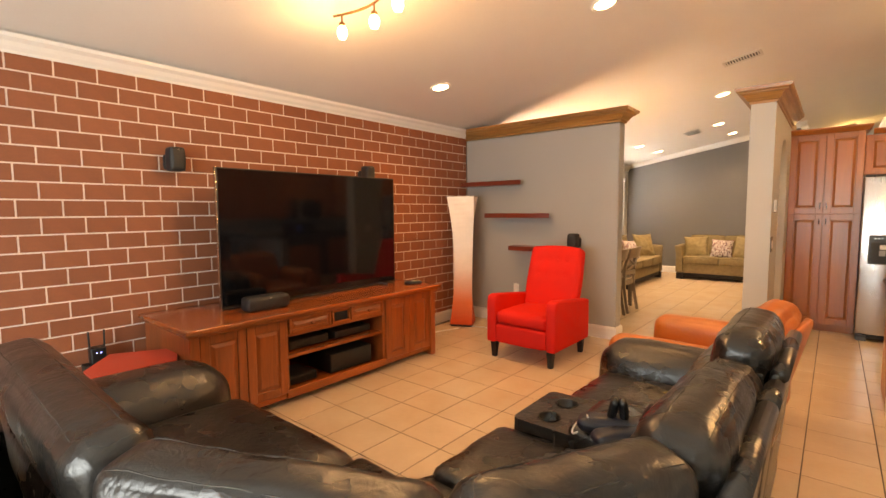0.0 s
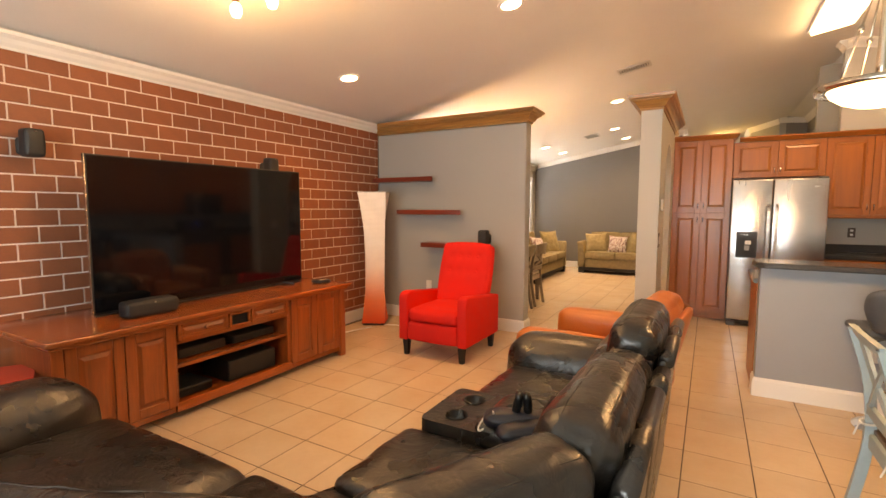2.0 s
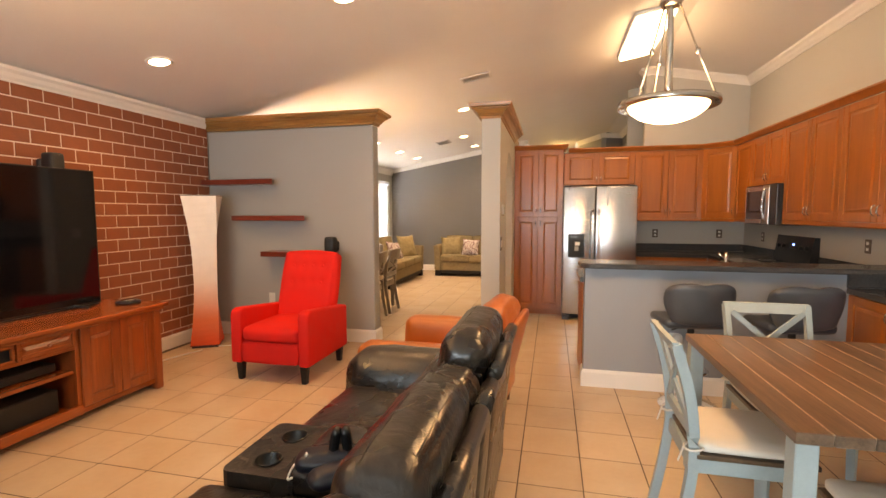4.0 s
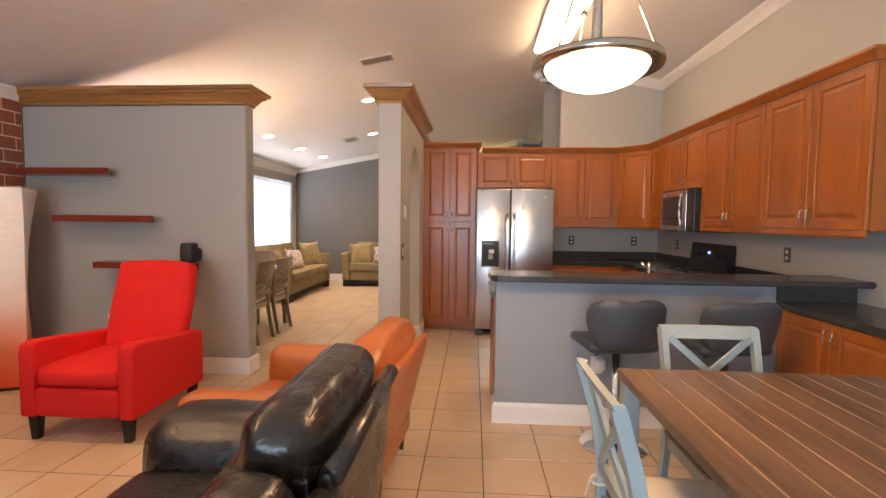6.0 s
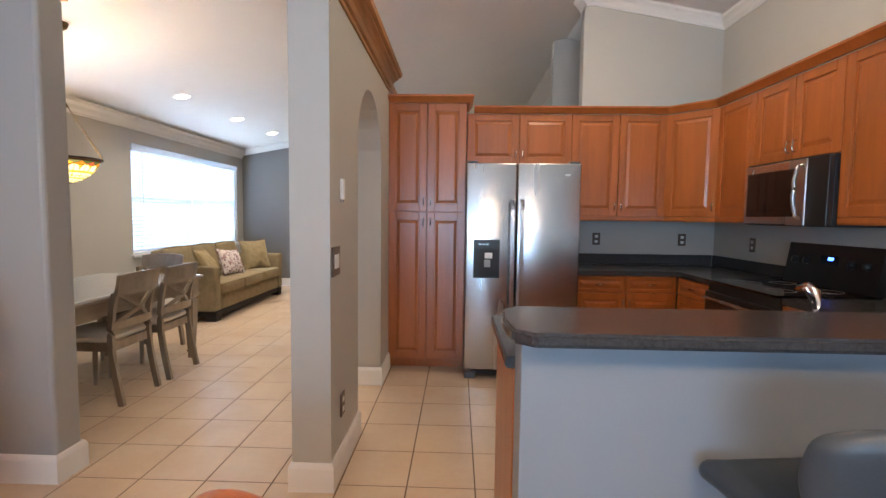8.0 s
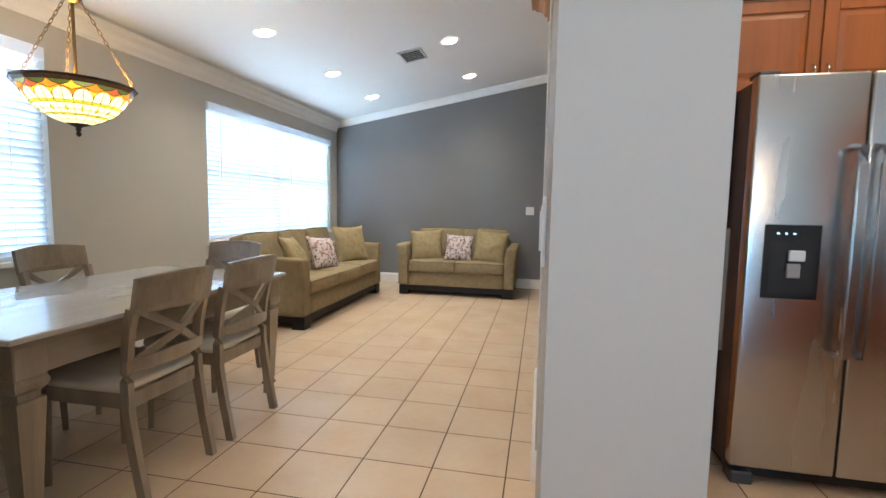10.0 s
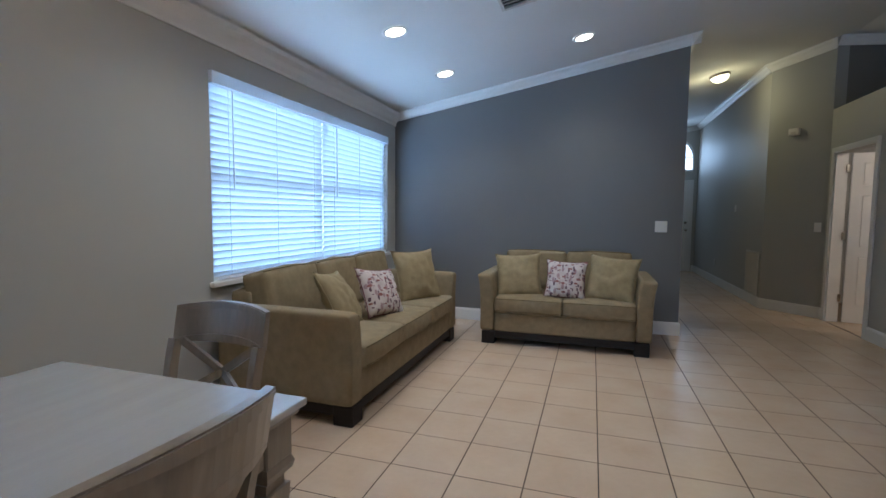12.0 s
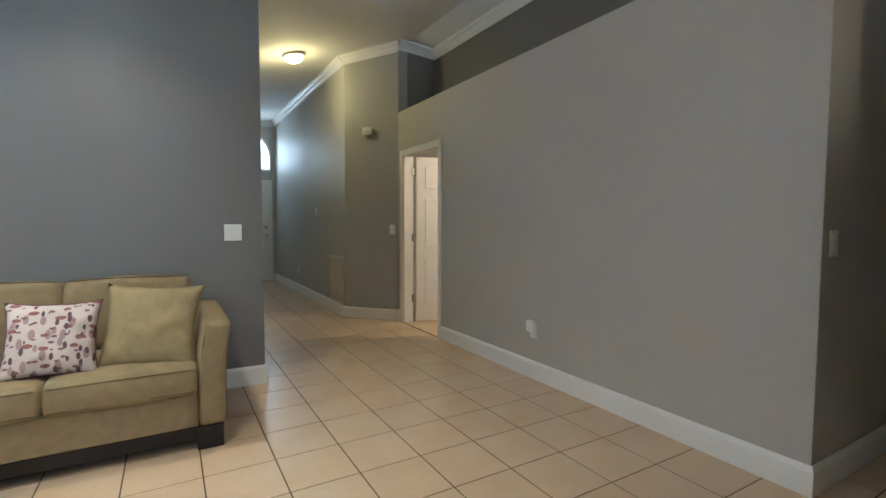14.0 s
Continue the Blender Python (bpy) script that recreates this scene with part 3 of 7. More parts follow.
# ---- windows and doors ----
def window(name, y0, y1, label, mullion=True):
    w = thing(name, label, "window", kind="structure")
    z0, z1, xg = WZ[0], WZ[1], X0 - 0.085
    fr = bmesh.new()
    for a in ((y0, y0 + 0.05, z0, z1), (y1 - 0.05, y1, z0, z1), (y0, y1, z0, z0 + 0.05), (y0, y1, z1 - 0.05, z1), (y0, y1, (z0 + z1) / 2 - 0.02, (z0 + z1) / 2 + 0.02)):
        box(xg - 0.025, xg + 0.025, *a, bm=fr)
    ym = (y0 + y1) / 2
    if mullion:
        box(xg - 0.024, xg + 0.024, ym - 0.04, ym + 0.04, z0, z1, bm=fr)
    part("window_frame", fr, M_TRIM, w)
    part("window_sill", box(X0 - 0.10, X0 + 0.035, y0 - 0.03, y1 + 0.03, z0 - 0.03, z0 + 0.004, 0.006), M_TRIM, w, "white marble window sill")
    pane = part("pane", box(xg - 0.003, xg + 0.003, y0 + 0.05, y1 - 0.05, z0 + 0.05, z1 - 0.05), M_GLASS, w)
    pane.visible_shadow = False
    part("blind_valance", box(X0 - 0.05, X0 + 0.02, y0 + 0.01, y1 - 0.01, z1 - 0.085, z1 - 0.002, 0.006), M_BLIND, w, "white blind valance")
    halves = ((y0 + 0.015, ym - 0.008), (ym + 0.008, y1 - 0.015)) if mullion else ((y0 + 0.015, y1 - 0.015),)
    for a, b in halves:
        sl = bmesh.new()
        arc = [(-0.029 + 0.058 * k / 6, 0.0045 * (1 - (k / 3 - 1) ** 2)) for k in range(7)]
        prism([(x, z) for x, z in arc] + [(x, z - 0.0028) for x, z in arc[::-1]], -b, -a, Matrix.Rotation(radians(90), 4, "X"), sl)
        moved(sl, Matrix.Rotation(radians(-64), 4, "Y"))
        first = part("slat", sl, M_BLIND, w)
        zz = z1 - 0.11
        first.location = (X0 - 0.035, 0, zz)
        while zz > z0 + 0.08:
            zz -= 0.047
            s = new("slat", first.data)
            s.parent, s.location = w, (X0 - 0.035, 0, zz)
        part("bottom_rail", box(X0 - 0.05, X0 - 0.015, a, b, z0 + 0.006, z0 + 0.03, 0.004), M_BLIND, w)
        part("wand", tube([(X0 + 0.012, a + 0.18, z1 - 0.09), (X0 + 0.012, a + 0.18, z1 - 0.75)], 0.004, 6), M_TRIM, w, "clear blind wand")
        for f in (0.12, 0.5, 0.88):
            yy = a + (b - a) * f
            part("ladder_cord", box(X0 - 0.009, X0 - 0.007, yy - 0.001, yy + 0.001, z0 + 0.03, z1 - 0.08), M_TRIM, w)
    return w


M_GLASS = bpy.data.materials.new("window_glass")
M_GLASS.use_nodes = True
g = M_GLASS.node_tree.nodes["Principled BSDF"]
g.inputs["Transmission Weight"].default_value, g.inputs["Roughness"].default_value, g.inputs["IOR"].default_value = 1.0, 0.02, 1.05
window("window_1", *W1, "bright window with half-tilted white horizontal blinds", False)
window("window_2", *W2, "wide double window with white horizontal blinds")


def casing(owner, a, b, z1, at, along, out, w=0.065, d=0.018):
    """Door trim round an opening from a to b along an axis ("x" or "y") at the plane `at`."""
    for s0, s1, t0, t1 in ((a - w, a, 0, z1 + w), (b, b + w, 0, z1 + w), (a, b, z1, z1 + w)):
        lo, hi = min(at, at + out * d), max(at, at + out * d)
        bm = box(s0, s1, lo, hi, t0, t1, 0.004) if along == "x" else box(lo, hi, s0, s1, t0, t1, 0.004)
        part("casing", bm, M_TRIM, owner)


def panel_door(owner, w, h, m, hinge=False):
    """A six-panel leaf, standing on its hinge edge at the origin, across +x."""
    leaf = part("door_leaf", moved(box(0, w, -0.018, 0.018, 0.008, h, 0.002), m), M_TRIM, owner, "white six-panel door leaf")
    for x0, x1 in ((0.11, w / 2 - 0.05), (w / 2 + 0.05, w - 0.11)):
        for z0, z1 in ((0.22, 0.80), (0.92, 1.52), (1.64, h - 0.12)):
            for s in (-1, 1):
                bm = box(x0, x1, s * 0.019 - 0.006, s * 0.019 + 0.006, z0, z1, 0.0055, 1)
                part("door_panel", moved(bm, m), M_TRIM, leaf)
    kb = moved(lathe([(0.028, 0), (0.028, 0.008), (0.01, 0.012), (0.01, 0.035), (0.026, 0.05), (0.026, 0.065), (0.012, 0.072)], 16), m @ Matrix.Translation((w - 0.07, -0.018, 0.95)) @ Matrix.Rotation(radians(90), 4, "X"))
    part("door_knob", kb, M_NICKEL, leaf, "brushed nickel knob", True)
    return leaf


d1 = thing("door_1", "white six-panel bedroom door standing half open", "door", kind="structure")
casing(d1, 12.12, 12.98, 2.03, 1.70, "y", -1)
part("door_jamb", box(1.70, 1.82, 12.96, 12.98, 0, 2.03), M_TRIM, d1)
part("door_jamb", box(1.70, 1.82, 12.12, 12.14, 0, 2.03), M_TRIM, d1)
panel_door(d1, 0.80, 2.02, Matrix.Translation((1.852, 12.945, 0)) @ Matrix.Rotation(radians(-12), 4, "Z"))
for zz in (0.25, 1.0, 1.8):
    part("hinge", box(1.80, 1.83, 12.945, 12.962, zz, zz + 0.09), M_NICKEL, d1)

d2 = thing("door_2", "closed white six-panel entrance door below an arched transom window", "door", kind="structure")
casing(d2, 0.27, 1.06, 2.03, 18.10, "x", -1)
panel_door(d2, 0.79, 2.03, Matrix.Translation((0.27, 18.085, 0)))
part("deadbolt", moved(lathe([(0.03, 0), (0.03, 0.02), (0.012, 0.03)], 16), Matrix.Translation((0.98, 18.06, 1.12)) @ Matrix.Rotation(radians(90), 4, "X")), M_NICKEL, d2)
w3 = thing("window_3", "bright arched transom window with white glazing bars", "window", kind="structure")
arc = [(0.67 + 0.42 * math.cos(math.pi * k / 20), 2.30 + 0.30 + 0.42 * math.sin(math.pi * k / 20)) for k in range(21)]
rot = Matrix.Rotation(radians(90), 4, "X")
# no opening behind it: the pane itself glows in place of the sky
part("pane", prism([(0.25, 2.30), (1.09, 2.30)] + arc, -18.098, -18.090, rot), glow("transom_sky_glow", (0.85, 0.93, 1.0), 3.0), w3, "frosted pane glowing in place of bright sky")
part("window_frame", tube([(1.09, 18.08, 2.30)] + [(x, 18.08, z) for x, z in arc] + [(0.25, 18.08, 2.30), (1.09, 18.08, 2.30)], 0, square=(0.03, 0.05)), M_TRIM, w3)
for p, q in (((0.67, 2.30), (0.67, 3.02)), ((0.25, 2.60), (1.09, 2.60)), ((0.46, 2.30), (0.46, 2.96)), ((0.88, 2.30), (0.88, 2.96))):
    part("glazing_bar", tube([(p[0], 18.08, p[1]), (q[0], 18.08, q[1])], 0, square=(0.018, 0.018)), M_TRIM, w3)

# glazed door behind the walker
d3 = thing("door_3", "white framed sliding glass door", "door", kind="structure")
for a, b in ((-2.3, -0.62), (-0.58, 1.1)):
    bm = bmesh.new()
    for q in ((a, a + 0.06, 0, 2.1), (b - 0.06, b, 0, 2.1), (a, b, 0, 0.07), (a, b, 2.03, 2.1)):
        box(q[0], q[1], YS - 0.06, YS - 0.02, q[2], q[3], bm=bm)
    part("door_frame", bm, M_TRIM, d3)
    pn = part("pane", box(a + 0.06, b - 0.06, YS - 0.043, YS - 0.037, 0.07, 2.03), M_GLASS, d3)
    pn.visible_shadow = False
structure(part("ground", box(-60, 60, -60, 80, -0.5, -0.14), mat("patio_lawn", (0.10, 0.13, 0.06), 0.9, vary=0.3)), "lawn around the house", "ground")


# ---- family room ----
def sectional():
    s = thing("sectional_sofa", "black leather L-shaped reclining sectional sofa with creased cushions", "sofa")
    def block(name, m, *a, **k):
        return part(name, moved(soft(*a, **k), m), M_LEATHER, s, smooth=True)
    I = Matrix.Identity(4)
    # plinths
    part("plinth", box(-2.28, -0.85, 0.20, 1.20, 0.03, 0.30, 0.03), M_LEATHER, s)
    part("plinth", prism([(-0.86, 0.24), (-0.08, 0.60), (0.14, 1.28), (-0.56, 1.30), (-0.72, 1.16), (-0.86, 1.16)], 0.03, 0.30), M_LEATHER, s)
    part("plinth", box(-0.56, 0.26, 1.27, 3.06, 0.03, 0.30, 0.03), M_LEATHER, s)
    # seats
    block("seat_cushion", I, -1.93, -0.96, 0.42, 1.28, 0.26, 0.475, r=0.09, puff=0.025, wrinkle=0.006, n=12, seed=1)
    wedge = prism([(-0.97, 0.46), (-0.10, 0.80), (0.06, 1.30), (-0.62, 1.46), (-0.70, 1.27), (-0.97, 1.28)], 0.26, 0.47)
    bmesh.ops.bevel(wedge, geom=wedge.edges[:], offset=0.05, segments=4, affect="EDGES", profile=0.5)
    part("corner_seat", wedge, M_LEATHER, s, smooth=True)
    block("seat_cushion", I, -0.64, 0.06, 1.31, 1.775, 0.26, 0.505, r=0.035, puff=0.02, wrinkle=0.006, seed=2)
    block("seat_cushion", I, -0.60, 0.06, 2.13, 2.82, 0.26, 0.48, r=0.09, puff=0.03, wrinkle=0.006, n=12, seed=3)
    # arms
    block("arm", I, -2.33, -1.91, 0.30, 1.24, 0.05, 0.63, r=0.15, puff=0.02, wrinkle=0.007, n=14, seed=4)
    block("arm", I, -0.63, 0.06, 2.79, 3.13, 0.05, 0.63, r=0.14, puff=0.02, wrinkle=0.007, n=14, seed=5)
    # backs: a stuffed cushion and a head roll on each, leaning on a hard shell
    def crease(bm, seed, amount):
        """Sags and pulls that leather takes on over stuffing."""
        for v in bm.verts:
            p = v.co
            q = Vector((p.x * 5 + seed, p.y * 5, p.z * 4))
            w = Vector((p.x * 17 + seed, p.y * 6, p.z * 6))
            v.co = p + Vector((0, 1, 0)) * (noise.noise(q) * 1.3 * amount + noise.noise(w) * 0.45 * amount) + Vector((0, 0, 1)) * (noise.noise(q + Vector((9, 3, 1))) * amount + noise.noise(w + Vector((2, 7, 1))) * 0.5 * amount)
        return bm
    def back(a, b, top=0.93, seed=0.0, roll=True, thick=0.25):
        a, b = Vector((*a, 0)), Vector((*b, 0))
        d = b - a
        m = Matrix.Translation(a) @ Matrix.Rotation(math.atan2(d.y, d.x), 4, "Z")
        L = d.length
        lean = m @ Matrix.Translation((0, -0.07, 0.40)) @ Matrix.Rotation(radians(-9), 4, "X") @ Matrix.Translation((0, 0, -0.40))
        low = crease(soft(0.006, L - 0.006, -0.155, thick - 0.14, 0.36, top - 0.17, r=0.07, puff=0.03, n=18), seed, 0.008)
        part("back_cushion", moved(low, lean), M_LEATHER, s, smooth=True)
        h = crease(soft(0.003, L - 0.003, -0.085, thick - 0.145, top - 0.24, top, r=0.066, puff=0.014, n=24), seed + 4, 0.009)
        upper = [v.co.copy() for v in h.verts if v.co.z > top - 0.11]
        def surface(x, y):
            near = sorted(upper, key=lambda q: (q.x - x) ** 2 + (q.y - y) ** 2 + 0.2 * (top - q.z) ** 2)[:4]
            return Vector((x, y, sum(q.z for q in near) / 4 + 0.001))
        seams = [[lean @ surface(0.05 + (L - 0.10) * k / 20, yy + 0.0008 * math.sin(k * 1.7)) for k in range(21)] for yy in (-0.040, thick - 0.185)]
        hc = part("head_cushion", moved(h, lean), M_LEATHER, s, smooth=True)
        for seam in seams:
            part("seam", tube(seam, 0.0019, 6), M_SEAM, hc, "raised stitched seam")
        return m, L
    back((-0.83, 0.44), (-2.24, 0.44), 0.90, 1.1)
    back((-0.10, 0.76), (-0.81, 0.43), 0.89, 2.2)
    back((0.17, 1.27), (-0.09, 0.77), 0.89, 3.3)
    back((0.16, 1.93), (0.16, 1.27), 0.91, 4.4)
    back((0.16, 2.20), (0.16, 1.93), 0.84, 5.5)
    back((0.16, 2.92), (0.16, 2.21), 0.93, 6.6)
    for pts, z in (([(-2.26, 0.20), (-0.86, 0.20)], 0.78), ([(-0.84, 0.20), (0.00, 0.57)], 0.76), ([(0.00, 0.62), (0.22, 1.22)], 0.77), ([(0.235, 1.24), (0.24, 1.92)], 0.79), ([(0.24, 1.95), (0.24, 2.20)], 0.78), ([(0.245, 2.23), (0.25, 2.98)], 0.81)):
        a, b = Vector((*pts[0], 0)), Vector((*pts[1], 0))
        d = (b - a)
        m = Matrix.Translation(a) @ Matrix.Rotation(math.atan2(d.y, d.x), 4, "Z") @ Matrix.Rotation(radians(5), 4, "X")
        part("back_shell", moved(soft(0.005, d.length - 0.005, 0.0, 0.05, 0.06, z, r=0.022, puff=0.006, wrinkle=0.003, seed=z), m), M_LEATHER, s, smooth=True)
        part("back_rail", tube([m @ Vector((0.01, 0.012, z - 0.015)), m @ Vector((d.length - 0.01, 0.012, z - 0.015))], 0.030, 12), M_LEATHER, s, smooth=True)
    for y in (1.935, 2.215):
        part("rail_joint", box(0.215, 0.255, y - 0.010, y + 0.010, 0.74, 0.795, 0.008), M_BLACK, s)
    # console with two cup holders
    con = block("console", I, -0.58, 0.04, 1.77, 2.13, 0.10, 0.49, r=0.04, puff=0.0, wrinkle=0.0, seed=9)
    cups = ((-0.45, 1.862), (-0.45, 2.035))
    tray = bmesh.new()
    loops = [[(-0.575 + 0.03 * (1 - math.cos(a)), 1.765 + 0.03 * (1 - math.sin(a))) for a in (0, 0.8, 1.57)] + [(-0.30, 1.765), (-0.30, 2.135)] + [(-0.575 + 0.03 * (1 - math.cos(a)), 2.135 - 0.03 * (1 - math.sin(a))) for a in (1.57, 0.8, 0)]]
    loops += [[(cx + 0.046 * math.cos(math.tau * k / 28), cy + 0.046 * math.sin(math.tau * k / 28)) for k in range(28)] for cx, cy in cups]
    rims = []
    for lp in loops:
        vs = [tray.verts.new((x, y, 0.55)) for x, y in lp]
        rims += [tray.edges.new((vs[k], vs[(k + 1) % len(vs)])) for k in range(len(vs))]
    bmesh.ops.triangle_fill(tray, use_beauty=True, edges=rims)
    bmesh.ops.recalc_face_normals(tray, faces=tray.faces[:])
    ext = bmesh.ops.extrude_face_region(tray, geom=tray.faces[:])
    for v in [g for g in ext["geom"] if isinstance(g, bmesh.types.BMVert)]:
        v.co.z = 0.455
    bmesh.ops.recalc_face_normals(tray, faces=tray.faces[:])
    part("console_tray", tray, M_LEATHER, con)
    for cx, cy in cups:
        cup = lathe([(0.0455, 0.47), (0.0455, 0.549), (0.049, 0.552), (0.047, 0.556), (0.043, 0.552), (0.040, 0.497), (0.003, 0.494)], 28, Matrix.Translation((cx, cy, 0)), caps=False)
        part("cup_holder", cup, M_CUP, con, "deep black cup holder", True)
    part("console_lid", soft(-0.335, 0.04, 1.77, 2.13, 0.47, 0.588, r=0.04, puff=0.012, wrinkle=0.002), M_LEATHER, con, smooth=True)
    return s


M_SEAM = mat("grey_thread", (0.030, 0.026, 0.022), 0.6, vary=0.1)
M_CUP = mat("cup_holder_plastic", (0.006, 0.006, 0.006), 0.3, vary=0.05, bump=0)
sectional()

# game controllers and a headset lying on the console
def controllers():
    c = thing("game_controllers", "black game controllers with a white strap on the sofa console", "controller", pose(-0.15, 1.80, 0.597, 0, 0, 20))
    part("body", soft(-0.13, 0.13, -0.05, 0.05, 0.0, 0.055, r=0.025, puff=0.008), M_NAVY, c, "dark navy plastic body", True)
    part("body", moved(soft(-0.10, 0.10, -0.045, 0.045, 0.0, 0.05, r=0.025, puff=0.008), pose(0.02, -0.08, 0.0, 0, 0, 25)), M_NAVY, c, "dark navy plastic body", True)
    for x, a in ((-0.02, 10), (0.03, -5), (0.085, 25)):
        part("grip", moved(soft(-0.014, 0.014, -0.02, 0.02, 0, 0.10, r=0.013, puff=0.003), pose(x, 0.01, 0.04, 15, a, 0)), M_BLACK, c, smooth=True)
    pts = [(-0.125 + 0.028 * math.cos(t * 0.5), -0.035 + 0.055 * math.sin(t * 0.5), 0.030 + 0.030 * math.cos(t * 0.5)) for t in range(10)]
    part("strap", tube(pts, 0.0035, 8), M_PLATE, c, "white wrist strap", True)
    return c


M_NAVY = mat("navy_plastic", (0.012, 0.016, 0.028), 0.4, vary=0.1)
controllers()


def orange_chair():
    c = thing("leather_armchair", "burnt orange leather armchair with tapered wooden legs", "armchair", pose(-0.13, 3.56, 0, 0, 0, -5))
    S = lambda name, *a, **k: part(name, soft(*a, **k), M_ORANGE, c, smooth=True)
    S("seat_base", -0.50, 0.36, -0.40, 0.40, 0.14, 0.31, r=0.03, puff=0.0)
    S("seat_cushion", -0.54, 0.20, -0.32, 0.32, 0.26, 0.42, r=0.06, puff=0.03, wrinkle=0.004)
    S("arm", -0.52, 0.29, -0.48, -0.31, 0.14, 0.60, r=0.075, puff=0.015, n=16, wrinkle=0.003, taper=lambda u: (1, 1, 0, 0))
    S("arm", -0.52, 0.29, 0.31, 0.48, 0.14, 0.60, r=0.075, puff=0.015, n=16, wrinkle=0.003)
    tilt = Matrix.Translation((0.265, 0, 0.34)) @ Matrix.Rotation(radians(14), 4, "Y")
    part("back_cushion", moved(soft(-0.17, 0.04, -0.35, 0.35, 0.02, 0.475, r=0.08, puff=0.03, wrinkle=0.010, n=20), tilt), M_ORANGE, c, smooth=True)
    part("back_panel", moved(soft(0.045, 0.105, -0.42, 0.42, -0.24, 0.405, r=0.028, puff=0.006), tilt), M_ORANGE, c, smooth=True)
    for x, y in ((-0.44, -0.42), (-0.44, 0.42), (0.30, -0.40), (0.30, 0.40)):
        part("leg", lathe([(0.016, 0), (0.026, 0.15)], 4, pose(x, y, 0, 0, 0, 45)), M_LEGB, c, "brown tapered wooden leg")
    for k in (-1, 1):
        part("button", lathe([(0.012, 0), (0.010, 0.008), (0.002, 0.011)], 12, Matrix.Translation((-0.12, k * 0.475, 0.42)) @ Matrix.Rotation(radians(-90 * k), 4, "X")), M_ORANGE, c)
    return c


M_LEGB = wood("brown_leg_wood", (0.14, 0.07, 0.04), 0.4)
orange_chair()


def red_recliner():
    c = thing("recliner_armchair", "bright red fabric push-back recliner with tufted back and black legs", "armchair", pose(-1.77, 4.20, 0))
    S = lambda name, *a, **k: part(name, soft(*a, **k), M_RED, c, smooth=True)
    S("seat_base", -0.27, 0.27, -0.34, 0.30, 0.15, 0.34, r=0.02, puff=0.0)
    S("seat_cushion", -0.262, 0.262, -0.365, 0.25, 0.335, 0.46, r=0.04, puff=0.022)
    S("footrest", -0.262, 0.262, -0.372, -0.33, 0.16, 0.33, r=0.018, puff=0.006)
    for s in (-1, 1):
        bm = prism([(-0.37, 0.15), (0.37, 0.15), (0.37, 0.54), (-0.30, 0.615), (-0.355, 0.60), (-0.37, 0.55)], -0.048, 0.048, Matrix(((0, 0, 1, 0), (1, 0, 0, 0), (0, 1, 0, 0), (0, 0, 0, 1))))
        bmesh.ops.bevel(bm, geom=bm.edges[:], offset=0.018, segments=3, affect="EDGES", profile=0.5)
        part("arm", moved(bm, Matrix.Translation((s * 0.317, 0, 0))), M_RED, c, smooth=True)
    tilt = Matrix.Translation((0, 0.22, 0.42)) @ Matrix.Rotation(radians(-17), 4, "X")
    bm = soft(-0.275, 0.275, -0.05, 0.09, -0.04, 0.64, r=0.035, puff=0.025, n=30)
    dots = [(x, z) for z in (0.50, 0.34) for x in (-0.15, -0.05, 0.05, 0.15)]
    for v in bm.verts:
        if v.co.y < 0.0:
            for x, z in dots:
                v.co.y += 0.015 * math.exp(-((v.co.x - x) ** 2 + (v.co.z - z) ** 2) / 0.0014)
    bk = part("backrest", moved(bm, tilt), M_RED, c, smooth=True)
    for x, z in dots:
        part("button", moved(lathe([(0.011, 0), (0.009, 0.006), (0.002, 0.009)], 12, Matrix.Translation((x, -0.052, z)) @ Matrix.Rotation(radians(90), 4, "X")), tilt), M_RED, bk)
    for x, y in ((-0.30, -0.32), (0.30, -0.32), (-0.30, 0.32), (0.30, 0.32)):
        part("leg", lathe([(0.028, 0), (0.042, 0.155)], 4, pose(x, y, 0, 0, 0, 45)), M_LEG, c, "black tapered wooden leg")
    return c


red_recliner()


# media console
def panel_parts(owner, name, w, h, m, material, rail=0.055, label="", knob=None, kmat=None):
    """Frame of stiles and rails with a bevelled raised field, as a part with its sub-parts."""
    bm = bmesh.new()
    d = 0.02
    for a in ((0, rail, 0, h), (w - rail, w, 0, h), (rail, w - rail, 0, rail), (rail, w - rail, h - rail, h)):
        box(a[0], a[1], -d, 0, a[2], a[3], 0.003, 1, bm)
    f = part(name, moved(bm, m), material, owner, label)
    bm = box(rail, w - rail, -0.010, -0.002, rail, h - rail)
    part("field", moved(bm, m), material, f)
    bm = bmesh.new()
    q, e = rail + 0.010, rail + 0.032
    lo = [bm.verts.new(p) for p in ((q, -0.010, q), (w - q, -0.010, q), (w - q, -0.010, h - q), (q, -0.010, h - q))]
    hi = [bm.verts.new(p) for p in ((e, -0.019, e), (w - e, -0.019, e), (w - e, -0.019, h - e), (e, -0.019, h - e))]
    bm.faces.new(hi)
    for i in range(4):
        bm.faces.new((lo[i], lo[(i + 1) % 4], hi[(i + 1) % 4], hi[i]))
    part("raised_panel", moved(bm, m), material, f)
    if knob:
        part("handle", moved(knob, m), kmat, f, "satin nickel handle", True)
    return f


def pull(x, z, up=True, L=0.075):
    pts = []
    for k in range(9):
        a = math.pi * k / 8
        o = -math.cos(a) * L / 2
        pts.append((x, -0.02 - 0.024 * math.sin(a), z + o) if up else (x + o, -0.02 - 0.024 * math.sin(a), z))
    return tube(pts, 0.0045, 8)


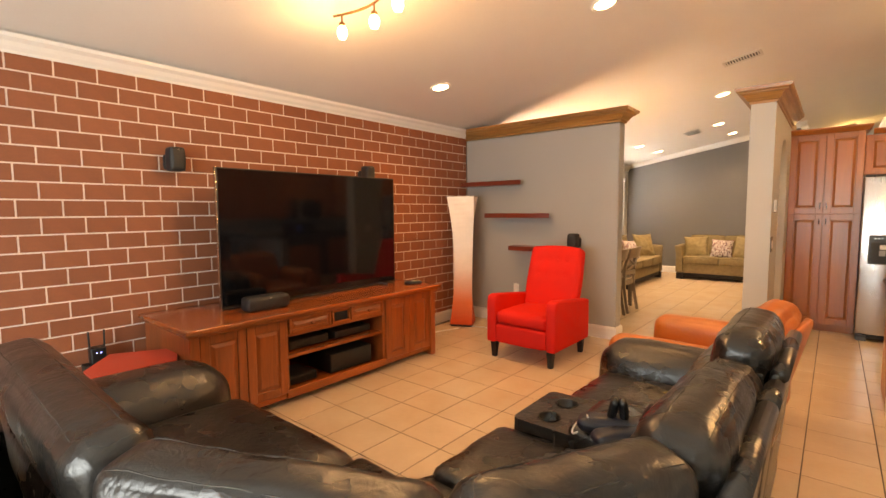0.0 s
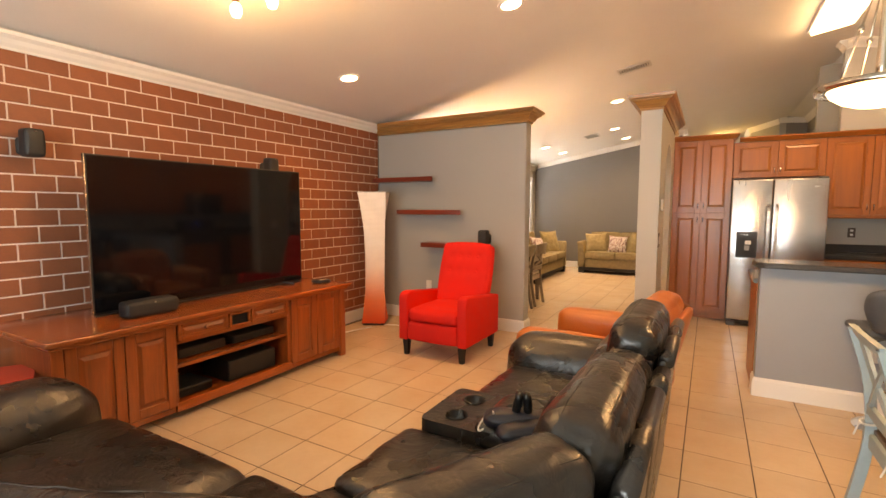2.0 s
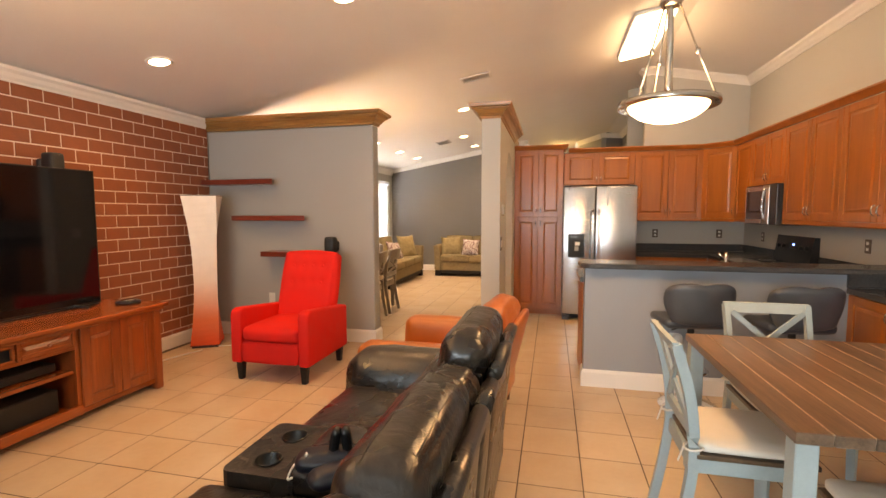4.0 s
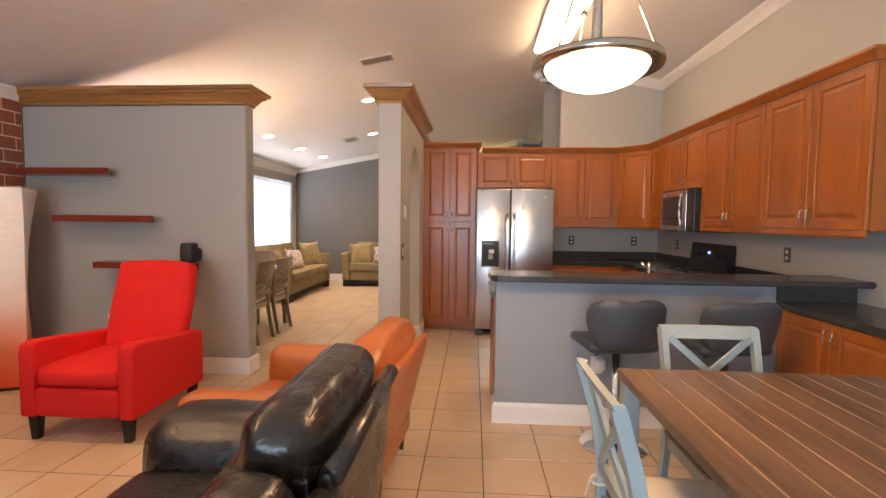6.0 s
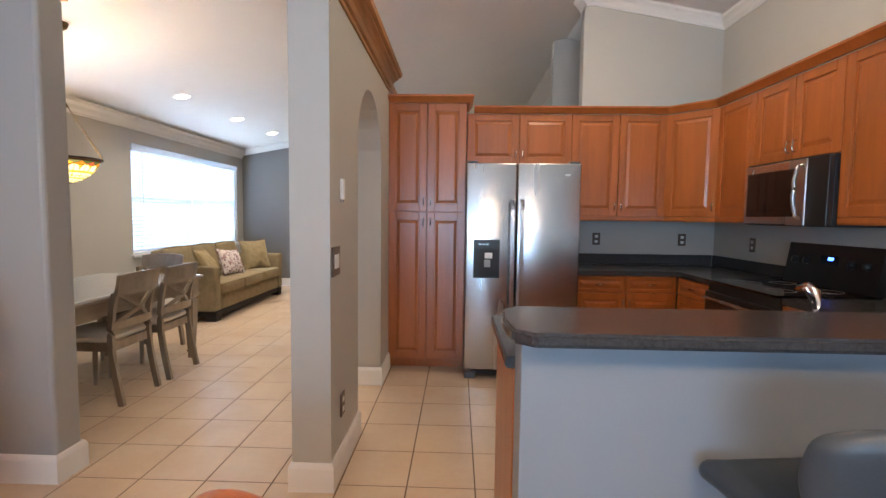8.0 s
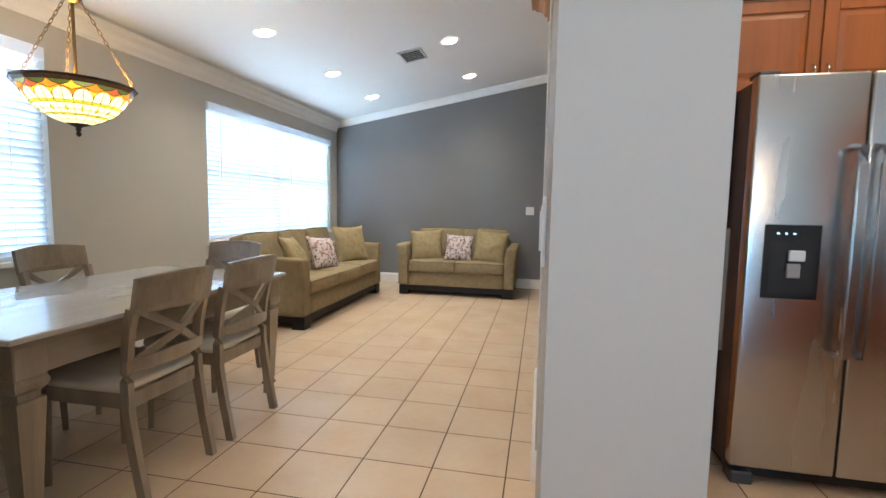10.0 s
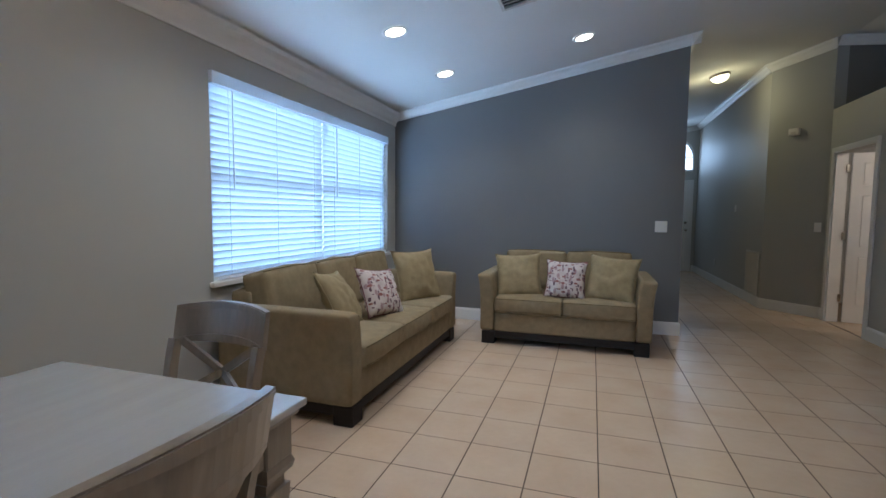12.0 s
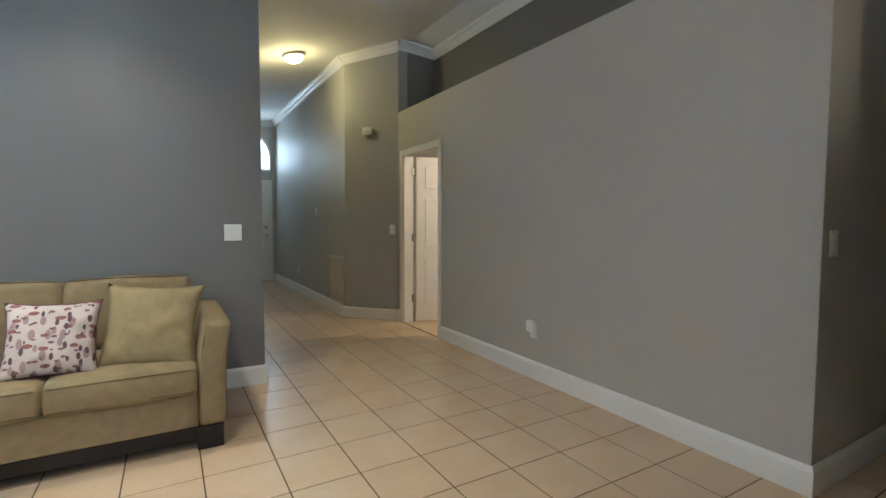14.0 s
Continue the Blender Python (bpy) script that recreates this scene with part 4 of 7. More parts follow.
def media_console():
    c = thing("media_console", "reddish cherry wood media console with panelled doors and open shelves", "tv stand")
    x0, xf, y0, y1, H = -3.36, -2.60, 1.27, 3.56, 0.70
    R = Matrix(((0, -1, 0, 0), (1, 0, 0, 0), (0, 0, 1, 0), (0, 0, 0, 1)))  # local x along +y, facing +x
    front = lambda y, z, x=xf: Matrix.Translation((x, y, z)) @ R
    top = box(x0 - 0.005, xf + 0.075, y0 - 0.04, y1 + 0.045, H - 0.03, H, 0.008, 3)
    part("top", top, M_CHERRY, c, "glossy cherry top")
    part("top_moulding", box(x0, xf + 0.05, y0 - 0.02, y1 + 0.025, H - 0.055, H - 0.03, 0.008, 2), M_CHERRY, c)
    part("side_panel", box(x0, xf, y0, y0 + 0.03, 0.0, H - 0.055), M_CHERRYV, c)
    part("side_panel", box(x0, xf, y1 - 0.03, y1, 0.0, H - 0.055), M_CHERRYV, c)
    for y in (1.94, 2.90):
        part("divider", box(x0, xf, y - 0.015, y + 0.015, 0.07, H - 0.055), M_CHERRYV, c)
    part("back_panel", box(x0, x0 + 0.012, y0 + 0.03, y1 - 0.03, 0.07, H - 0.055), M_CHERRYV, c)
    part("bottom", box(x0, xf, y0 + 0.03, y1 - 0.03, 0.05, 0.085), M_CHERRY, c)
    part("shelf", box(x0 + 0.02, xf - 0.02, 1.955, 2.885, 0.335, 0.36, 0.003, 1), M_CHERRY, c)
    part("plinth_rail", box(xf - 0.02, xf + 0.018, 1.93, 2.91, 0.05, 0.115, 0.004), M_CHERRY, c)
    part("drawer_rail", box(xf - 0.02, xf, 1.955, 2.885, 0.505, 0.525), M_CHERRY, c)
    for y in (y0 - 0.005, y1 - 0.055):
        part("corner_post", box(xf - 0.03, xf + 0.03, y, y + 0.06, 0.0, H - 0.055, 0.006), M_CHERRYV, c)
    part("drawer_back", box(x0 + 0.02, xf - 0.02, 1.955, 2.885, 0.515, 0.53), M_CHERRY, c)
    for y, w in ((1.33, 0.30), (1.635, 0.30), (2.915, 0.29), (3.21, 0.29)):
        panel_parts(c, "door", w, 0.545, front(y, 0.095), M_CHERRYV, 0.06)
    for y, w in ((1.96, 0.37), (2.53, 0.35)):
        d = panel_parts(c, "drawer", w, 0.11, front(y, 0.53), M_CHERRY, 0.022)
        part("knob", moved(lathe([(0.006, 0), (0.006, 0.012), (0.014, 0.018), (0.012, 0.026), (0.003, 0.03)], 14), front(y + w / 2, 0.585) @ Matrix.Translation((0, -0.018, 0)) @ Matrix.Rotation(radians(90), 4, "X")), M_CHERRY, d, smooth=True)
    fr = bmesh.new()
    for a in ((0, 0.18, 0, 0.02), (0, 0.18, 0.09, 0.11), (0, 0.02, 0.02, 0.09), (0.16, 0.18, 0.02, 0.09)):
        box(a[0], a[1], -0.02, 0, a[2], a[3], 0.003, 1, fr)
    part("speaker_slot", moved(fr, front(2.34, 0.53)), M_CHERRY, c)
    part("slot_back", box(xf - 0.03, xf - 0.012, 2.35, 2.51, 0.545, 0.625), M_BLACKM, c)
    return c


media_console()


def av_box(name, label, x0, x1, y0, y1, z0, z1, light=False):
    b = thing(name, label, "electronics")
    part("case", box(x0, x1, y0, y1, z0, z1, 0.006), M_BLACKM, b)
    part("front", box(x1, x1 + 0.006, y0 + 0.006, y1 - 0.006, z0 + 0.006, z1 - 0.006, 0.002, 1), M_GREYF if light else M_BLACK, b)
    for k in range(3):
        part("button", box(x1 + 0.006, x1 + 0.010, y0 + 0.05 + 0.03 * k, y0 + 0.065 + 0.03 * k, z0 + 0.02, z0 + 0.03), M_BLACKM, b)
    for y in (y0 + 0.03, y1 - 0.03):
        part("foot", box(x0 + 0.03, x1 - 0.03, y - 0.012, y + 0.012, z0 - 0.008, z0), M_BLACKM, b)


M_GREYF = mat("dark_grey_mesh", (0.018, 0.018, 0.018), 0.55, vary=0.3, scale=60, fine=300)
av_box("cable_box", "black cable box on the console shelf", -2.98, -2.70, 2.02, 2.38, 0.369, 0.435)
av_box("media_player", "black media player on the console shelf", -2.98, -2.70, 2.45, 2.83, 0.369, 0.425)
av_box("av_receiver", "black home theatre receiver with grey front", -3.00, -2.68, 2.38, 2.82, 0.094, 0.25, True)
av_box("game_console", "black game console inside the media unit", -2.98, -2.70, 1.99, 2.26, 0.094, 0.155)


def television():
    t = thing("television", "large black flat-screen television switched off, on splayed feet", "television")
    part("back_case", box(-3.04, -2.985, 1.66, 3.39, 0.725, 1.735, 0.012), M_BLACKM, t)
    part("bezel", box(-2.988, -2.968, 1.647, 3.402, 0.715, 1.747, 0.003), M_BLACK, t)
    part("screen", box(-2.969, -2.9655, 1.657, 3.392, 0.732, 1.738), M_SCREEN, t, "glossy black screen")
    part("edge_trim", box(-2.99, -2.966, 1.642, 1.6465, 0.715, 1.747), M_NICKEL, t)
    part("bottom_trim", box(-2.985, -2.962, 1.66, 3.39, 0.700, 0.714, 0.003), M_BLACK, t)
    for y, s in ((1.88, 1), (3.17, -1)):
        for dx in (-0.11, 0.12):
            part("foot", tube([(-3.0, y, 0.735), (-3.0 + dx, y - 0.06 * s, 0.7085)], 0, square=(0.022, 0.014)), M_BLACK, t)
    return t


television()


def soundbar_speaker():
    s = thing("centre_speaker", "black centre speaker on the media console", "speaker", pose(-2.80, 1.90, 0.70))
    part("body", soft(-0.06, 0.06, -0.165, 0.165, 0.002, 0.105, r=0.022, puff=0.004), M_BLACKM, s, smooth=True)
    part("grille", soft(0.045, 0.072, -0.155, 0.155, 0.008, 0.098, r=0.012, puff=0.008), M_GREYF, s, smooth=True)
    part("indicator", box(0.0715, 0.079, -0.004, 0.004, 0.088, 0.092), M_PLATE, s, "small white status light")


soundbar_speaker()
st = thing("set_top_box", "small round black and silver disc player on the media console", "electronics", pose(-2.78, 3.47, 0.70))
part("body", lathe([(0.075, 0.0), (0.088, 0.006), (0.088, 0.018), (0.07, 0.026)], 28), M_BLACK, st, smooth=True)
part("lid", lathe([(0.060, 0.026), (0.058, 0.034), (0.03, 0.036)], 28), M_NICKEL, st, smooth=True)


def wall_speaker(x, y, z, out, label):
    """A small satellite speaker on a bracket, out: the way the wall faces."""
    s = thing("wall_speaker", label, "speaker", pose(x, y, z, 0, 0, out), group="surround speakers")
    part("cabinet", soft(-0.052, 0.052, -0.165, -0.06, -0.085, 0.085, r=0.018, puff=0.004), M_BLACKM, s, smooth=True)
    part("grille", soft(-0.046, 0.046, -0.172, -0.150, -0.078, 0.078, r=0.012, puff=0.006), M_GREYF, s, smooth=True)
    part("bracket", soft(-0.05, 0.05, -0.055, -0.002, -0.07, 0.04, r=0.02, puff=0.003), M_BLACKM, s, smooth=True)
    part("arm", box(-0.02, 0.02, -0.07, -0.05, -0.03, 0.03), M_BLACKM, s)
    part("badge", box(-0.008, 0.008, -0.178, -0.171, 0.066, 0.070), M_NICKEL, s)
    return s


wall_speaker(X0 + 0.016, 1.50, 1.81, 90, "small black satellite speaker bracketed to the brick wall")
wall_speaker(X0 + 0.016, 3.33, 1.80, 90, "small black satellite speaker above the television")
wall_speaker(-1.80, 5.158, 1.075, 0, "small black satellite speaker above the lowest shelf")


def floating_shelf(xa, xb, z):
    bm = prism([(xa, 4.955), (xb, 4.955), (xb - 0.13, 5.157), (xa, 5.157)], z - 0.032, z + 0.022)
    bmesh.ops.bevel(bm, geom=bm.edges[:], offset=0.003, segments=1, affect="EDGES")
    return tagged(part("floating_shelf", bm, M_SHELF), "dark red mahogany floating shelf on the grey wall", "shelf", "floating shelves")


floating_shelf(-3.32, -2.43, 1.765)
floating_shelf(-2.95, -2.055, 1.368)
floating_shelf(-2.60, -1.665, 0.975)


def floor_lamp():
    f = thing("floor_lamp", "tall square paper floor lamp fading from white to orange red", "floor lamp", pose(-3.10, 4.70, 0, 0, 0, 28))
    bm = bmesh.new()
    N = 28
    rings = []
    for k in range(N + 1):
        u = k / N
        w = 0.105 + 0.035 * (2 * u - 1) ** 2 + 0.028 * u ** 2
        tw = radians(14) * math.sin(u * math.pi)
        rings.append([bm.verts.new((w * (a * math.cos(tw) - b * math.sin(tw)), w * (a * math.sin(tw) + b * math.cos(tw)), 0.02 + 1.585 * u)) for a, b in ((-1, -1), (1, -1), (1, 1), (-1, 1))])
    for a, b in zip(rings, rings[1:]):
        for i in range(4):
            bm.faces.new((a[i], a[(i + 1) % 4], b[(i + 1) % 4], b[i]))
    sh = part("shade", bm, M_SHADE, f, "ombre paper shade, white above and orange red below")
    so = sh.modifiers.new("thickness", "SOLIDIFY")
    so.thickness = 0.004
    part("base", box(-0.13, 0.13, -0.13, 0.13, 0, 0.02, 0.004), M_BLACKM, f)
    for z, w in ((1.60, 0.166), (0.025, 0.138)):
        part("frame_ring", tube([(-w, -w, z), (w, -w, z), (w, w, z), (-w, w, z), (-w, -w, z)], 0.004, 6), M_BLACKM, f)
    return f


def shade_material():
    m = mat("ombre_shade_paper", (0.8, 0.7, 0.65), 0.8, vary=0.06, scale=8, fine=120, bump=0.2)
    nt = m.node_tree
    b = nt.nodes["Principled BSDF"]
    co, sep, rp = nt.nodes.new("ShaderNodeTexCoord"), nt.nodes.new("ShaderNodeSeparateXYZ"), nt.nodes.new("ShaderNodeValToRGB")
    nt.links.new(co.outputs["Object"], sep.inputs[0])
    nt.links.new(sep.outputs[2], rp.inputs[0])
    el = rp.color_ramp.elements
    el[0].position, el[0].color = 0.0, (0.72, 0.07, 0.025, 1)
    el[1].position, el[1].color = 1.0, (0.83, 0.80, 0.76, 1)
    e = el.new(0.30)
    e.color = (0.78, 0.20, 0.10, 1)
    e = el.new(0.70)
    e.color = (0.82, 0.66, 0.58, 1)
    mixn = nt.nodes.new("ShaderNodeVectorMath")
    mixn.operation = "MULTIPLY"
    nt.links.new(rp.outputs[0], mixn.inputs[0])
    for l in list(b.inputs["Base Color"].links):
        nt.links.new(l.from_node.inputs["Scale"].links[0].from_socket, mixn.inputs[1])
    nt.links.new(mixn.outputs[0], b.inputs["Base Color"])
    return m


M_SHADE = shade_material()
floor_lamp()

cord = [(-2.97, 4.64, 0.006), (-2.80, 4.72, 0.006), (-2.62, 4.70, 0.006), (-2.45, 4.78, 0.006), (-2.30, 4.90, 0.006)]
tagged(part("power_cord", tube(cord, 0.005, 6), M_PLATE, smooth=True), "white power cord lying on the tile floor", "cord")
cord = [(-3.30, 3.70, 0.006), (-3.15, 3.95, 0.006), (-3.08, 4.25, 0.006), (-3.0, 4.5, 0.006)]
tagged(part("power_cord", tube(cord, 0.006, 6), M_PLATE, smooth=True), "white cable lying beside the media console", "cord")


# red side table with a router behind it
def side_table():
    t = thing("side_table", "small low side table with a red angled top", "side table", pose(-2.88, 1.03, 0))
    top = prism([(0.20, -0.24), (0.22, 0.19), (-0.06, 0.30), (-0.25, -0.04), (0.03, -0.24)], 0.485, 0.51)
    part("tabletop", top, M_REDTOP, t, "coral red lacquered top")
    for x, y in ((0.15, -0.18), (0.16, 0.15), (-0.08, 0.20), (-0.12, -0.06)):
        part("leg", box(x - 0.018, x + 0.018, y - 0.018, y + 0.018, 0, 0.485, 0.003, 1), M_LEG, t)


M_REDTOP = mat("coral_lacquer", (0.62, 0.075, 0.05), 0.4, vary=0.05)
side_table()
rt = thing("router", "black router with two antennas and blue lights", "router", pose(-3.26, 0.955, 0.0))
part("stand", box(-0.05, 0.05, -0.08, 0.08, 0, 0.435, 0.004), M_LEG, rt, "dark stand")
part("body", box(-0.035, 0.035, -0.045, 0.045, 0.437, 0.545, 0.012), M_BLACK, rt)
for y in (-0.04, 0.04):
    part("antenna", tube([(0, y, 0.53), (0, y * 1.1, 0.65)], 0.006, 8), M_BLACK, rt)
for y in (-0.015, 0.01):
    part("status_light", box(0.035, 0.038, y, y + 0.007, 0.505, 0.511), M_BLUE, rt, "blue status light")


# ---- plates, grilles and ceiling lights ----
def plate(m, label, w=0.075, h=0.118, slots="toggle", material=None, group=""):
    p = thing("wall_plate", label, "switch" if slots in ("toggle", "rocker") else "outlet", m, group)
    material = material or M_PLATE
    part("cover", box(-w / 2, w / 2, -0.007, 0, -h / 2, h / 2, 0.002, 1), material, p)
    n = max(1, round(w / 0.075))
    for k in range(n):
        x = (k - (n - 1) / 2) * 0.046
        if slots == "rocker":
            part("rocker", box(x - 0.016, x + 0.016, -0.011, -0.0072, -0.034, 0.034, 0.001, 1), M_PLATE, p)
        elif slots == "toggle":
            part("toggle", box(x - 0.005, x + 0.005, -0.018, -0.0072, -0.012, 0.012), M_PLATE, p)
        else:
            for z in (-0.025, 0.025):
                part("socket", box(x - 0.015, x + 0.015, -0.010, -0.0072, z - 0.013, z + 0.013, 0.002, 1), M_PLATE, p)
    return p


plate(pose(-2.60, 5.158, 0.45), "white outlet on the grey partition wall", slots="outlet")
plate(pose(-0.355, 11.573, 1.15), "white double switch on the dark grey wall", w=0.118, slots="rocker")
plate(pose(-0.192, 7.35, 1.145, 0, 0, -90), "white switch on the stub wall", slots="rocker")
plate(pose(-0.192, 5.445, 1.15, 0, 0, -90), "white double switch on the side of the pier wall", w=0.118, slots="rocker")
plate(pose(0.0, 5.24, 1.10, 0, 0, 90), "white rocker switch in a brown frame on the pier wall", w=0.14, h=0.14, slots="rocker", material=M_BROWNPLATE)
plate(pose(0.0, 5.36, 0.35, 0, 0, 90), "brown outlet near the floor on the pier wall", slots="outlet", material=M_BROWNPLATE)
plate(pose(1.80, 8.768, 1.14), "white switch on the corridor wall", slots="rocker")
plate(pose(1.64, 13.17, 1.14, 0, 0, -42), "white switch on the angled hall wall", slots="rocker")
plate(pose(1.198, 15.0, 1.40, 0, 0, -90), "small white thermostat on the hall wall", w=0.08, h=0.11, slots="toggle")
plate(pose(1.198, 16.2, 0.40, 0, 0, -90), "white outlet on the hall wall", slots="outlet")
ol = plate(pose(1.698, 10.62, 0.38, 0, 0, -90), "white outlet with a plugged-in air freshener", slots="outlet")
part("air_freshener", soft(-0.03, 0.03, -0.06, -0.008, 0.0, 0.085, r=0.015, puff=0.004), M_PLATE, ol, smooth=True)
ph = thing("wall_chime", "narrow white wall chime on the pier wall", "chime", pose(0.0, 5.35, 1.45, 0, 0, 90))
part("body", box(-0.016, 0.016, -0.02, 0, -0.05, 0.05, 0.004), M_PLATE, ph)
part("tip", box(-0.010, 0.010, -0.016, 0, -0.065, -0.05, 0.003), M_NICKEL, ph)
vb = thing("alarm_sounder", "small beige alarm sounder high on the hall wall", "alarm", pose(1.42, 13.41, 2.36, 0, 0, -43))
part("body", box(-0.06, 0.06, -0.05, 0, -0.045, 0.045, 0.008), M_PLATE, vb)
part("lens", box(-0.03, 0.03, -0.054, -0.05, -0.03, 0.0, 0.002), M_VENT, vb)


def grille(name, label, w, h, m, slats, tilt=35):
    g = thing(name, label, "vent", m)
    fr = bmesh.new()
    e = 0.025
    for a in ((-w / 2, w / 2, -h / 2, -h / 2 + e), (-w / 2, w / 2, h / 2 - e, h / 2), (-w / 2, -w / 2 + e, -h / 2 + e, h / 2 - e), (w / 2 - e, w / 2, -h / 2 + e, h / 2 - e)):
        box(*a, -0.014, 0.0, 0.003, 1, fr)
    part("frame", fr, M_VENT, g)
    # dark sheet: its colour stands in for the shade between the slats
    part("backing", box(-w / 2 + e, w / 2 - e, -h / 2 + e, h / 2 - e, -0.002, -0.001), M_DARKV, g)
    for k in range(slats):
        x = -w / 2 + e + (w - 2 * e) * (k + 0.5) / slats
        bm = box(-0.009, 0.009, -h / 2 + e, h / 2 - e, -0.0012, 0.0012)
        part("slat", moved(bm, Matrix.Translation((x, 0, -0.008)) @ Matrix.Rotation(radians(tilt), 4, "Y")), M_VENT, g)
    return g


M_DARKV = mat("vent_shadow_grey", (0.05, 0.05, 0.05), 0.8, vary=0.1)
SL = math.degrees(math.atan(0.1835))
on_ceil = lambda x, y, rz=0: Matrix.Translation((x, y, ceil_z(x) - 0.002)) @ Matrix.Rotation(radians(-SL), 4, "Y") @ Matrix.Rotation(radians(rz), 4, "Z")
grille("ceiling_vent", "white slatted air vent in the sloped ceiling", 0.36, 0.20, on_ceil(-0.405, 6.11), 12)
grille("ceiling_vent", "white slatted air vent in the dining room ceiling", 0.34, 0.26, on_ceil(-1.61, 9.59, 90), 6, -48)
grille("return_grille", "white return air grille low on the hall wall", 0.55, 0.62, Matrix.Translation((1.198, 14.02, 0.46)) @ Matrix.Rotation(radians(90), 4, "Y") @ Matrix.Rotation(radians(90), 4, "Z"), 16)


def can_light(x, y):
    c = thing("recessed_light", "lit round recessed ceiling light with white trim", "ceiling light", on_ceil(x, y), "recessed ceiling lights")
    part("trim_ring", lathe([(0.075, -0.001), (0.079, -0.008), (0.098, -0.006), (0.10, 0.0)], 28, caps=False), M_TRIM, c, smooth=True)
    part("lamp", lathe([(0.001, -0.004), (0.076, -0.004), (0.076, -0.001)], 28), M_CANGLOW, c, "glowing lamp disc", True)


for cx, cy in CANS:
    can_light(cx, cy)


def track_light():
    t = thing("track_light", "curved bronze track light with four glowing bulbs", "ceiling light")
    zc = lambda x: ceil_z(x)
    bar = [(-2.08 + 0.98 * k / 16, 2.04 + 0.05 * math.sin(math.pi * 2 * k / 16), 2.665) for k in range(17)]
    part("bar", tube(bar, 0.008, 8), M_BRONZE, t, "curved bronze bar", True)
    part("canopy", lathe([(0.065, 0.0), (0.065, -0.02), (0.02, -0.04), (0.012, -0.14)], 20, Matrix.Translation((-1.59, 2.04, zc(-1.59)))), M_BRONZE, t, smooth=True)
    for k in range(4):
        x, y = -2.02 + 0.28 * k, 2.04 + 0.05 * math.sin(math.pi * 2 * (0.06 + 0.28 * k) / 0.98)
        h = part("head", lathe([(0.006, 0.0), (0.006, -0.045), (0.018, -0.05), (0.020, -0.07)], 12, Matrix.Translation((x, y, 2.665))), M_BRONZE, t, smooth=True)
        part("bulb_glass", lathe([(0.018, -0.072), (0.030, -0.09), (0.032, -0.12), (0.022, -0.145), (0.004, -0.152)], 16, Matrix.Translation((x, y, 2.665))), M_BULB, h, "glowing frosted glass", True)


M_BRONZE = mat("aged_bronze", (0.16, 0.09, 0.04), 0.35, 0.9, vary=0.15)
track_light()

hd = thing("hall_ceiling_light", "glowing dome ceiling light in the entrance hall", "ceiling light", on_ceil(0.56, 13.6))
part("ring", lathe([(0.13, 0.0), (0.13, -0.025), (0.10, -0.03)], 28), M_NICKEL, hd, smooth=True)
part("dome", lathe([(0.115, -0.03), (0.105, -0.06), (0.07, -0.09), (0.02, -0.105)], 28), M_DOME, hd, "frosted glass dome", True)

fx = thing("fluorescent_light", "long boxy fluorescent ceiling light in the kitchen", "ceiling light", on_ceil(1.45, 6.05))
part("body", box(-0.20, 0.20, -0.64, 0.64, -0.035, -0.001, 0.006), M_TRIM, fx)
part("diffuser", box(-0.185, 0.185, -0.62, 0.62, -0.085, -0.036, 0.02, 3), M_FLUO, fx, "glowing white diffuser")

# unseen dome, added only as a fitting for the bedroom fill
bd = thing("bedroom_fill_dome", "unseen white dome light added to brighten the bedroom door", "ceiling light", pose(2.75, 11.7, 2.54))
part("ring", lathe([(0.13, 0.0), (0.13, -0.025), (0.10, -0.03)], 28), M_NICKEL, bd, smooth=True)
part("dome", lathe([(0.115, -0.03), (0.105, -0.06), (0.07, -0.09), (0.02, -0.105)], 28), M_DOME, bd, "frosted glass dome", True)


# ---- kitchen ----
def cabinet(name, label, m, w, h, d, doors, z0=0.0, drawers=0, handle_low=True, split=None, toe=False, material=None, handles=True):
    """A unit with its front at y = 0 facing -y. doors: how many leaves across; split: height at which tall doors are divided."""
    material = material or M_CAB
    c = thing(name, label, "cabinet", m, group="kitchen cabinets")
    zb = z0 + (0.09 if toe else 0.0)
    part("carcass", box(0.001, w - 0.001, 0.0, d, zb, z0 + h), material, c)
    if toe:
        part("toe_kick", box(0.001, w - 0.001, 0.06, d, z0, zb), material, c)
    g = 0.003
    top = z0 + h - g
    if drawers:
        dw = w / drawers
        for k in range(drawers):
            f = panel_parts(c, "drawer", dw - 2 * g, 0.135, Matrix.Translation((k * dw + g, -0.001, top - 0.135)), material, 0.028)
            part("handle", moved(pull(k * dw + dw / 2, top - 0.068, False), Matrix.Identity(4)), M_NICKEL, f, "satin nickel bow handle", True)
        top -= 0.142
    rows = [(zb + g, top)] if not split else [(zb + g, split - g), (split + g, top)]
    dw = w / doors
    for r, (a, b) in enumerate(rows):
        for k in range(doors):
            f = panel_parts(c, "door", dw - 2 * g, b - a, Matrix.Translation((k * dw + g, -0.001, a)), material, 0.062)
            right = k % 2 == 0 if doors > 1 else True
            hx = (k + 1) * dw - 0.03 if right else k * dw + 0.03
            low = handle_low if not split else r == 1
            hz = a + 0.085 if low else b - 0.085
            if handles:
                part("handle", pull(hx, hz), M_NICKEL, f, "satin nickel bow handle", True)
    return c


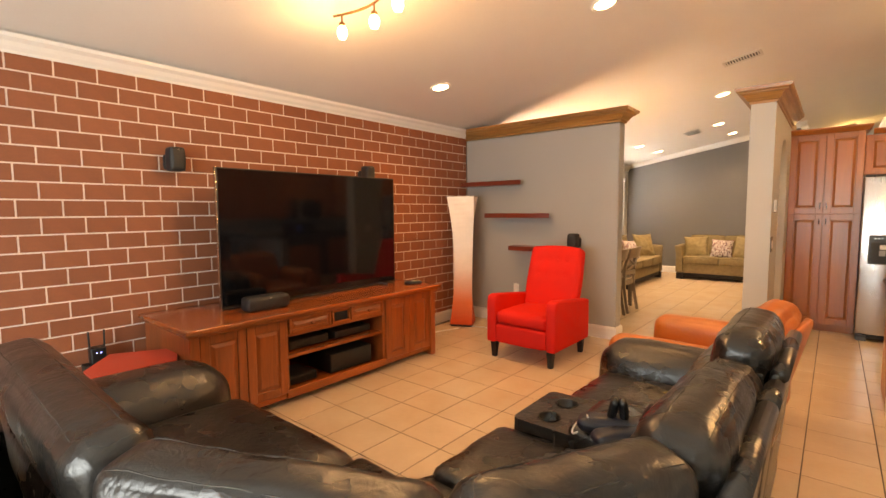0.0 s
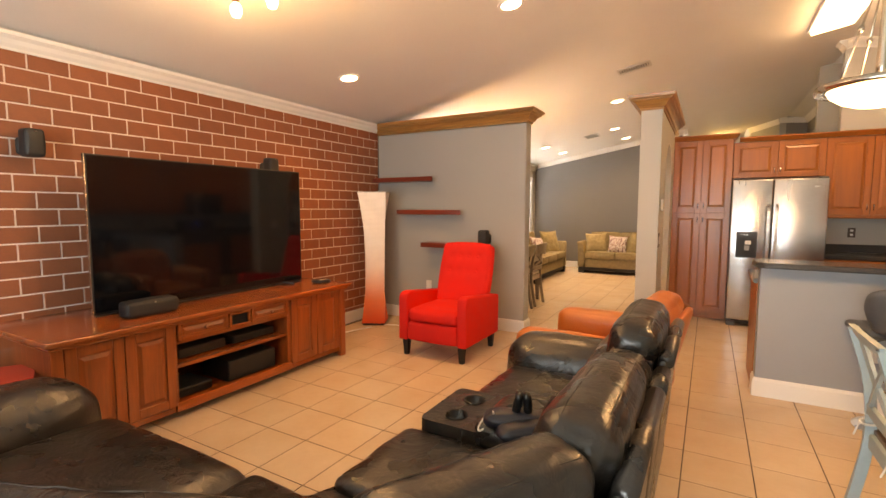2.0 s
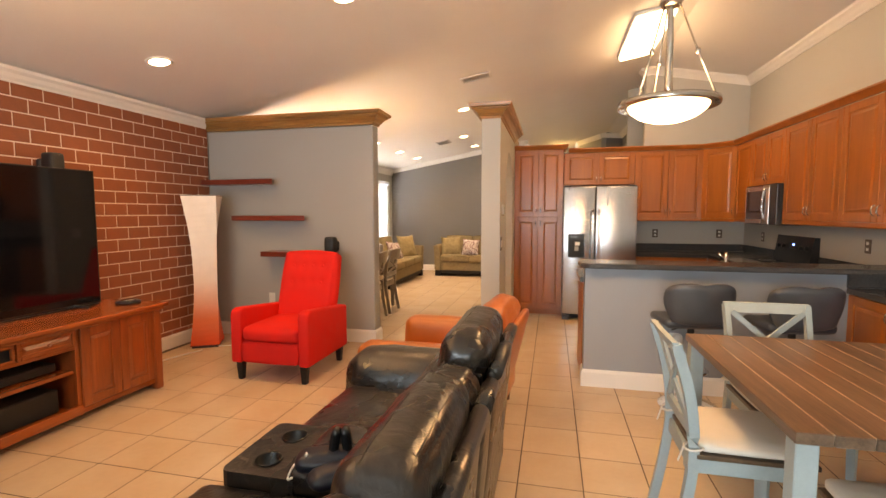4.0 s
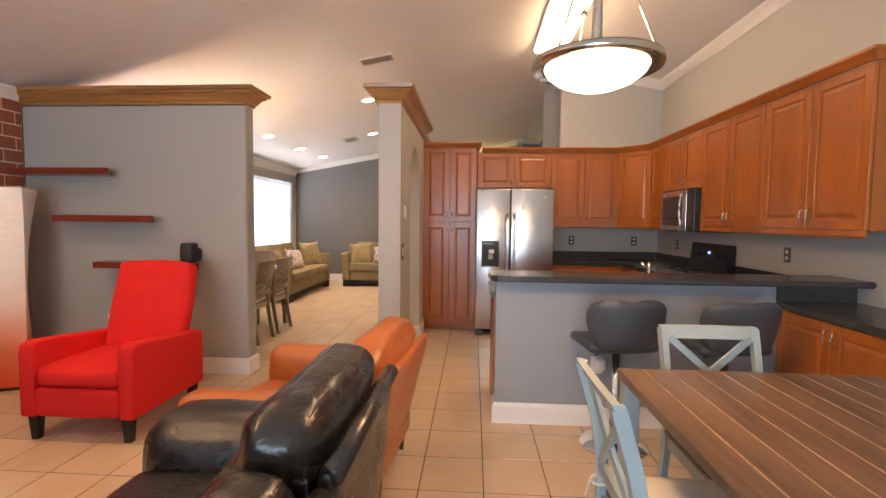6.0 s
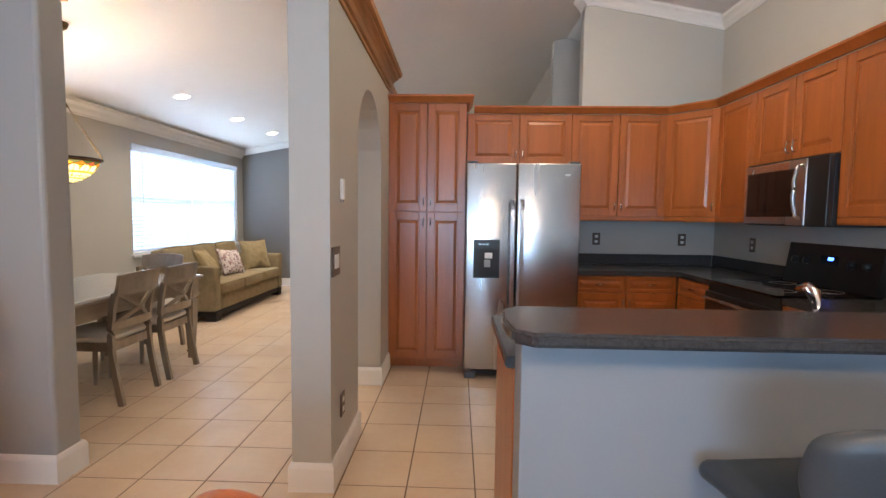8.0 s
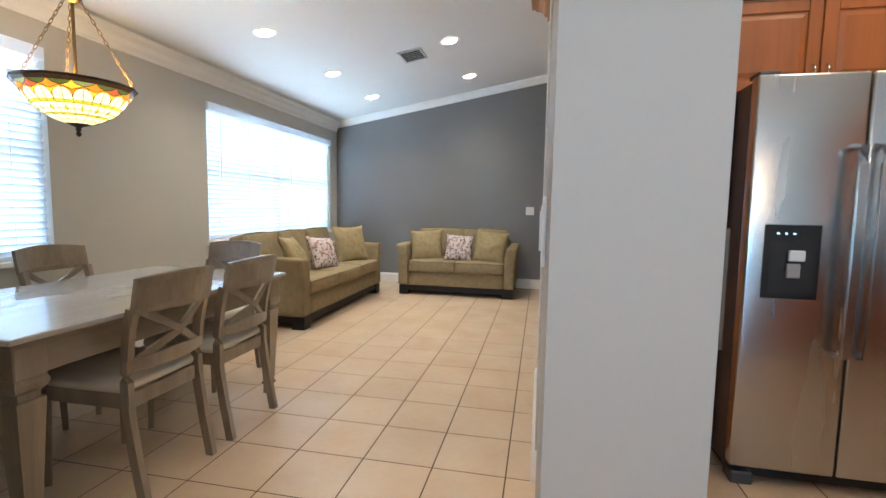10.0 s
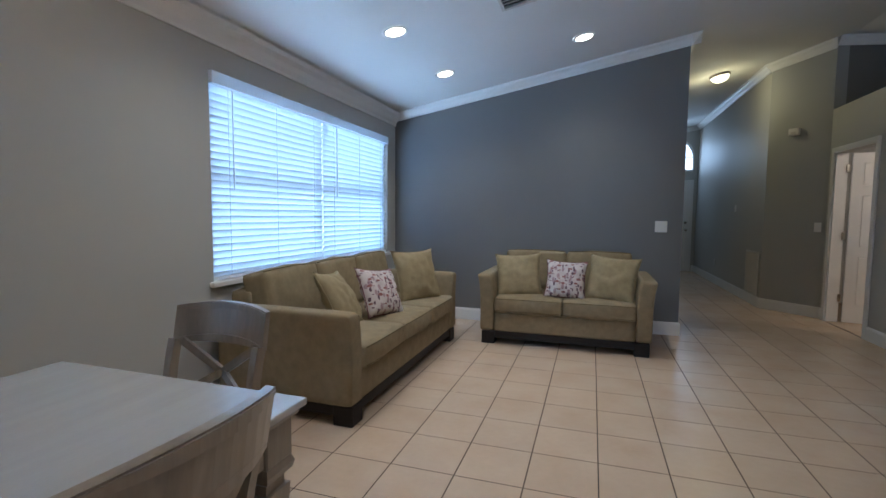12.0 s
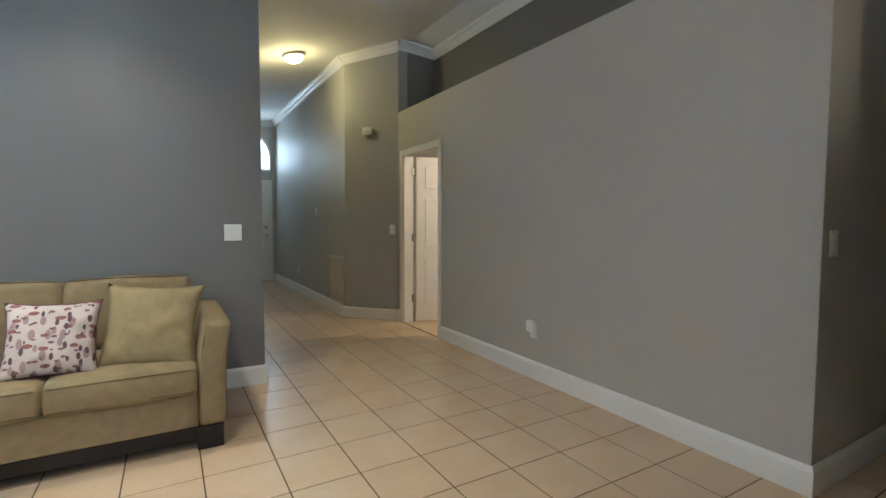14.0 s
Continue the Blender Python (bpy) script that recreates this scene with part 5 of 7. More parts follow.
EAST = lambda x, y: Matrix.Translation((x, y, 0)) @ Matrix.Rotation(radians(-90), 4, "Z")
cabinet("pantry_cabinet", "tall honey maple pantry cabinet with four raised-panel doors", pose(-0.005, 7.0, 0), 0.655, 2.265, 0.655, 2, split=1.36, toe=True)
cabinet("wall_cabinet", "short maple wall cabinet above the fridge", pose(0.66, 7.33, 0), 0.94, 0.45, 0.325, 2, z0=1.80)
cabinet("wall_cabinet", "maple wall cabinet with two raised-panel doors", pose(1.60, 7.33, 0), 0.85, 0.91, 0.325, 2, z0=1.34)
cabinet("corner_cabinet", "diagonal maple corner wall cabinet with one door", Matrix.Translation((2.452, 7.328, 0)) @ Matrix.Rotation(radians(-45), 4, "Z"), 0.432, 0.91, 0.16, 1, z0=1.34)
cabinet("wall_cabinet", "narrow maple wall cabinet beside the microwave", EAST(2.76, 7.02), 0.48, 0.91, 0.328, 1, z0=1.34)
cabinet("wall_cabinet", "short maple wall cabinet above the microwave", EAST(2.76, 6.54), 0.78, 0.54, 0.328, 2, z0=1.71)
cabinet("wall_cabinet", "maple wall cabinet with two raised-panel doors", EAST(2.76, 5.76), 0.93, 0.91, 0.328, 2, z0=1.34)
cabinet("wall_cabinet", "maple wall cabinet with two raised-panel doors", EAST(2.76, 4.83), 0.93, 0.91, 0.328, 2, z0=1.34)
cabinet("base_cabinet", "maple base cabinet with two drawers and two doors", pose(1.60, 7.05, 0), 0.86, 0.83, 0.60, 2, drawers=2, handle_low=False, toe=True)
cabinet("base_cabinet", "maple base cabinet under the east counter", EAST(2.49, 7.04), 0.50, 0.83, 0.598, 1, drawers=1, handle_low=False, toe=True)
cabinet("base_cabinet", "maple base cabinet under the east counter", EAST(2.49, 5.76), 0.60, 0.83, 0.598, 1, drawers=1, handle_low=False, toe=True)
cabinet("base_cabinet", "maple peninsula base cabinet facing the kitchen", Matrix.Translation((2.45, 5.11, 0)) @ Matrix.Rotation(radians(180), 4, "Z"), 1.67, 0.83, 0.60, 4, drawers=4, handle_low=False, toe=True)
cabinet("base_cabinet", "maple desk cabinet south of the breakfast bar", EAST(2.61, 4.345), 1.35, 0.83, 0.478, 3, handle_low=False, toe=True)

# cabinet crown and light rail
CAB = [(0, 0), (0.02, 0.0), (0.03, 0.015), (0.045, 0.035), (0.055, 0.045), (0.055, 0.06), (0, 0.06)]


def cab_trim(name, prof, pts, z, label):
    """A moulding that follows a run of cabinet fronts; pts in order, outward to the left of the run."""
    P = [Vector((*p, z)) for p in pts]
    bm = bmesh.new()
    rings = []
    for i, p in enumerate(P):
        ds = []
        if i > 0:
            ds.append((P[i] - P[i - 1]).normalized())
        if i < len(P) - 1:
            ds.append((P[i + 1] - P[i]).normalized())
        ns = [Vector((d.y, -d.x, 0)) for d in ds]
        n = sum(ns, Vector()).normalized()
        n = n / max(0.3, n.dot(ns[0]))
        rings.append([bm.verts.new(p + n * o + Vector((0, 0, h))) for o, h in prof])
    k = len(prof)
    for a, b in zip(rings, rings[1:]):
        for i in range(k):
            bm.faces.new((a[i], a[(i + 1) % k], b[(i + 1) % k], b[i]))
    bm.faces.new(rings[0]), bm.faces.new(rings[-1][::-1])
    bmesh.ops.recalc_face_normals(bm, faces=bm.faces[:])
    structure(part(name, bm, M_CAB), label, "moulding")


cab_trim("trim", CAB, [(-0.005, 6.98), (0.652, 6.98), (0.652, 7.31)], 2.262, "maple crown moulding on the pantry cabinet")
cab_trim("trim", CAB, [(0.72, 7.31), (2.445, 7.31), (2.74, 7.015), (2.74, 3.90), (3.08, 3.90)], 2.25, "maple crown moulding along the wall cabinets")
RAIL = [(0, 0), (0.012, 0.0), (0.018, 0.012), (0.018, 0.04), (0, 0.04)]
cab_trim("trim", RAIL, [(1.60, 7.325), (2.45, 7.325), (2.755, 7.02), (2.755, 6.55)], 1.299, "maple light rail under the wall cabinets")
cab_trim("trim", RAIL, [(2.755, 5.75), (2.755, 3.91)], 1.299, "maple light rail under the wall cabinets")


def fridge():
    f = thing("refrigerator", "stainless steel side-by-side refrigerator with water dispenser", "refrigerator")
    x0, x1, xs, yf = 0.65, 1.56, 1.055, 6.77
    part("body", box(x0 + 0.005, x1 - 0.005, yf + 0.075, yf + 0.72, 0.05, 1.735, 0.006), M_DGREY, f, "dark grey side panels")
    for a, b in ((x0, xs - 0.003), (xs + 0.003, x1)):
        d = part("door", box(a, b, yf, yf + 0.068, 0.075, 1.75, 0.012, 3), M_STEEL, f, "brushed steel door", True)
        hx = b - 0.035 if a == x0 else a + 0.035
        pts = [(hx, yf + 0.0, 1.46)] + [(hx, yf - 0.052 - 0.008 * math.sin(math.pi * k / 12), 1.45 - 0.84 * k / 12) for k in range(13)] + [(hx, yf, 0.60)]
        part("handle", tube(pts, 0, square=(0.030, 0.016)), M_STEEL, d, "curved steel handle")
    dx0, dx1, dz0, dz1 = 0.715, 0.925, 0.83, 1.14
    dp = part("dispenser", box(dx0, dx1, yf - 0.004, yf + 0.01, dz0, dz1, 0.004), M_BLACK, f, "glossy black dispenser panel")
    part("recess", box(dx0 + 0.025, dx1 - 0.025, yf - 0.0055, yf - 0.0035, dz0 + 0.02, dz1 - 0.075), M_BLACKM, dp)
    part("paddle", box(dx0 + 0.085, dx1 - 0.075, yf - 0.022, yf - 0.006, dz0 + 0.09, dz0 + 0.15, 0.005), M_GREYP, dp, "grey paddle")
    part("spout", box(dx0 + 0.09, dx1 - 0.06, yf - 0.02, yf - 0.006, dz0 + 0.16, dz0 + 0.205, 0.004), M_PLATE, dp, "white spout")
    for k in range(3):
        part("control_light", box(dx0 + 0.045 + 0.03 * k, dx0 + 0.055 + 0.03 * k, yf - 0.0052, yf - 0.0042, dz1 - 0.04, dz1 - 0.034), M_BLUEW, dp, "pale blue indicator")
    part("logo", box(1.43, 1.47, yf - 0.002, yf + 0.002, 1.655, 1.665), M_PLATE, f, "small badge")
    part("kick_plate", box(x0 + 0.06, x1 - 0.06, yf + 0.05, yf + 0.10, 0.02, 0.072), M_BLACKM, f)
    for x in (x0 + 0.05, x1 - 0.05):
        part("foot", box(x - 0.045, x + 0.045, yf - 0.005, yf + 0.09, 0.0, 0.055, 0.008), M_DGREY, f, "grey foot cover")
        part("hinge_cover", box(x - 0.04, x + 0.04, yf + 0.02, yf + 0.12, 1.75, 1.768, 0.005), M_DGREY, f)
    return f


M_DGREY = mat("dark_grey_enamel", (0.07, 0.07, 0.075), 0.4, vary=0.05)
M_GREYP = mat("grey_plastic", (0.35, 0.34, 0.33), 0.35, vary=0.05)
M_BLUEW = glow("pale_blue_light", (0.5, 0.8, 1.0), 1.5)
fridge()


def counter(name, bm, label):
    return tagged(part(name, bm, M_COUNTER), label, "countertop")


c1 = prism([(1.585, 7.015), (2.46, 7.015), (2.46, 6.545), (3.088, 6.545), (3.088, 7.658), (1.585, 7.658)], 0.835, 0.875)
bmesh.ops.bevel(c1, geom=[e for e in c1.edges], offset=0.006, segments=2, affect="EDGES")
counter("countertop", c1, "charcoal laminate countertop in the kitchen corner")
c2 = prism([(2.46, 5.755), (2.46, 5.15), (0.745, 5.15), (0.745, 4.505), (3.088, 4.505), (3.088, 5.755)], 0.835, 0.875)
bmesh.ops.bevel(c2, geom=[e for e in c2.edges], offset=0.006, segments=2, affect="EDGES")
counter("countertop", c2, "charcoal laminate countertop of the peninsula")
counter("countertop", box(2.575, 3.088, 2.98, 4.345, 0.835, 0.875, 0.006), "charcoal laminate desk counter")
for q in ((1.585, 3.07, 7.64, 7.659), (3.07, 3.089, 6.55, 7.64), (3.07, 3.089, 4.51, 5.75), (2.58, 3.07, 4.34, 4.358)):
    counter("backsplash", box(*q, 0.877, 0.975, 0.003, 1), "charcoal laminate upstand along the kitchen wall")

# breakfast bar
# the blue of cool daylight is mixed into this grey paint
M_BAR = mat("daylight_tinted_bar_paint", (0.295, 0.318, 0.350), 0.55, vary=0.03, scale=1.5, fine=160, bump=0.12, depth=0.001)
structure(part("wall_bar", box(0.775, XE, 4.36, 4.50, 0, 0.980, 0.004), M_BAR), "grey breakfast bar wall, blue from daylight put into its paint", "wall")
base((0.775, 4.36), (2.60, 4.36), (0, -1), (1, 0))
base((0.775, 4.50), (0.775, 4.36), (-1, 0), (0, 1))
bt = prism([(0.79, 4.22), (3.088, 4.22), (3.088, 4.60), (0.79, 4.60), (0.735, 4.555), (0.72, 4.41), (0.735, 4.265)], 0.982, 1.022)
bmesh.ops.bevel(bt, geom=bt.edges[:], offset=0.010, segments=3, affect="EDGES")
counter("breakfast_counter", bt, "charcoal laminate bar top with rounded end")
structure(part("trim", box(0.770, 0.782, 4.505, 5.09, 0.0, 0.833), M_CAB), "maple end panel of the peninsula", "panel")
op = plate(pose(1.45, 4.358, 0.42), "white outlet with a night light on the bar wall", slots="outlet")
part("night_light", soft(-0.012, 0.052, -0.05, -0.008, -0.03, 0.055, r=0.014, puff=0.004), M_PLATE, op, smooth=True)
for m, lab in ((pose(1.95, 7.658, 1.12), "steel outlet plate above the back counter"), (pose(2.78, 7.658, 1.12), "steel outlet plate above the back counter"), (pose(3.088, 7.05, 1.11, 0, 0, -90), "steel outlet plate on the east wall"), (pose(3.088, 5.05, 1.13, 0, 0, -90), "brown outlet plate on the east wall")):
    plate(m, lab, slots="outlet", material=M_BROWNPLATE)


def kitchen_range():
    r = thing("kitchen_range", "black freestanding electric range with blue clock display", "stove", EAST(2.44, 6.535))
    W = 0.77
    part("body", box(0, W, 0.02, 0.645, 0.03, 0.868, 0.004), M_BLACKM, r)
    part("oven_door", box(0.02, W - 0.02, -0.015, 0.02, 0.22, 0.80, 0.008), M_BLACK, r, "black glass oven door")
    part("handle", tube([(0.08, -0.05, 0.76), (W - 0.08, -0.05, 0.76)], 0.011, 10), M_STEEL, r, "steel oven handle")
    part("drawer", box(0.02, W - 0.02, -0.01, 0.02, 0.05, 0.20, 0.006), M_BLACK, r)
    part("cooktop", box(-0.004, W + 0.004, -0.01, 0.60, 0.869, 0.885, 0.005), M_SCREEN, r, "black glass cooktop")
    for x, y, q in ((0.2, 0.16, 0.10), (0.57, 0.16, 0.08), (0.2, 0.42, 0.08), (0.57, 0.42, 0.10)):
        part("burner", lathe([(q, 0.8855), (q, 0.8862), (q - 0.006, 0.8862), (q - 0.006, 0.8855)], 28, Matrix.Translation((x, y, 0)), caps=False), M_GREYP, r)
    bm = prism([(0.555, 0.87), (0.646, 0.87), (0.646, 1.16), (0.60, 1.165)], 0, W, Matrix(((0, 0, 1, 0), (1, 0, 0, 0), (0, 1, 0, 0), (0, 0, 0, 1))))
    bg = part("backguard", bm, M_BLACK, r, "sloped black control panel")
    tilt = lambda x, t: Matrix.Translation((x, 0.555 + 0.045 * t, 0.87 + 0.295 * t)) @ Matrix.Rotation(radians(-8.7), 4, "X")
    for x in (0.09, 0.20, 0.57, 0.68):
        part("knob", moved(lathe([(0.024, 0), (0.022, 0.022), (0.008, 0.026)], 18), tilt(x, 0.6) @ Matrix.Rotation(radians(90), 4, "X")), M_BLACK, bg, smooth=True)
    part("display", moved(box(-0.07, 0.07, -0.004, 0.0, -0.03, 0.03), tilt(0.385, 0.65)), M_SCREEN, bg)
    part("clock_digits", moved(box(-0.022, 0.022, -0.006, -0.004, -0.008, 0.012), tilt(0.40, 0.68)), M_BLUE, bg, "glowing blue clock")


def microwave():
    w = thing("microwave", "stainless over-the-range microwave with black glass door", "microwave", EAST(2.69, 6.535))
    W = 0.77
    part("case", box(0, W, 0.03, 0.398, 1.285, 1.705, 0.004), M_BLACKM, w)
    d = part("door", box(0, W - 0.17, -0.005, 0.03, 1.29, 1.70, 0.008), M_STEEL, w, "steel framed door")
    part("glass", box(0.035, W - 0.25, -0.008, -0.004, 1.345, 1.645, 0.003), M_SCREEN, d, "black glass")
    pts = [(W - 0.205, -0.005, 1.66)] + [(W - 0.205 + 0.0 * k, -0.035 - 0.022 * math.sin(math.pi * k / 10), 1.65 - 0.30 * k / 10) for k in range(11)] + [(W - 0.205, -0.005, 1.33)]
    part("handle", tube(pts, 0.011, 10), M_STEEL, d, "bowed steel handle", True)
    part("control_panel", box(W - 0.168, W, -0.004, 0.03, 1.29, 1.70, 0.006), M_BLACK, w, "black control panel")
    part("vent_grille", box(0.02, W - 0.02, -0.002, 0.03, 1.702, 1.708), M_BLACKM, w)


kitchen_range()
microwave()

fa = thing("sink_faucet", "polished chrome sink faucet behind the bar", "faucet", pose(1.93, 4.80, 0.875))
part("base", lathe([(0.028, 0), (0.026, 0.03), (0.016, 0.04)], 18), M_CHROME, fa, smooth=True)
part("neck", tube([(0, 0, 0.03), (0, 0, 0.13), (0.02, 0.03, 0.175), (0.04, 0.10, 0.19), (0.05, 0.16, 0.17)], 0.015, 12), M_CHROME, fa, smooth=True)
part("lever", tube([(0, 0, 0.12), (-0.03, -0.01, 0.17), (-0.055, -0.015, 0.20)], 0.011, 10), M_CHROME, fa, smooth=True)


def bar_stool(x, y, rz):
    s = thing("bar_stool", "slate grey leatherette swivel bar stool on a chrome pedestal", "bar stool", pose(x, y, 0, 0, 0, rz), "bar stools")
    part("base", lathe([(0.205, 0.0), (0.205, 0.008), (0.12, 0.022), (0.035, 0.035), (0.03, 0.06)], 40), M_CHROME, s, smooth=True)
    part("column", lathe([(0.030, 0.05), (0.030, 0.34), (0.024, 0.345), (0.024, 0.60)], 20), M_CHROME, s, smooth=True)
    ring = [(0.125 * math.sin(a), -0.02 - 0.125 * math.cos(a), 0.27) for a in [math.pi * 2 * k / 24 for k in range(25)]]
    part("footrest", tube(ring, 0.009, 8), M_CHROME, s, "chrome footrest ring", True)
    part("footrest_arm", tube([(0, 0, 0.27), (0, 0.104, 0.27)], 0.009, 8), M_CHROME, s)
    part("lift_lever", tube([(0.03, 0, 0.60), (0.14, 0.02, 0.57)], 0.005, 6), M_BLACK, s)
    seat = soft(-0.215, 0.215, -0.24, 0.125, 0.60, 0.665, r=0.03, puff=0.012, n=12)
    for v in seat.verts:
        v.co.z += 0.28 * max(0, abs(v.co.x) - 0.13) ** 1.5 - 0.25 * max(0, -v.co.y - 0.12) ** 1.5
    part("seat", seat, M_SLATE, s, smooth=True)
    bk = soft(-0.225, 0.225, -0.025, 0.025, 0.0, 0.29, r=0.024, puff=0.008, n=14)
    for v in bk.verts:
        u = v.co.z / 0.29
        v.co.x *= 0.80 + 0.22 * math.sin(u * math.pi * 0.62)
        v.co.y -= 1.3 * v.co.x ** 2
        v.co.z -= 0.05 * (abs(v.co.x) / 0.225) ** 4 * u + 0.012 * math.exp(-(v.co.x / 0.05) ** 2) * u
    part("backrest", moved(bk, Matrix.Translation((0, 0.165, 0.645)) @ Matrix.Rotation(radians(-10), 4, "X")), M_SLATE, s, smooth=True)
    return s



bar_stool(1.50, 4.10, 186)
bar_stool(2.14, 4.10, 186)


# ---- breakfast table under the pendant ----
def pendant():
    p = thing("pendant_light", "brushed nickel bowl pendant with glowing frosted glass", "pendant light", pose(1.06, 3.02, 0))
    zr, R, zt = 1.955, 0.232, 2.42
    part("ring", lathe([(R - 0.045, zr + 0.004), (R, zr + 0.012), (R + 0.004, zr - 0.004), (R, zr - 0.018), (R - 0.045, zr - 0.012)], 48, caps=False), M_NICKEL, p, smooth=True)
    part("bowl", lathe([(0.19, zr - 0.008), (0.175, zr - 0.035), (0.135, zr - 0.065), (0.08, zr - 0.085), (0.02, zr - 0.092)], 40), M_BOWL, p, "glowing frosted glass bowl", True)
    part("stem", lathe([(0.012, zt + 0.03), (0.014, zt), (0.020, 2.05), (0.022, zr - 0.005)], 16), M_NICKEL, p, smooth=True)
    part("hub", lathe([(0.015, zt + 0.06), (0.045, zt + 0.045), (0.055, zt + 0.02), (0.04, zt)], 24), M_NICKEL, p, smooth=True)
    part("upper_stem", tube([(0, 0, zt + 0.05), (0, 0, ceil_z(1.06) - 0.02)], 0.008, 10), M_NICKEL, p, smooth=True)
    part("canopy", lathe([(0.02, -0.05), (0.06, -0.035), (0.075, 0.0)], 24, Matrix.Translation((0, 0, ceil_z(1.06) - 0.001))), M_NICKEL, p, smooth=True)
    for k in range(3):
        a = radians(100 + 120 * k)
        f = lambda r: (r * math.cos(a), r * math.sin(a))
        rod = part("rod", tube([(*f(0.04), zt + 0.01), (*f(0.125), 2.19), (*f(R - 0.02), zr + 0.01)], 0.0045, 8), M_NICKEL, p, smooth=True)
        part("joint", lathe([(0.003, -0.016), (0.012, -0.008), (0.012, 0.008), (0.003, 0.016)], 12, Matrix.Translation((*f(0.125), 2.19))), M_NICKEL, rod, smooth=True)
        part("screw", lathe([(0.010, 0.0), (0.010, 0.006), (0.004, 0.01)], 10, Matrix.Translation((*f(R - 0.022), zr + 0.008))), M_NICKEL, rod, smooth=True)


pendant()


M_FILL = mat("pale_worn_filler", (0.40, 0.28, 0.19), 0.5, vary=0.6, scale=14, fine=60)


def plank_table():
    t = thing("breakfast_table", "rustic brown plank table with grey-blue painted legs", "table")
    x0, x1, y0, y1, z = 1.24, 2.30, 2.04, 3.24, 0.75
    n = 10
    w = (x1 - x0) / n
    for k in range(n):
        part("plank", box(x0 + k * w + 0.0012, x0 + (k + 1) * w - 0.0012, y0, y1, z - 0.038, z, 0.003, 1), M_PLANK, t)
        if k:
            part("joint_filler", box(x0 + k * w - 0.0022, x0 + k * w + 0.0022, y0 + 0.006, y1 - 0.006, z - 0.02, z + 0.0004), M_FILL, t, "pale worn joint")
    for y in (y0 + 0.25, y1 - 0.25):
        part("batten", box(x0 + 0.09, x1 - 0.09, y - 0.03, y + 0.03, z - 0.060, z - 0.039, 0.003, 1), M_PLANK, t)
    for x in (x0 + 0.042, x1 - 0.042):
        for y in (y0 + 0.045, y1 - 0.045):
            part("leg", box(x - 0.033, x + 0.033, y - 0.033, y + 0.033, 0, z - 0.039, 0.004, 1), M_PALE, t)


plank_table()


def x_chair(name, label, m, wood_mat, seat_mat, H, W, rail, bow, cushion, group, seat_z=0.45):
    """A chair with an X back; it faces -y, its back posts stand at y = 0.2."""
    c = thing(name, label, "chair", m, group)
    b = W / 2
    post = lambda s: [(s * (b - 0.02), 0.27, 0.0), (s * (b - 0.02), 0.225, 0.25), (s * (b - 0.022), 0.205, seat_z), (s * (b - 0.02), 0.225, (seat_z + H) / 2), (s * (b - 0.015), 0.285, H - 0.01)]
    def curve(pts, k=4):
        """A smooth line through points."""
        P = [Vector(p) for p in pts]
        P = [2 * P[0] - P[1]] + P + [2 * P[-1] - P[-2]]
        out = []
        for i in range(1, len(P) - 2):
            for q in range(k):
                t = q / k
                out.append(0.5 * (2 * P[i] + (P[i + 1] - P[i - 1]) * t + (2 * P[i - 1] - 5 * P[i] + 4 * P[i + 1] - P[i + 2]) * t * t + (3 * P[i] - P[i - 1] - 3 * P[i + 1] + P[i + 2]) * t ** 3))
        return out + [P[-2]]

    low = H - rail + 0.012 if not cushion else H - 0.01
    for s in (-1, 1):
        whole = curve(post(s), 6)
        line = [p for p in whole if p.z < low - 0.01]
        after = whole[len(line)]
        line.append(line[-1].lerp(after, (low - line[-1].z) / (after.z - line[-1].z)))
        part("back_post", tube(line, 0, square=(0.028, 0.040)), wood_mat, c)
        pts = [(s * (b - 0.03), -0.205, seat_z - 0.03), (s * (b - 0.03), -0.21, 0.2), (s * (b - 0.028), -0.215, 0.0)]
        part("front_leg", tube(pts, [0.026, 0.022, 0.017], 4), wood_mat, c)
        part("seat_rail", box(s * (b - 0.03) - 0.012, s * (b - 0.03) + 0.012, -0.19, 0.195, seat_z - 0.075, seat_z - 0.012, 0.003, 1), wood_mat, c)
    def bent(z0, z1, t, off, y0=0.0, short=0.0):
        bm = bmesh.new()
        N = 10
        rings = []
        for k in range(N + 1):
            u = 2 * k / N - 1
            x = u * (b - 0.004 - short)
            y = off + bow * (1 - u * u)
            dz = 0.35 * bow * (1 - u * u)
            rings.append([bm.verts.new(q) for q in ((x, y - t / 2, z0), (x, y + t / 2, z0), (x, y + t / 2 + y0, z1 + dz), (x, y - t / 2 + y0, z1 + dz))])
        for p, q in zip(rings, rings[1:]):
            for i in range(4):
                bm.faces.new((p[i], p[(i + 1) % 4], q[(i + 1) % 4], q[i]))
        bm.faces.new(rings[0][::-1]), bm.faces.new(rings[-1])
        bmesh.ops.recalc_face_normals(bm, faces=bm.faces[:])
        return bm
    top = part("top_rail", bent(H - rail, H, 0.024, 0.265 if cushion else 0.262, 0.025), wood_mat, c)
    if not cushion:
        for z0, z1, o in ((H - rail + 0.004, H - rail + 0.014, 0.2625), (H - 0.014, H - 0.004, 0.286)):
            part("rail_moulding", bent(z0, z1, 0.031, o, 0.0018, 0.004), wood_mat, top)
    zl = seat_z + 0.10
    part("lower_rail", bent(zl - 0.02, zl + 0.02, 0.02, 0.215), wood_mat, c)
    for s in (-1, 1):
        pts = [(-s * (b - 0.04), 0.215, zl + 0.01), (0, 0.240 + bow * 0.9, (zl + H - rail) / 2 + 0.002 * s), (s * (b - 0.04), 0.262, H - rail + 0.005)]
        part("cross_slat", tube(pts, 0, square=(0.014, 0.030)), wood_mat, c)
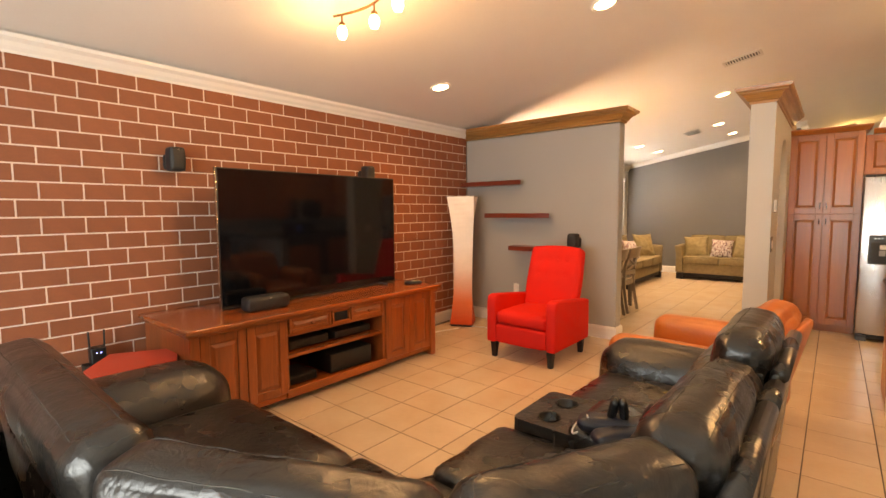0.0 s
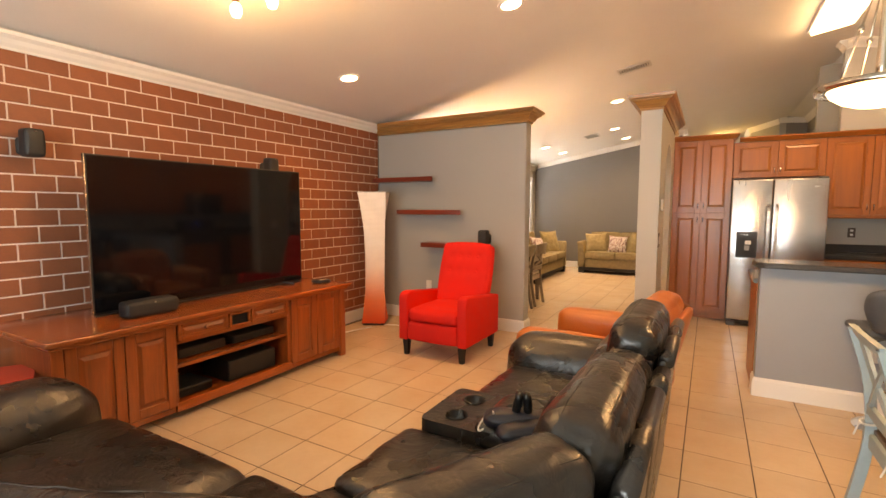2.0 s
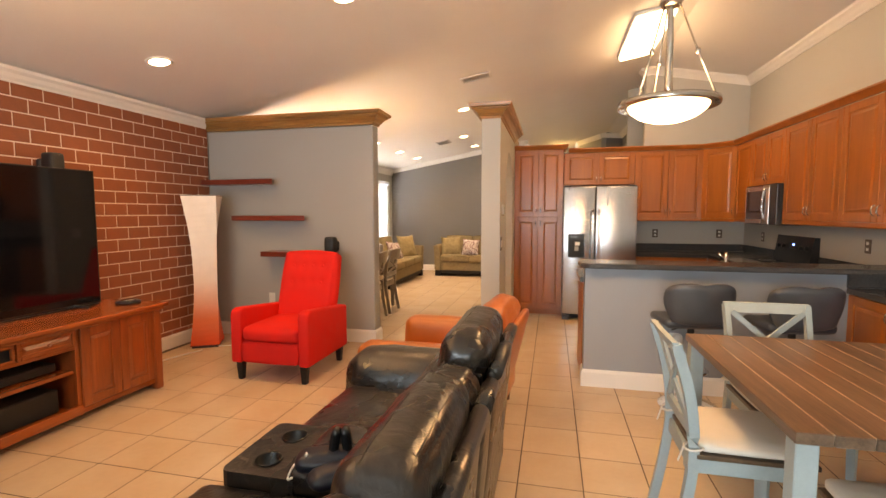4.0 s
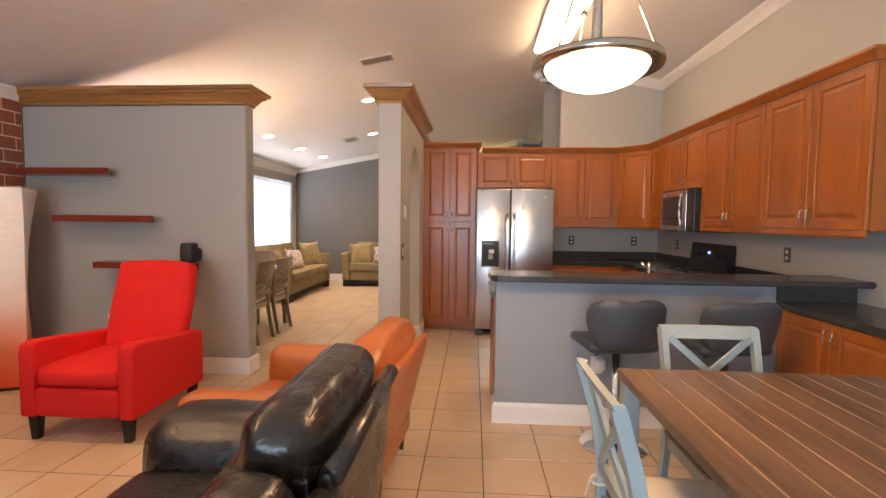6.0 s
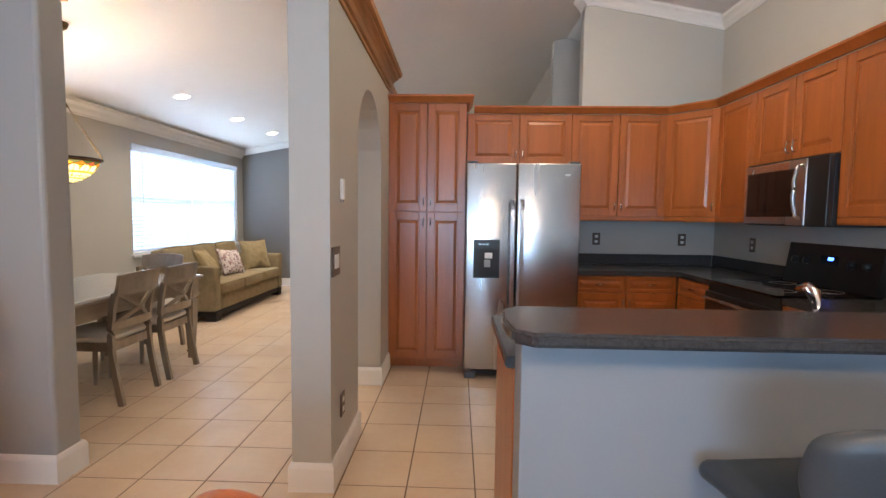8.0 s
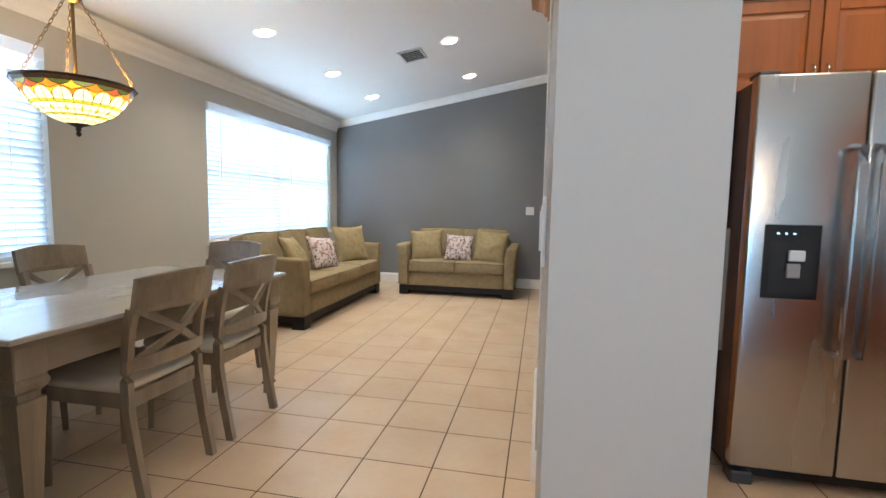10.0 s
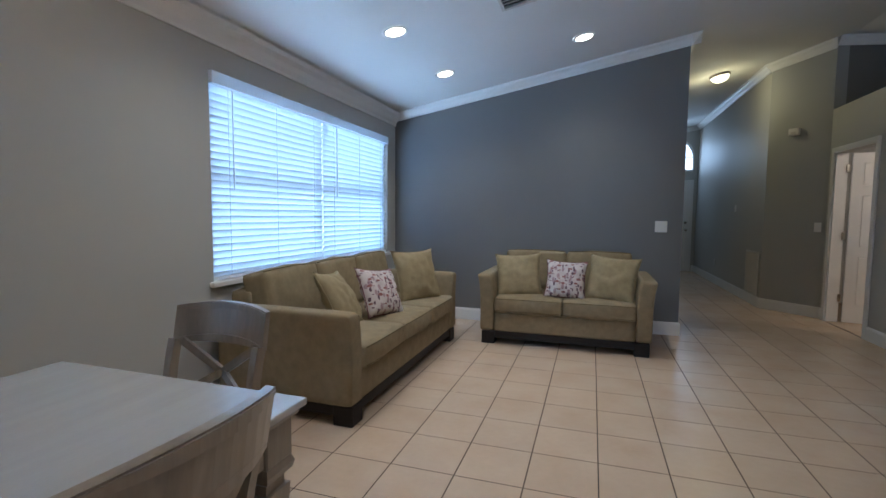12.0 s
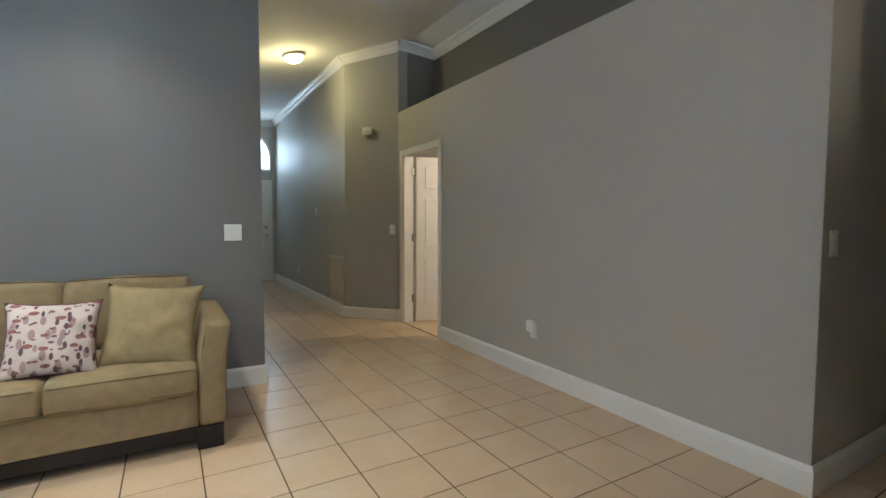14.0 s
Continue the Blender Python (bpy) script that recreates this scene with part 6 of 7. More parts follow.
    part("front_rail", box(-b + 0.042, b - 0.042, -0.222, -0.198, seat_z - 0.075, seat_z - 0.012, 0.003, 1), wood_mat, c)
    part("back_rail", box(-b + 0.042, b - 0.042, 0.19, 0.212, seat_z - 0.075, seat_z - 0.012, 0.003, 1), wood_mat, c)
    if cushion:
        part("seat_board", box(-b + 0.005, b - 0.005, -0.235, 0.195, seat_z - 0.012, seat_z + 0.008, 0.004), M_SEATWOOD, c, "dark brown wooden seat")
        part("cushion", soft(-b + 0.015, b - 0.015, -0.23, 0.18, seat_z + 0.008, seat_z + 0.055, r=0.022, puff=0.012), seat_mat, c, "cream seat cushion", True)
        for s in (-1, 1):
            k = [(s * (b - 0.02) + 0.030 * math.cos(q), 0.205 + 0.036 * math.sin(q), seat_z + 0.03 + 0.004 * math.sin(2 * q)) for q in [math.pi * 2 * i / 12 for i in range(13)]]
            tie = part("cushion_tie", tube(k, 0.005, 6), M_LINEN, c, "knotted cream cushion tie", True)
            part("tie_end", tube([(s * (b - 0.02) + 0.03, 0.23, seat_z + 0.03), (s * (b - 0.02) + 0.04, 0.25, seat_z - 0.05)], 0.004, 6), M_LINEN, tie)
    else:
        part("seat_cushion", soft(-b + 0.005, b - 0.005, -0.235, 0.195, seat_z - 0.015, seat_z + 0.04, r=0.026, puff=0.018), seat_mat, c, "cream upholstered seat", True)
    return c


M_SEATWOOD = wood("dark_seat_wood", (0.10, 0.055, 0.03), 0.4)
PALE = ("breakfast_chair", "pale blue-grey X-back chair with a tied cream cushion")
x_chair(*PALE, pose(1.28, 2.635, 0, 0, 0, 90), M_PALE, M_LINEN, 0.905, 0.43, 0.05, 0.004, True, "breakfast chairs")
x_chair(*PALE, pose(1.69, 3.12, 0, 0, 0, 0), M_PALE, M_LINEN, 0.905, 0.435, 0.052, 0.003, True, "breakfast chairs")
x_chair(*PALE, pose(1.64, 2.05, 0, 0, 0, 180), M_PALE, M_LINEN, 0.905, 0.43, 0.05, 0.004, True, "breakfast chairs")

# ---- dining room ----
def dining_table():
    t = thing("dining_table", "long grey-washed wooden dining table with square tapered legs", "table")
    x0, x1, y0, y1, z = -2.72, -1.77, 5.68, 7.26, 0.76
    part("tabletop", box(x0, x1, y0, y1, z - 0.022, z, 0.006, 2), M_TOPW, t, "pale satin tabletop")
    part("top_moulding", box(x0 + 0.015, x1 - 0.015, y0 + 0.015, y1 - 0.015, z - 0.038, z - 0.023, 0.005), M_WASHY, t)
    for a in ((x0 + 0.04, x0 + 0.062, y0 + 0.13, y1 - 0.13), (x1 - 0.062, x1 - 0.04, y0 + 0.13, y1 - 0.13), (x0 + 0.13, x1 - 0.13, y0 + 0.04, y0 + 0.062), (x0 + 0.13, x1 - 0.13, y1 - 0.062, y1 - 0.04)):
        part("apron", box(*a, z - 0.145, z - 0.039, 0.003, 1), M_WASHY, t)
    for x in (x0 + 0.082, x1 - 0.082):
        for y in (y0 + 0.082, y1 - 0.082):
            L = part("leg", box(x - 0.052, x + 0.052, y - 0.052, y + 0.052, z - 0.150, z - 0.039, 0.004, 1), M_WASH, t)
            m = pose(x, y, 0, 0, 0, 45)
            q = math.sqrt(2)
            part("leg_shaft", lathe([(0.024 * q, 0.0), (0.022 * q, 0.055), (0.030 * q, 0.058), (0.030 * q, 0.075), (0.024 * q, 0.08), (0.047 * q, 0.535)], 4, m), M_WASH, L)
            part("leg_collar", lathe([(0.036 * q, 0.535), (0.036 * q, 0.56), (0.052 * q, 0.575), (0.056 * q, 0.592), (0.050 * q, 0.611)], 4, m), M_WASH, L)


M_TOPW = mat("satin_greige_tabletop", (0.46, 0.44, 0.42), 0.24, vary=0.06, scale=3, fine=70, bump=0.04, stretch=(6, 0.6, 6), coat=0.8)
dining_table()
DIN = ("dining_chair", "grey-washed wooden X-back dining chair with cream upholstered seat")
for x, y, a in ((-1.96, 6.255, -90), (-1.96, 6.78, -90), (-2.80, 6.85, 90), (-2.80, 6.30, 90), (-2.36, 7.30, 0), (-2.25, 5.70, 180)):
    x_chair(*DIN, pose(x, y, 0, 0, 0, a), M_WASH, M_LINEN, 0.90, 0.42, 0.135, 0.050, False, "dining chairs")


def chandelier():
    c = thing("stained_glass_chandelier", "amber stained-glass bowl chandelier hanging on three chains", "chandelier", pose(-2.31, 6.40, 0.012))
    prof = [(0.231, 1.700), (0.208, 1.668), (0.180, 1.622), (0.140, 1.578), (0.085, 1.545), (0.045, 1.530)]
    n = 16
    pt = lambda r, z, k: Vector((r * math.cos(2 * math.pi * k / n), r * math.sin(2 * math.pi * k / n), z))
    size = [0.0]
    for (ra, za), (rb, zb) in zip(prof, prof[1:]):
        size.append(size[-1] + math.hypot(rb - ra, zb - za))

    def on(u, v, proud=0.0):
        """A point of the bowl: u counts sectors round the rim, v runs from the rim (0) to the bottom (1)."""
        q = v * size[-1]
        i = max(k for k in range(len(prof) - 1) if size[k] <= q + 1e-9)
        f = (q - size[i]) / (size[i + 1] - size[i])
        r, z = prof[i][0] + (prof[i + 1][0] - prof[i][0]) * f, prof[i][1] + (prof[i + 1][1] - prof[i][1]) * f
        k = math.floor(u)
        return pt(r + proud, z, k) * (1 - (u - k)) + pt(r + proud, z, k + 1) * (u - k)

    bowl = part("glass_bowl", tube([pt(0.232, 1.701, k) for k in range(n + 1)], 0.007, 6), M_LEAD, c, "dark rim of the glass bowl")
    arch = [(0.5 - 0.5 * math.cos(math.pi * k / 10), 0.42 - 0.22 * math.sin(math.pi * k / 10) ** 0.8) for k in range(11)]
    right, left = arch[5:], [(u + 1, v) for u, v in arch[:6]]
    pieces = [
        ("brown", [(0, 0.0), (0.5, 0), (1, 0.0), (1, 0.075), (0.5, 0.075), (0, 0.075)]),
        ("green", [(0, 0.075), (0.5, 0.075), (1, 0.075), (0.8, 0.135), (0.5, 0.165), (0.2, 0.135)]),
        ("orange", [(0.5, 0.165), (0.8, 0.135), (1, 0.075), (1.2, 0.135), (1.5, 0.165), (1.25, 0.20), (1, 0.235), (0.75, 0.20)]),
        ("amber", [(0.5, 0.165), (0.75, 0.20), (1, 0.235), (1.25, 0.20), (1.5, 0.165)] + left[::-1][:-1] + [(1, 0.42)] + right[::-1][1:]),
        ("cream", arch[:6] + [(0.5, 0.42)]),
        ("cream", arch[5:] + [(0.5, 0.42)]),
        ("yellow", [(0, 0.42), (0.5, 0.42), (0.5, 0.475), (0, 0.475)]),
        ("yellow", [(0.5, 0.42), (1, 0.42), (1, 0.475), (0.5, 0.475)]),
        ("yellow", [(0.37, 0.59), (0.5, 0.54), (0.63, 0.59), (0.5, 0.64)]),
        ("cream", [(0, 0.475), (0.5, 0.475), (0.5, 0.54), (0.37, 0.59), (0, 0.59)]),
        ("cream", [(0.5, 0.475), (1, 0.475), (1, 0.59), (0.63, 0.59), (0.5, 0.54)]),
        ("cream", [(0, 0.59), (0.37, 0.59), (0.5, 0.64), (0.5, 0.70), (0, 0.70)]),
        ("cream", [(0.63, 0.59), (1, 0.59), (1, 0.70), (0.5, 0.70), (0.5, 0.64)]),
        ("yellow", [(0, 0.70), (0.5, 0.70), (1, 0.70), (1, 0.745), (0.5, 0.745), (0, 0.745)]),
        ("cream", [(0, 0.745), (0.5, 0.745), (1, 0.745), (1, 0.86), (0.5, 0.88), (0, 0.86)]),
        ("cream", [(0, 0.86), (0.5, 0.88), (1, 0.86), (1, 0.999), (0.5, 0.999), (0, 0.999)]),
    ]
    turn = {"orange": ("orange", "amber", "orange", "red"), "green": ("green", "green", "pale_green"), "amber": ("amber", "orange", "amber")}
    came = bmesh.new()
    for k in range(n):
        for colour, poly in pieces:
            pick = turn.get(colour, (colour,))
            bm = bmesh.new()
            ring = [on(k + u, v) for u, v in poly]
            vs = [bm.verts.new(q) for q in ring]
            bm.faces.new(vs)
            bmesh.ops.triangulate(bm, faces=bm.faces[:])
            pane = part("glass_pane", bm, M_G[pick[k % len(pick)]], bowl)
            so = pane.modifiers.new("thickness", "SOLIDIFY")
            so.thickness = 0.003
            tube([on(k + u, v, 0.0022) - Vector((0, 0, 0.0022)) for u, v in poly], 0.0018, 4, came)
    part("lead_came", came, M_LEAD, bowl, "dark soldered came between the panes")
    part("finial", lathe([(0.05, 1.533), (0.046, 1.526), (0.022, 1.518), (0.008, 1.510), (0.013, 1.502), (0.006, 1.494), (0.012, 1.486), (0.010, 1.478), (0.003, 1.470)], 20), M_LEAD, c, "dark bronze finial", True)
    top = 2.10
    part("stem", tube([(0, 0, 1.55), (0, 0, top)], 0.007, 8), M_BRASS, c, smooth=True)
    part("hub", lathe([(0.012, top + 0.02), (0.03, top), (0.034, top - 0.02), (0.015, top - 0.035)], 16), M_BRASS, c, smooth=True)
    def chain(a, b):
        a, b = Vector(a), Vector(b)
        d = b - a
        k = max(3, int(d.length / 0.024))
        rot = d.to_track_quat("Z", "Y").to_matrix().to_4x4()
        bm = bmesh.new()
        for i in range(k):
            m = Matrix.Translation(a + d * (i + 0.5) / k) @ rot @ Matrix.Rotation(radians(90 * (i % 2)), 4, "Z")
            tube([m @ Vector((0.006 * math.cos(q), 0, 0.016 * math.sin(q))) for q in [math.pi * 2 * j / 8 for j in range(9)]], 0.0018, 4, bm)
        return bm
    for k in range(3):
        a = radians(30 + 120 * k)
        part("chain", chain((0.235 * math.cos(a), 0.235 * math.sin(a), 1.70), (0.025 * math.cos(a), 0.025 * math.sin(a), top - 0.01)), M_BRASS, c, "brass chain")
    part("chain", chain((0, 0, top + 0.02), (0, 0, (ceil_z(-2.31) - 0.012) - 0.05)), M_BRASS, c, "brass chain")
    part("canopy", lathe([(0.012, -0.06), (0.05, -0.035), (0.06, 0.0)], 20, Matrix.Translation((0, 0, (ceil_z(-2.31) - 0.012) - 0.001))), M_BRASS, c, smooth=True)


M_LEAD = mat("dark_lead_came", (0.03, 0.025, 0.02), 0.45, 0.6, vary=0.1)
M_BRASS = mat("antique_brass", (0.17, 0.11, 0.045), 0.5, 1.0, vary=0.1)
M_G = {n: mat("stained_glass_" + n, c, 0.25, vary=0.2, scale=25, fine=60, bump=0.1, emit=c, power=p) for n, c, p in (
    ("brown", (0.10, 0.045, 0.02), 0.25), ("green", (0.17, 0.20, 0.04), 0.45), ("pale_green", (0.38, 0.40, 0.12), 0.6), ("orange", (0.85, 0.28, 0.02), 0.85), ("amber", (0.95, 0.50, 0.03), 1.1), ("red", (0.75, 0.16, 0.05), 0.6), ("cream", (1.0, 0.82, 0.33), 1.45), ("yellow", (0.82, 0.68, 0.03), 0.8))}
chandelier()


def sofa(name, label, m, W, D, n):
    s = thing(name, label, "sofa", m, "living room sofas")
    h = W / 2
    f = -D / 2
    aw = 0.14
    part("plinth", box(-h + 0.03, h - 0.03, f + 0.035, D / 2 - 0.04, 0.055, 0.125, 0.004, 1), M_LEG, s, "dark espresso plinth")
    for x in (-h + 0.085, h - 0.085):
        for y in (f + 0.085, D / 2 - 0.085):
            part("leg", box(x - 0.065, x + 0.065, y - 0.065, y + 0.065, 0, 0.124, 0.004, 1), M_LEG, s, "dark espresso block leg")
    part("frame", soft(-h + aw, h - aw, f + 0.03, D / 2 - 0.03, 0.125, 0.315, r=0.012, puff=0.0), M_OLIVE, s, smooth=True)
    for sx in (-1, 1):
        def flare(u, sx=sx):
            return (1, 1, sx * 0.035 * max(0, u.z) ** 2, 0)
        a, b = (h - aw, h) if sx > 0 else (-h, -h + aw)
        arm = part("arm", soft(a, b, f + 0.015, D / 2 - 0.02, 0.125, 0.68, r=0.026, puff=0.005, taper=flare, n=16, wrinkle=0.0022, seed=sx), M_OLIVE, s, smooth=True)
        out = lambda x, z: x + sx * 0.035 * max(0, (z - 0.4) / 0.28) ** 2
        for x in (a + 0.012, b - 0.012):
            pts = [(out(x, z), f + 0.017, z) for z in [0.14 + 0.52 * k / 8 for k in range(9)]]
            part("piping", tube(pts, 0.0035, 6), M_OLIVE, arm, smooth=True)
    part("back_frame", soft(-h + aw - 0.02, h - aw + 0.02, D / 2 - 0.20, D / 2 - 0.02, 0.14, 0.755, r=0.035, puff=0.008, wrinkle=0.003), M_OLIVE, s, smooth=True)
    w = (W - 2 * aw) / n

    def sag(bm, seed, amount):
        """Slack cloth over stuffing: long soft folds and small dimples."""
        for v in bm.verts:
            q = Vector((v.co.x * 7 + seed * 3, v.co.y * 7, v.co.z * 5))
            g = Vector((v.co.x * 19 + seed, v.co.y * 19, v.co.z * 13))
            v.co += v.normal * (noise.noise(q) * amount + noise.noise(g) * 0.4 * amount)
        return bm

    for k in range(n):
        x = -h + aw + k * w
        bm = soft(x + 0.003, x + w - 0.003, f - 0.004, D / 2 - 0.24, 0.312, 0.468, r=0.03, puff=0.022, n=20)
        bm.normal_update()
        seat = part("seat_cushion", sag(bm, k + W, 0.005), M_OLIVE, s, smooth=True)
        for z in (0.334, 0.449):
            pts = [(x + 0.022 + (w - 0.044) * q / 8, f - 0.003 - 0.009 * math.sin(math.pi * q / 8), z + 0.004 * math.sin(math.pi * q / 8)) for q in range(9)]
            part("piping", tube(pts, 0.0042, 6), M_WELT, seat, smooth=True)
        tilt = Matrix.Translation((0, D / 2 - 0.20, 0.455)) @ Matrix.Rotation(radians(-13), 4, "X")
        bm = soft(x + 0.006, x + w - 0.006, -0.17, 0.02, 0.0, 0.405, r=0.032, puff=0.018, n=20)
        bm.normal_update()
        bc = part("back_cushion", moved(sag(bm, k + 5 + W, 0.010), tilt), M_OLIVE2, s, smooth=True)
        for y in (-0.158, 0.008):
            pts = [tilt @ Vector((x + 0.02 + (w - 0.04) * q / 8, y, 0.398 + 0.010 * math.sin(math.pi * q / 8))) for q in range(9)]
            part("piping", tube(pts, 0.004, 6), M_WELT, bc, smooth=True)
    return s


M_WELT = mat("dark_olive_welt", (0.15, 0.115, 0.06), 0.9, vary=0.1, spec=0.1)
SO = ("sofa", "three-seat olive khaki fabric sofa below the window")
sofa(*SO, pose(-2.83, 9.61, 0, 0, 0, 90), 2.15, 1.0, 3)
sofa("loveseat", "two-seat olive khaki fabric loveseat against the dark grey wall", pose(-1.29, 11.07, 0), 1.57, 0.94, 2)


def pillow(name, label, m, size, material, group):
    """A square cushion: full in the middle, thin at the welted edge, with drawn-out corners."""
    N, bm, rows = 22, bmesh.new(), []
    seed = size * 9 + m.translation.x * 5 + m.translation.y
    edge = lambda u, w: Vector((u * (0.93 + 0.07 * w * w) * (1 + 0.05 * (u * w) ** 4), 0, w * (0.93 + 0.07 * u * u) * (1 + 0.05 * (u * w) ** 4))) * (size / 2)
    for side in (-1, 1):
        grid = []
        for a in range(N + 1):
            line = []
            for b in range(N + 1):
                u, w = 2 * a / N - 1, 2 * b / N - 1
                p = edge(u, w)
                full = ((1 - u * u) * (1 - w * w)) ** 0.45
                fold = noise.noise(Vector((u * 3 + seed, w * 3, side))) * 0.016 + noise.noise(Vector((u * 8 + seed, w * 8, side))) * 0.006
                p.y = side * (0.002 + 0.078 * full) + fold * min(1, 3 * full)
                p.z -= 0.012 * full
                line.append(bm.verts.new(p))
            grid.append(line)
        for a in range(N):
            for b in range(N):
                bm.faces.new((grid[a][b], grid[a + 1][b], grid[a + 1][b + 1], grid[a][b + 1]))
    bmesh.ops.remove_doubles(bm, verts=bm.verts[:], dist=0.0045)
    bmesh.ops.recalc_face_normals(bm, faces=bm.faces[:])
    p = thing(name, label, "pillow", m, group)
    part("cover", bm, material, p, smooth=True)
    q = [-1 + 2 * k / 10 for k in range(10)]
    loop = [edge(u, -1) for u in q] + [edge(1, w) for w in q] + [edge(-u, 1) for u in q] + [edge(-1, -w) for w in q]
    part("piping", tube(loop + loop[:1], 0.0045, 6), M_PIPE if material == M_FLORAL else material, p, smooth=True)


def floral():
    """Cream cloth with scattered plum and rust leaves."""
    m = mat("floral_print_cloth", (0.56, 0.49, 0.46), 0.92, vary=0.06, scale=9, fine=300, bump=0.25, spec=0.2)
    nt = m.node_tree
    b = nt.nodes["Principled BSDF"]
    co = nt.nodes.new("ShaderNodeTexCoord")
    old = b.inputs["Base Color"].links[0].from_socket
    for scale, stretch, lim, colour in ((22, (1.0, 0.3, 0.5), 0.17, (0.36, 0.25, 0.26, 1)), (25, (0.5, 0.3, 1.0), 0.17, (0.27, 0.12, 0.11, 1)), (31, (1.0, 0.3, 0.5), 0.17, (0.13, 0.08, 0.10, 1)), (34, (0.55, 0.3, 1.0), 0.13, (0.20, 0.12, 0.14, 1))):
        mp, vo, lt, mx = nt.nodes.new("ShaderNodeMapping"), nt.nodes.new("ShaderNodeTexVoronoi"), nt.nodes.new("ShaderNodeMath"), nt.nodes.new("ShaderNodeMix")
        mp.inputs["Scale"].default_value = stretch
        mp.inputs["Rotation"].default_value = (0, scale * 0.3, 0)
        mp.inputs["Location"].default_value = (scale, 0, scale * 2)
        nt.links.new(co.outputs["Object"], mp.inputs[0]), nt.links.new(mp.outputs[0], vo.inputs["Vector"])
        vo.inputs["Scale"].default_value = scale
        lt.operation = "LESS_THAN"
        lt.inputs[1].default_value = lim * 1.7
        nt.links.new(vo.outputs["Distance"], lt.inputs[0])
        mx.data_type = "RGBA"
        nt.links.new(lt.outputs[0], mx.inputs["Factor"])
        nt.links.new(old, mx.inputs["A"])
        mx.inputs["B"].default_value = colour
        old = mx.outputs["Result"]
    nt.links.new(old, b.inputs["Base Color"])
    return m


M_FLORAL = floral()
M_PIPE = mat("plum_piping", (0.16, 0.06, 0.07), 0.8, vary=0.1)
OLV, FLO = "plump olive throw pillow leaning on the sofa back", "cream throw pillow printed with plum leaves"
lean = lambda x, y, z, rz, rx=-20, ry=0: pose(x, y, z, 0, 0, rz) @ pose(0, 0, 0, rx, ry, 0)
pillow("throw_pillow", OLV, lean(-1.735, 10.86, 0.655, 10, -22, -3), 0.44, M_OLIVE3, "throw pillows")
pillow("throw_pillow", FLO, lean(-1.275, 10.83, 0.638, 0, -24, 2), 0.375, M_FLORAL, "throw pillows")
pillow("throw_pillow", OLV, lean(-0.85, 10.85, 0.655, -10, -22, 4), 0.45, M_OLIVE3, "throw pillows")
pillow("throw_pillow", OLV, lean(-2.60, 10.25, 0.685, 62, -18), 0.48, M_OLIVE3, "throw pillows")
pillow("throw_pillow", FLO, lean(-2.62, 9.50, 0.645, 72, -28, 6), 0.39, M_FLORAL, "throw pillows")
pillow("throw_pillow", OLV, lean(-2.72, 9.06, 0.655, 100, -30, 5), 0.43, M_OLIVE3, "throw pillows")


# ---- floor tiles and bricks ----
TX, TY, GX, GY = 0.3335, 0.3400, -0.98, 8.957
G = 0.003


def tile_verts(sx, sy, x=0.0, y=0.0, e=0.0011, top=0.0):
    """A tile with a chamfered upper edge: verts and faces."""
    v = []
    for q, z in ((0.0, top - 0.006), (0.0, top - e), (e, top)):
        v += [(x + a * (sx / 2 - q), y + b * (sy / 2 - q), z) for a, b in ((-1, -1), (1, -1), (1, 1), (-1, 1))]
    f = [(8, 9, 10, 11)]
    for r in (0, 4):
        f += [(r + i, r + (i + 1) % 4, r + 4 + (i + 1) % 4, r + 4 + i) for i in range(4)]
    return v, f


tile_mesh = bpy.data.meshes.new("tile")
tv, tf = tile_verts(TX - 2 * G, TY - 2 * G)
tile_mesh.from_pydata(tv, [], tf)
tile_mesh.materials.append(M_TILE)
rest_v, rest_f, made = [], [], 0
for i in range(-9, 14):
    for j in range(-35, 29):
        x, y = GX + (i + 0.5) * TX, GY + (j + 0.5) * TY
        if not (-3.45 < x < 3.2 and -2.5 < y < 18.2):
            continue
        if y > 11.6 and not (-0.4 < x < 1.75):
            continue
        if made < 300 and -1.9 < x < 1.2 and 3.1 < y < 12.2 and not (x < -1.1 and y < 5.2) and not (x > -0.1 and 7.2 < y < 8.4):
            t = new("tile", tile_mesh)
            t.parent, t.location = floor, (x, y, 0)
            made += 1
        else:
            v, f = tile_verts(TX - 2 * G, TY - 2 * G, x, y)
            o = len(rest_v)
            rest_v += v
            rest_f += [tuple(k + o for k in q) for q in f]
rest = bpy.data.meshes.new("tiles")
rest.from_pydata(rest_v, [], rest_f)
rest.materials.append(M_TILE)
rest_ob = new("tiles", rest)
rest_ob.parent = floor
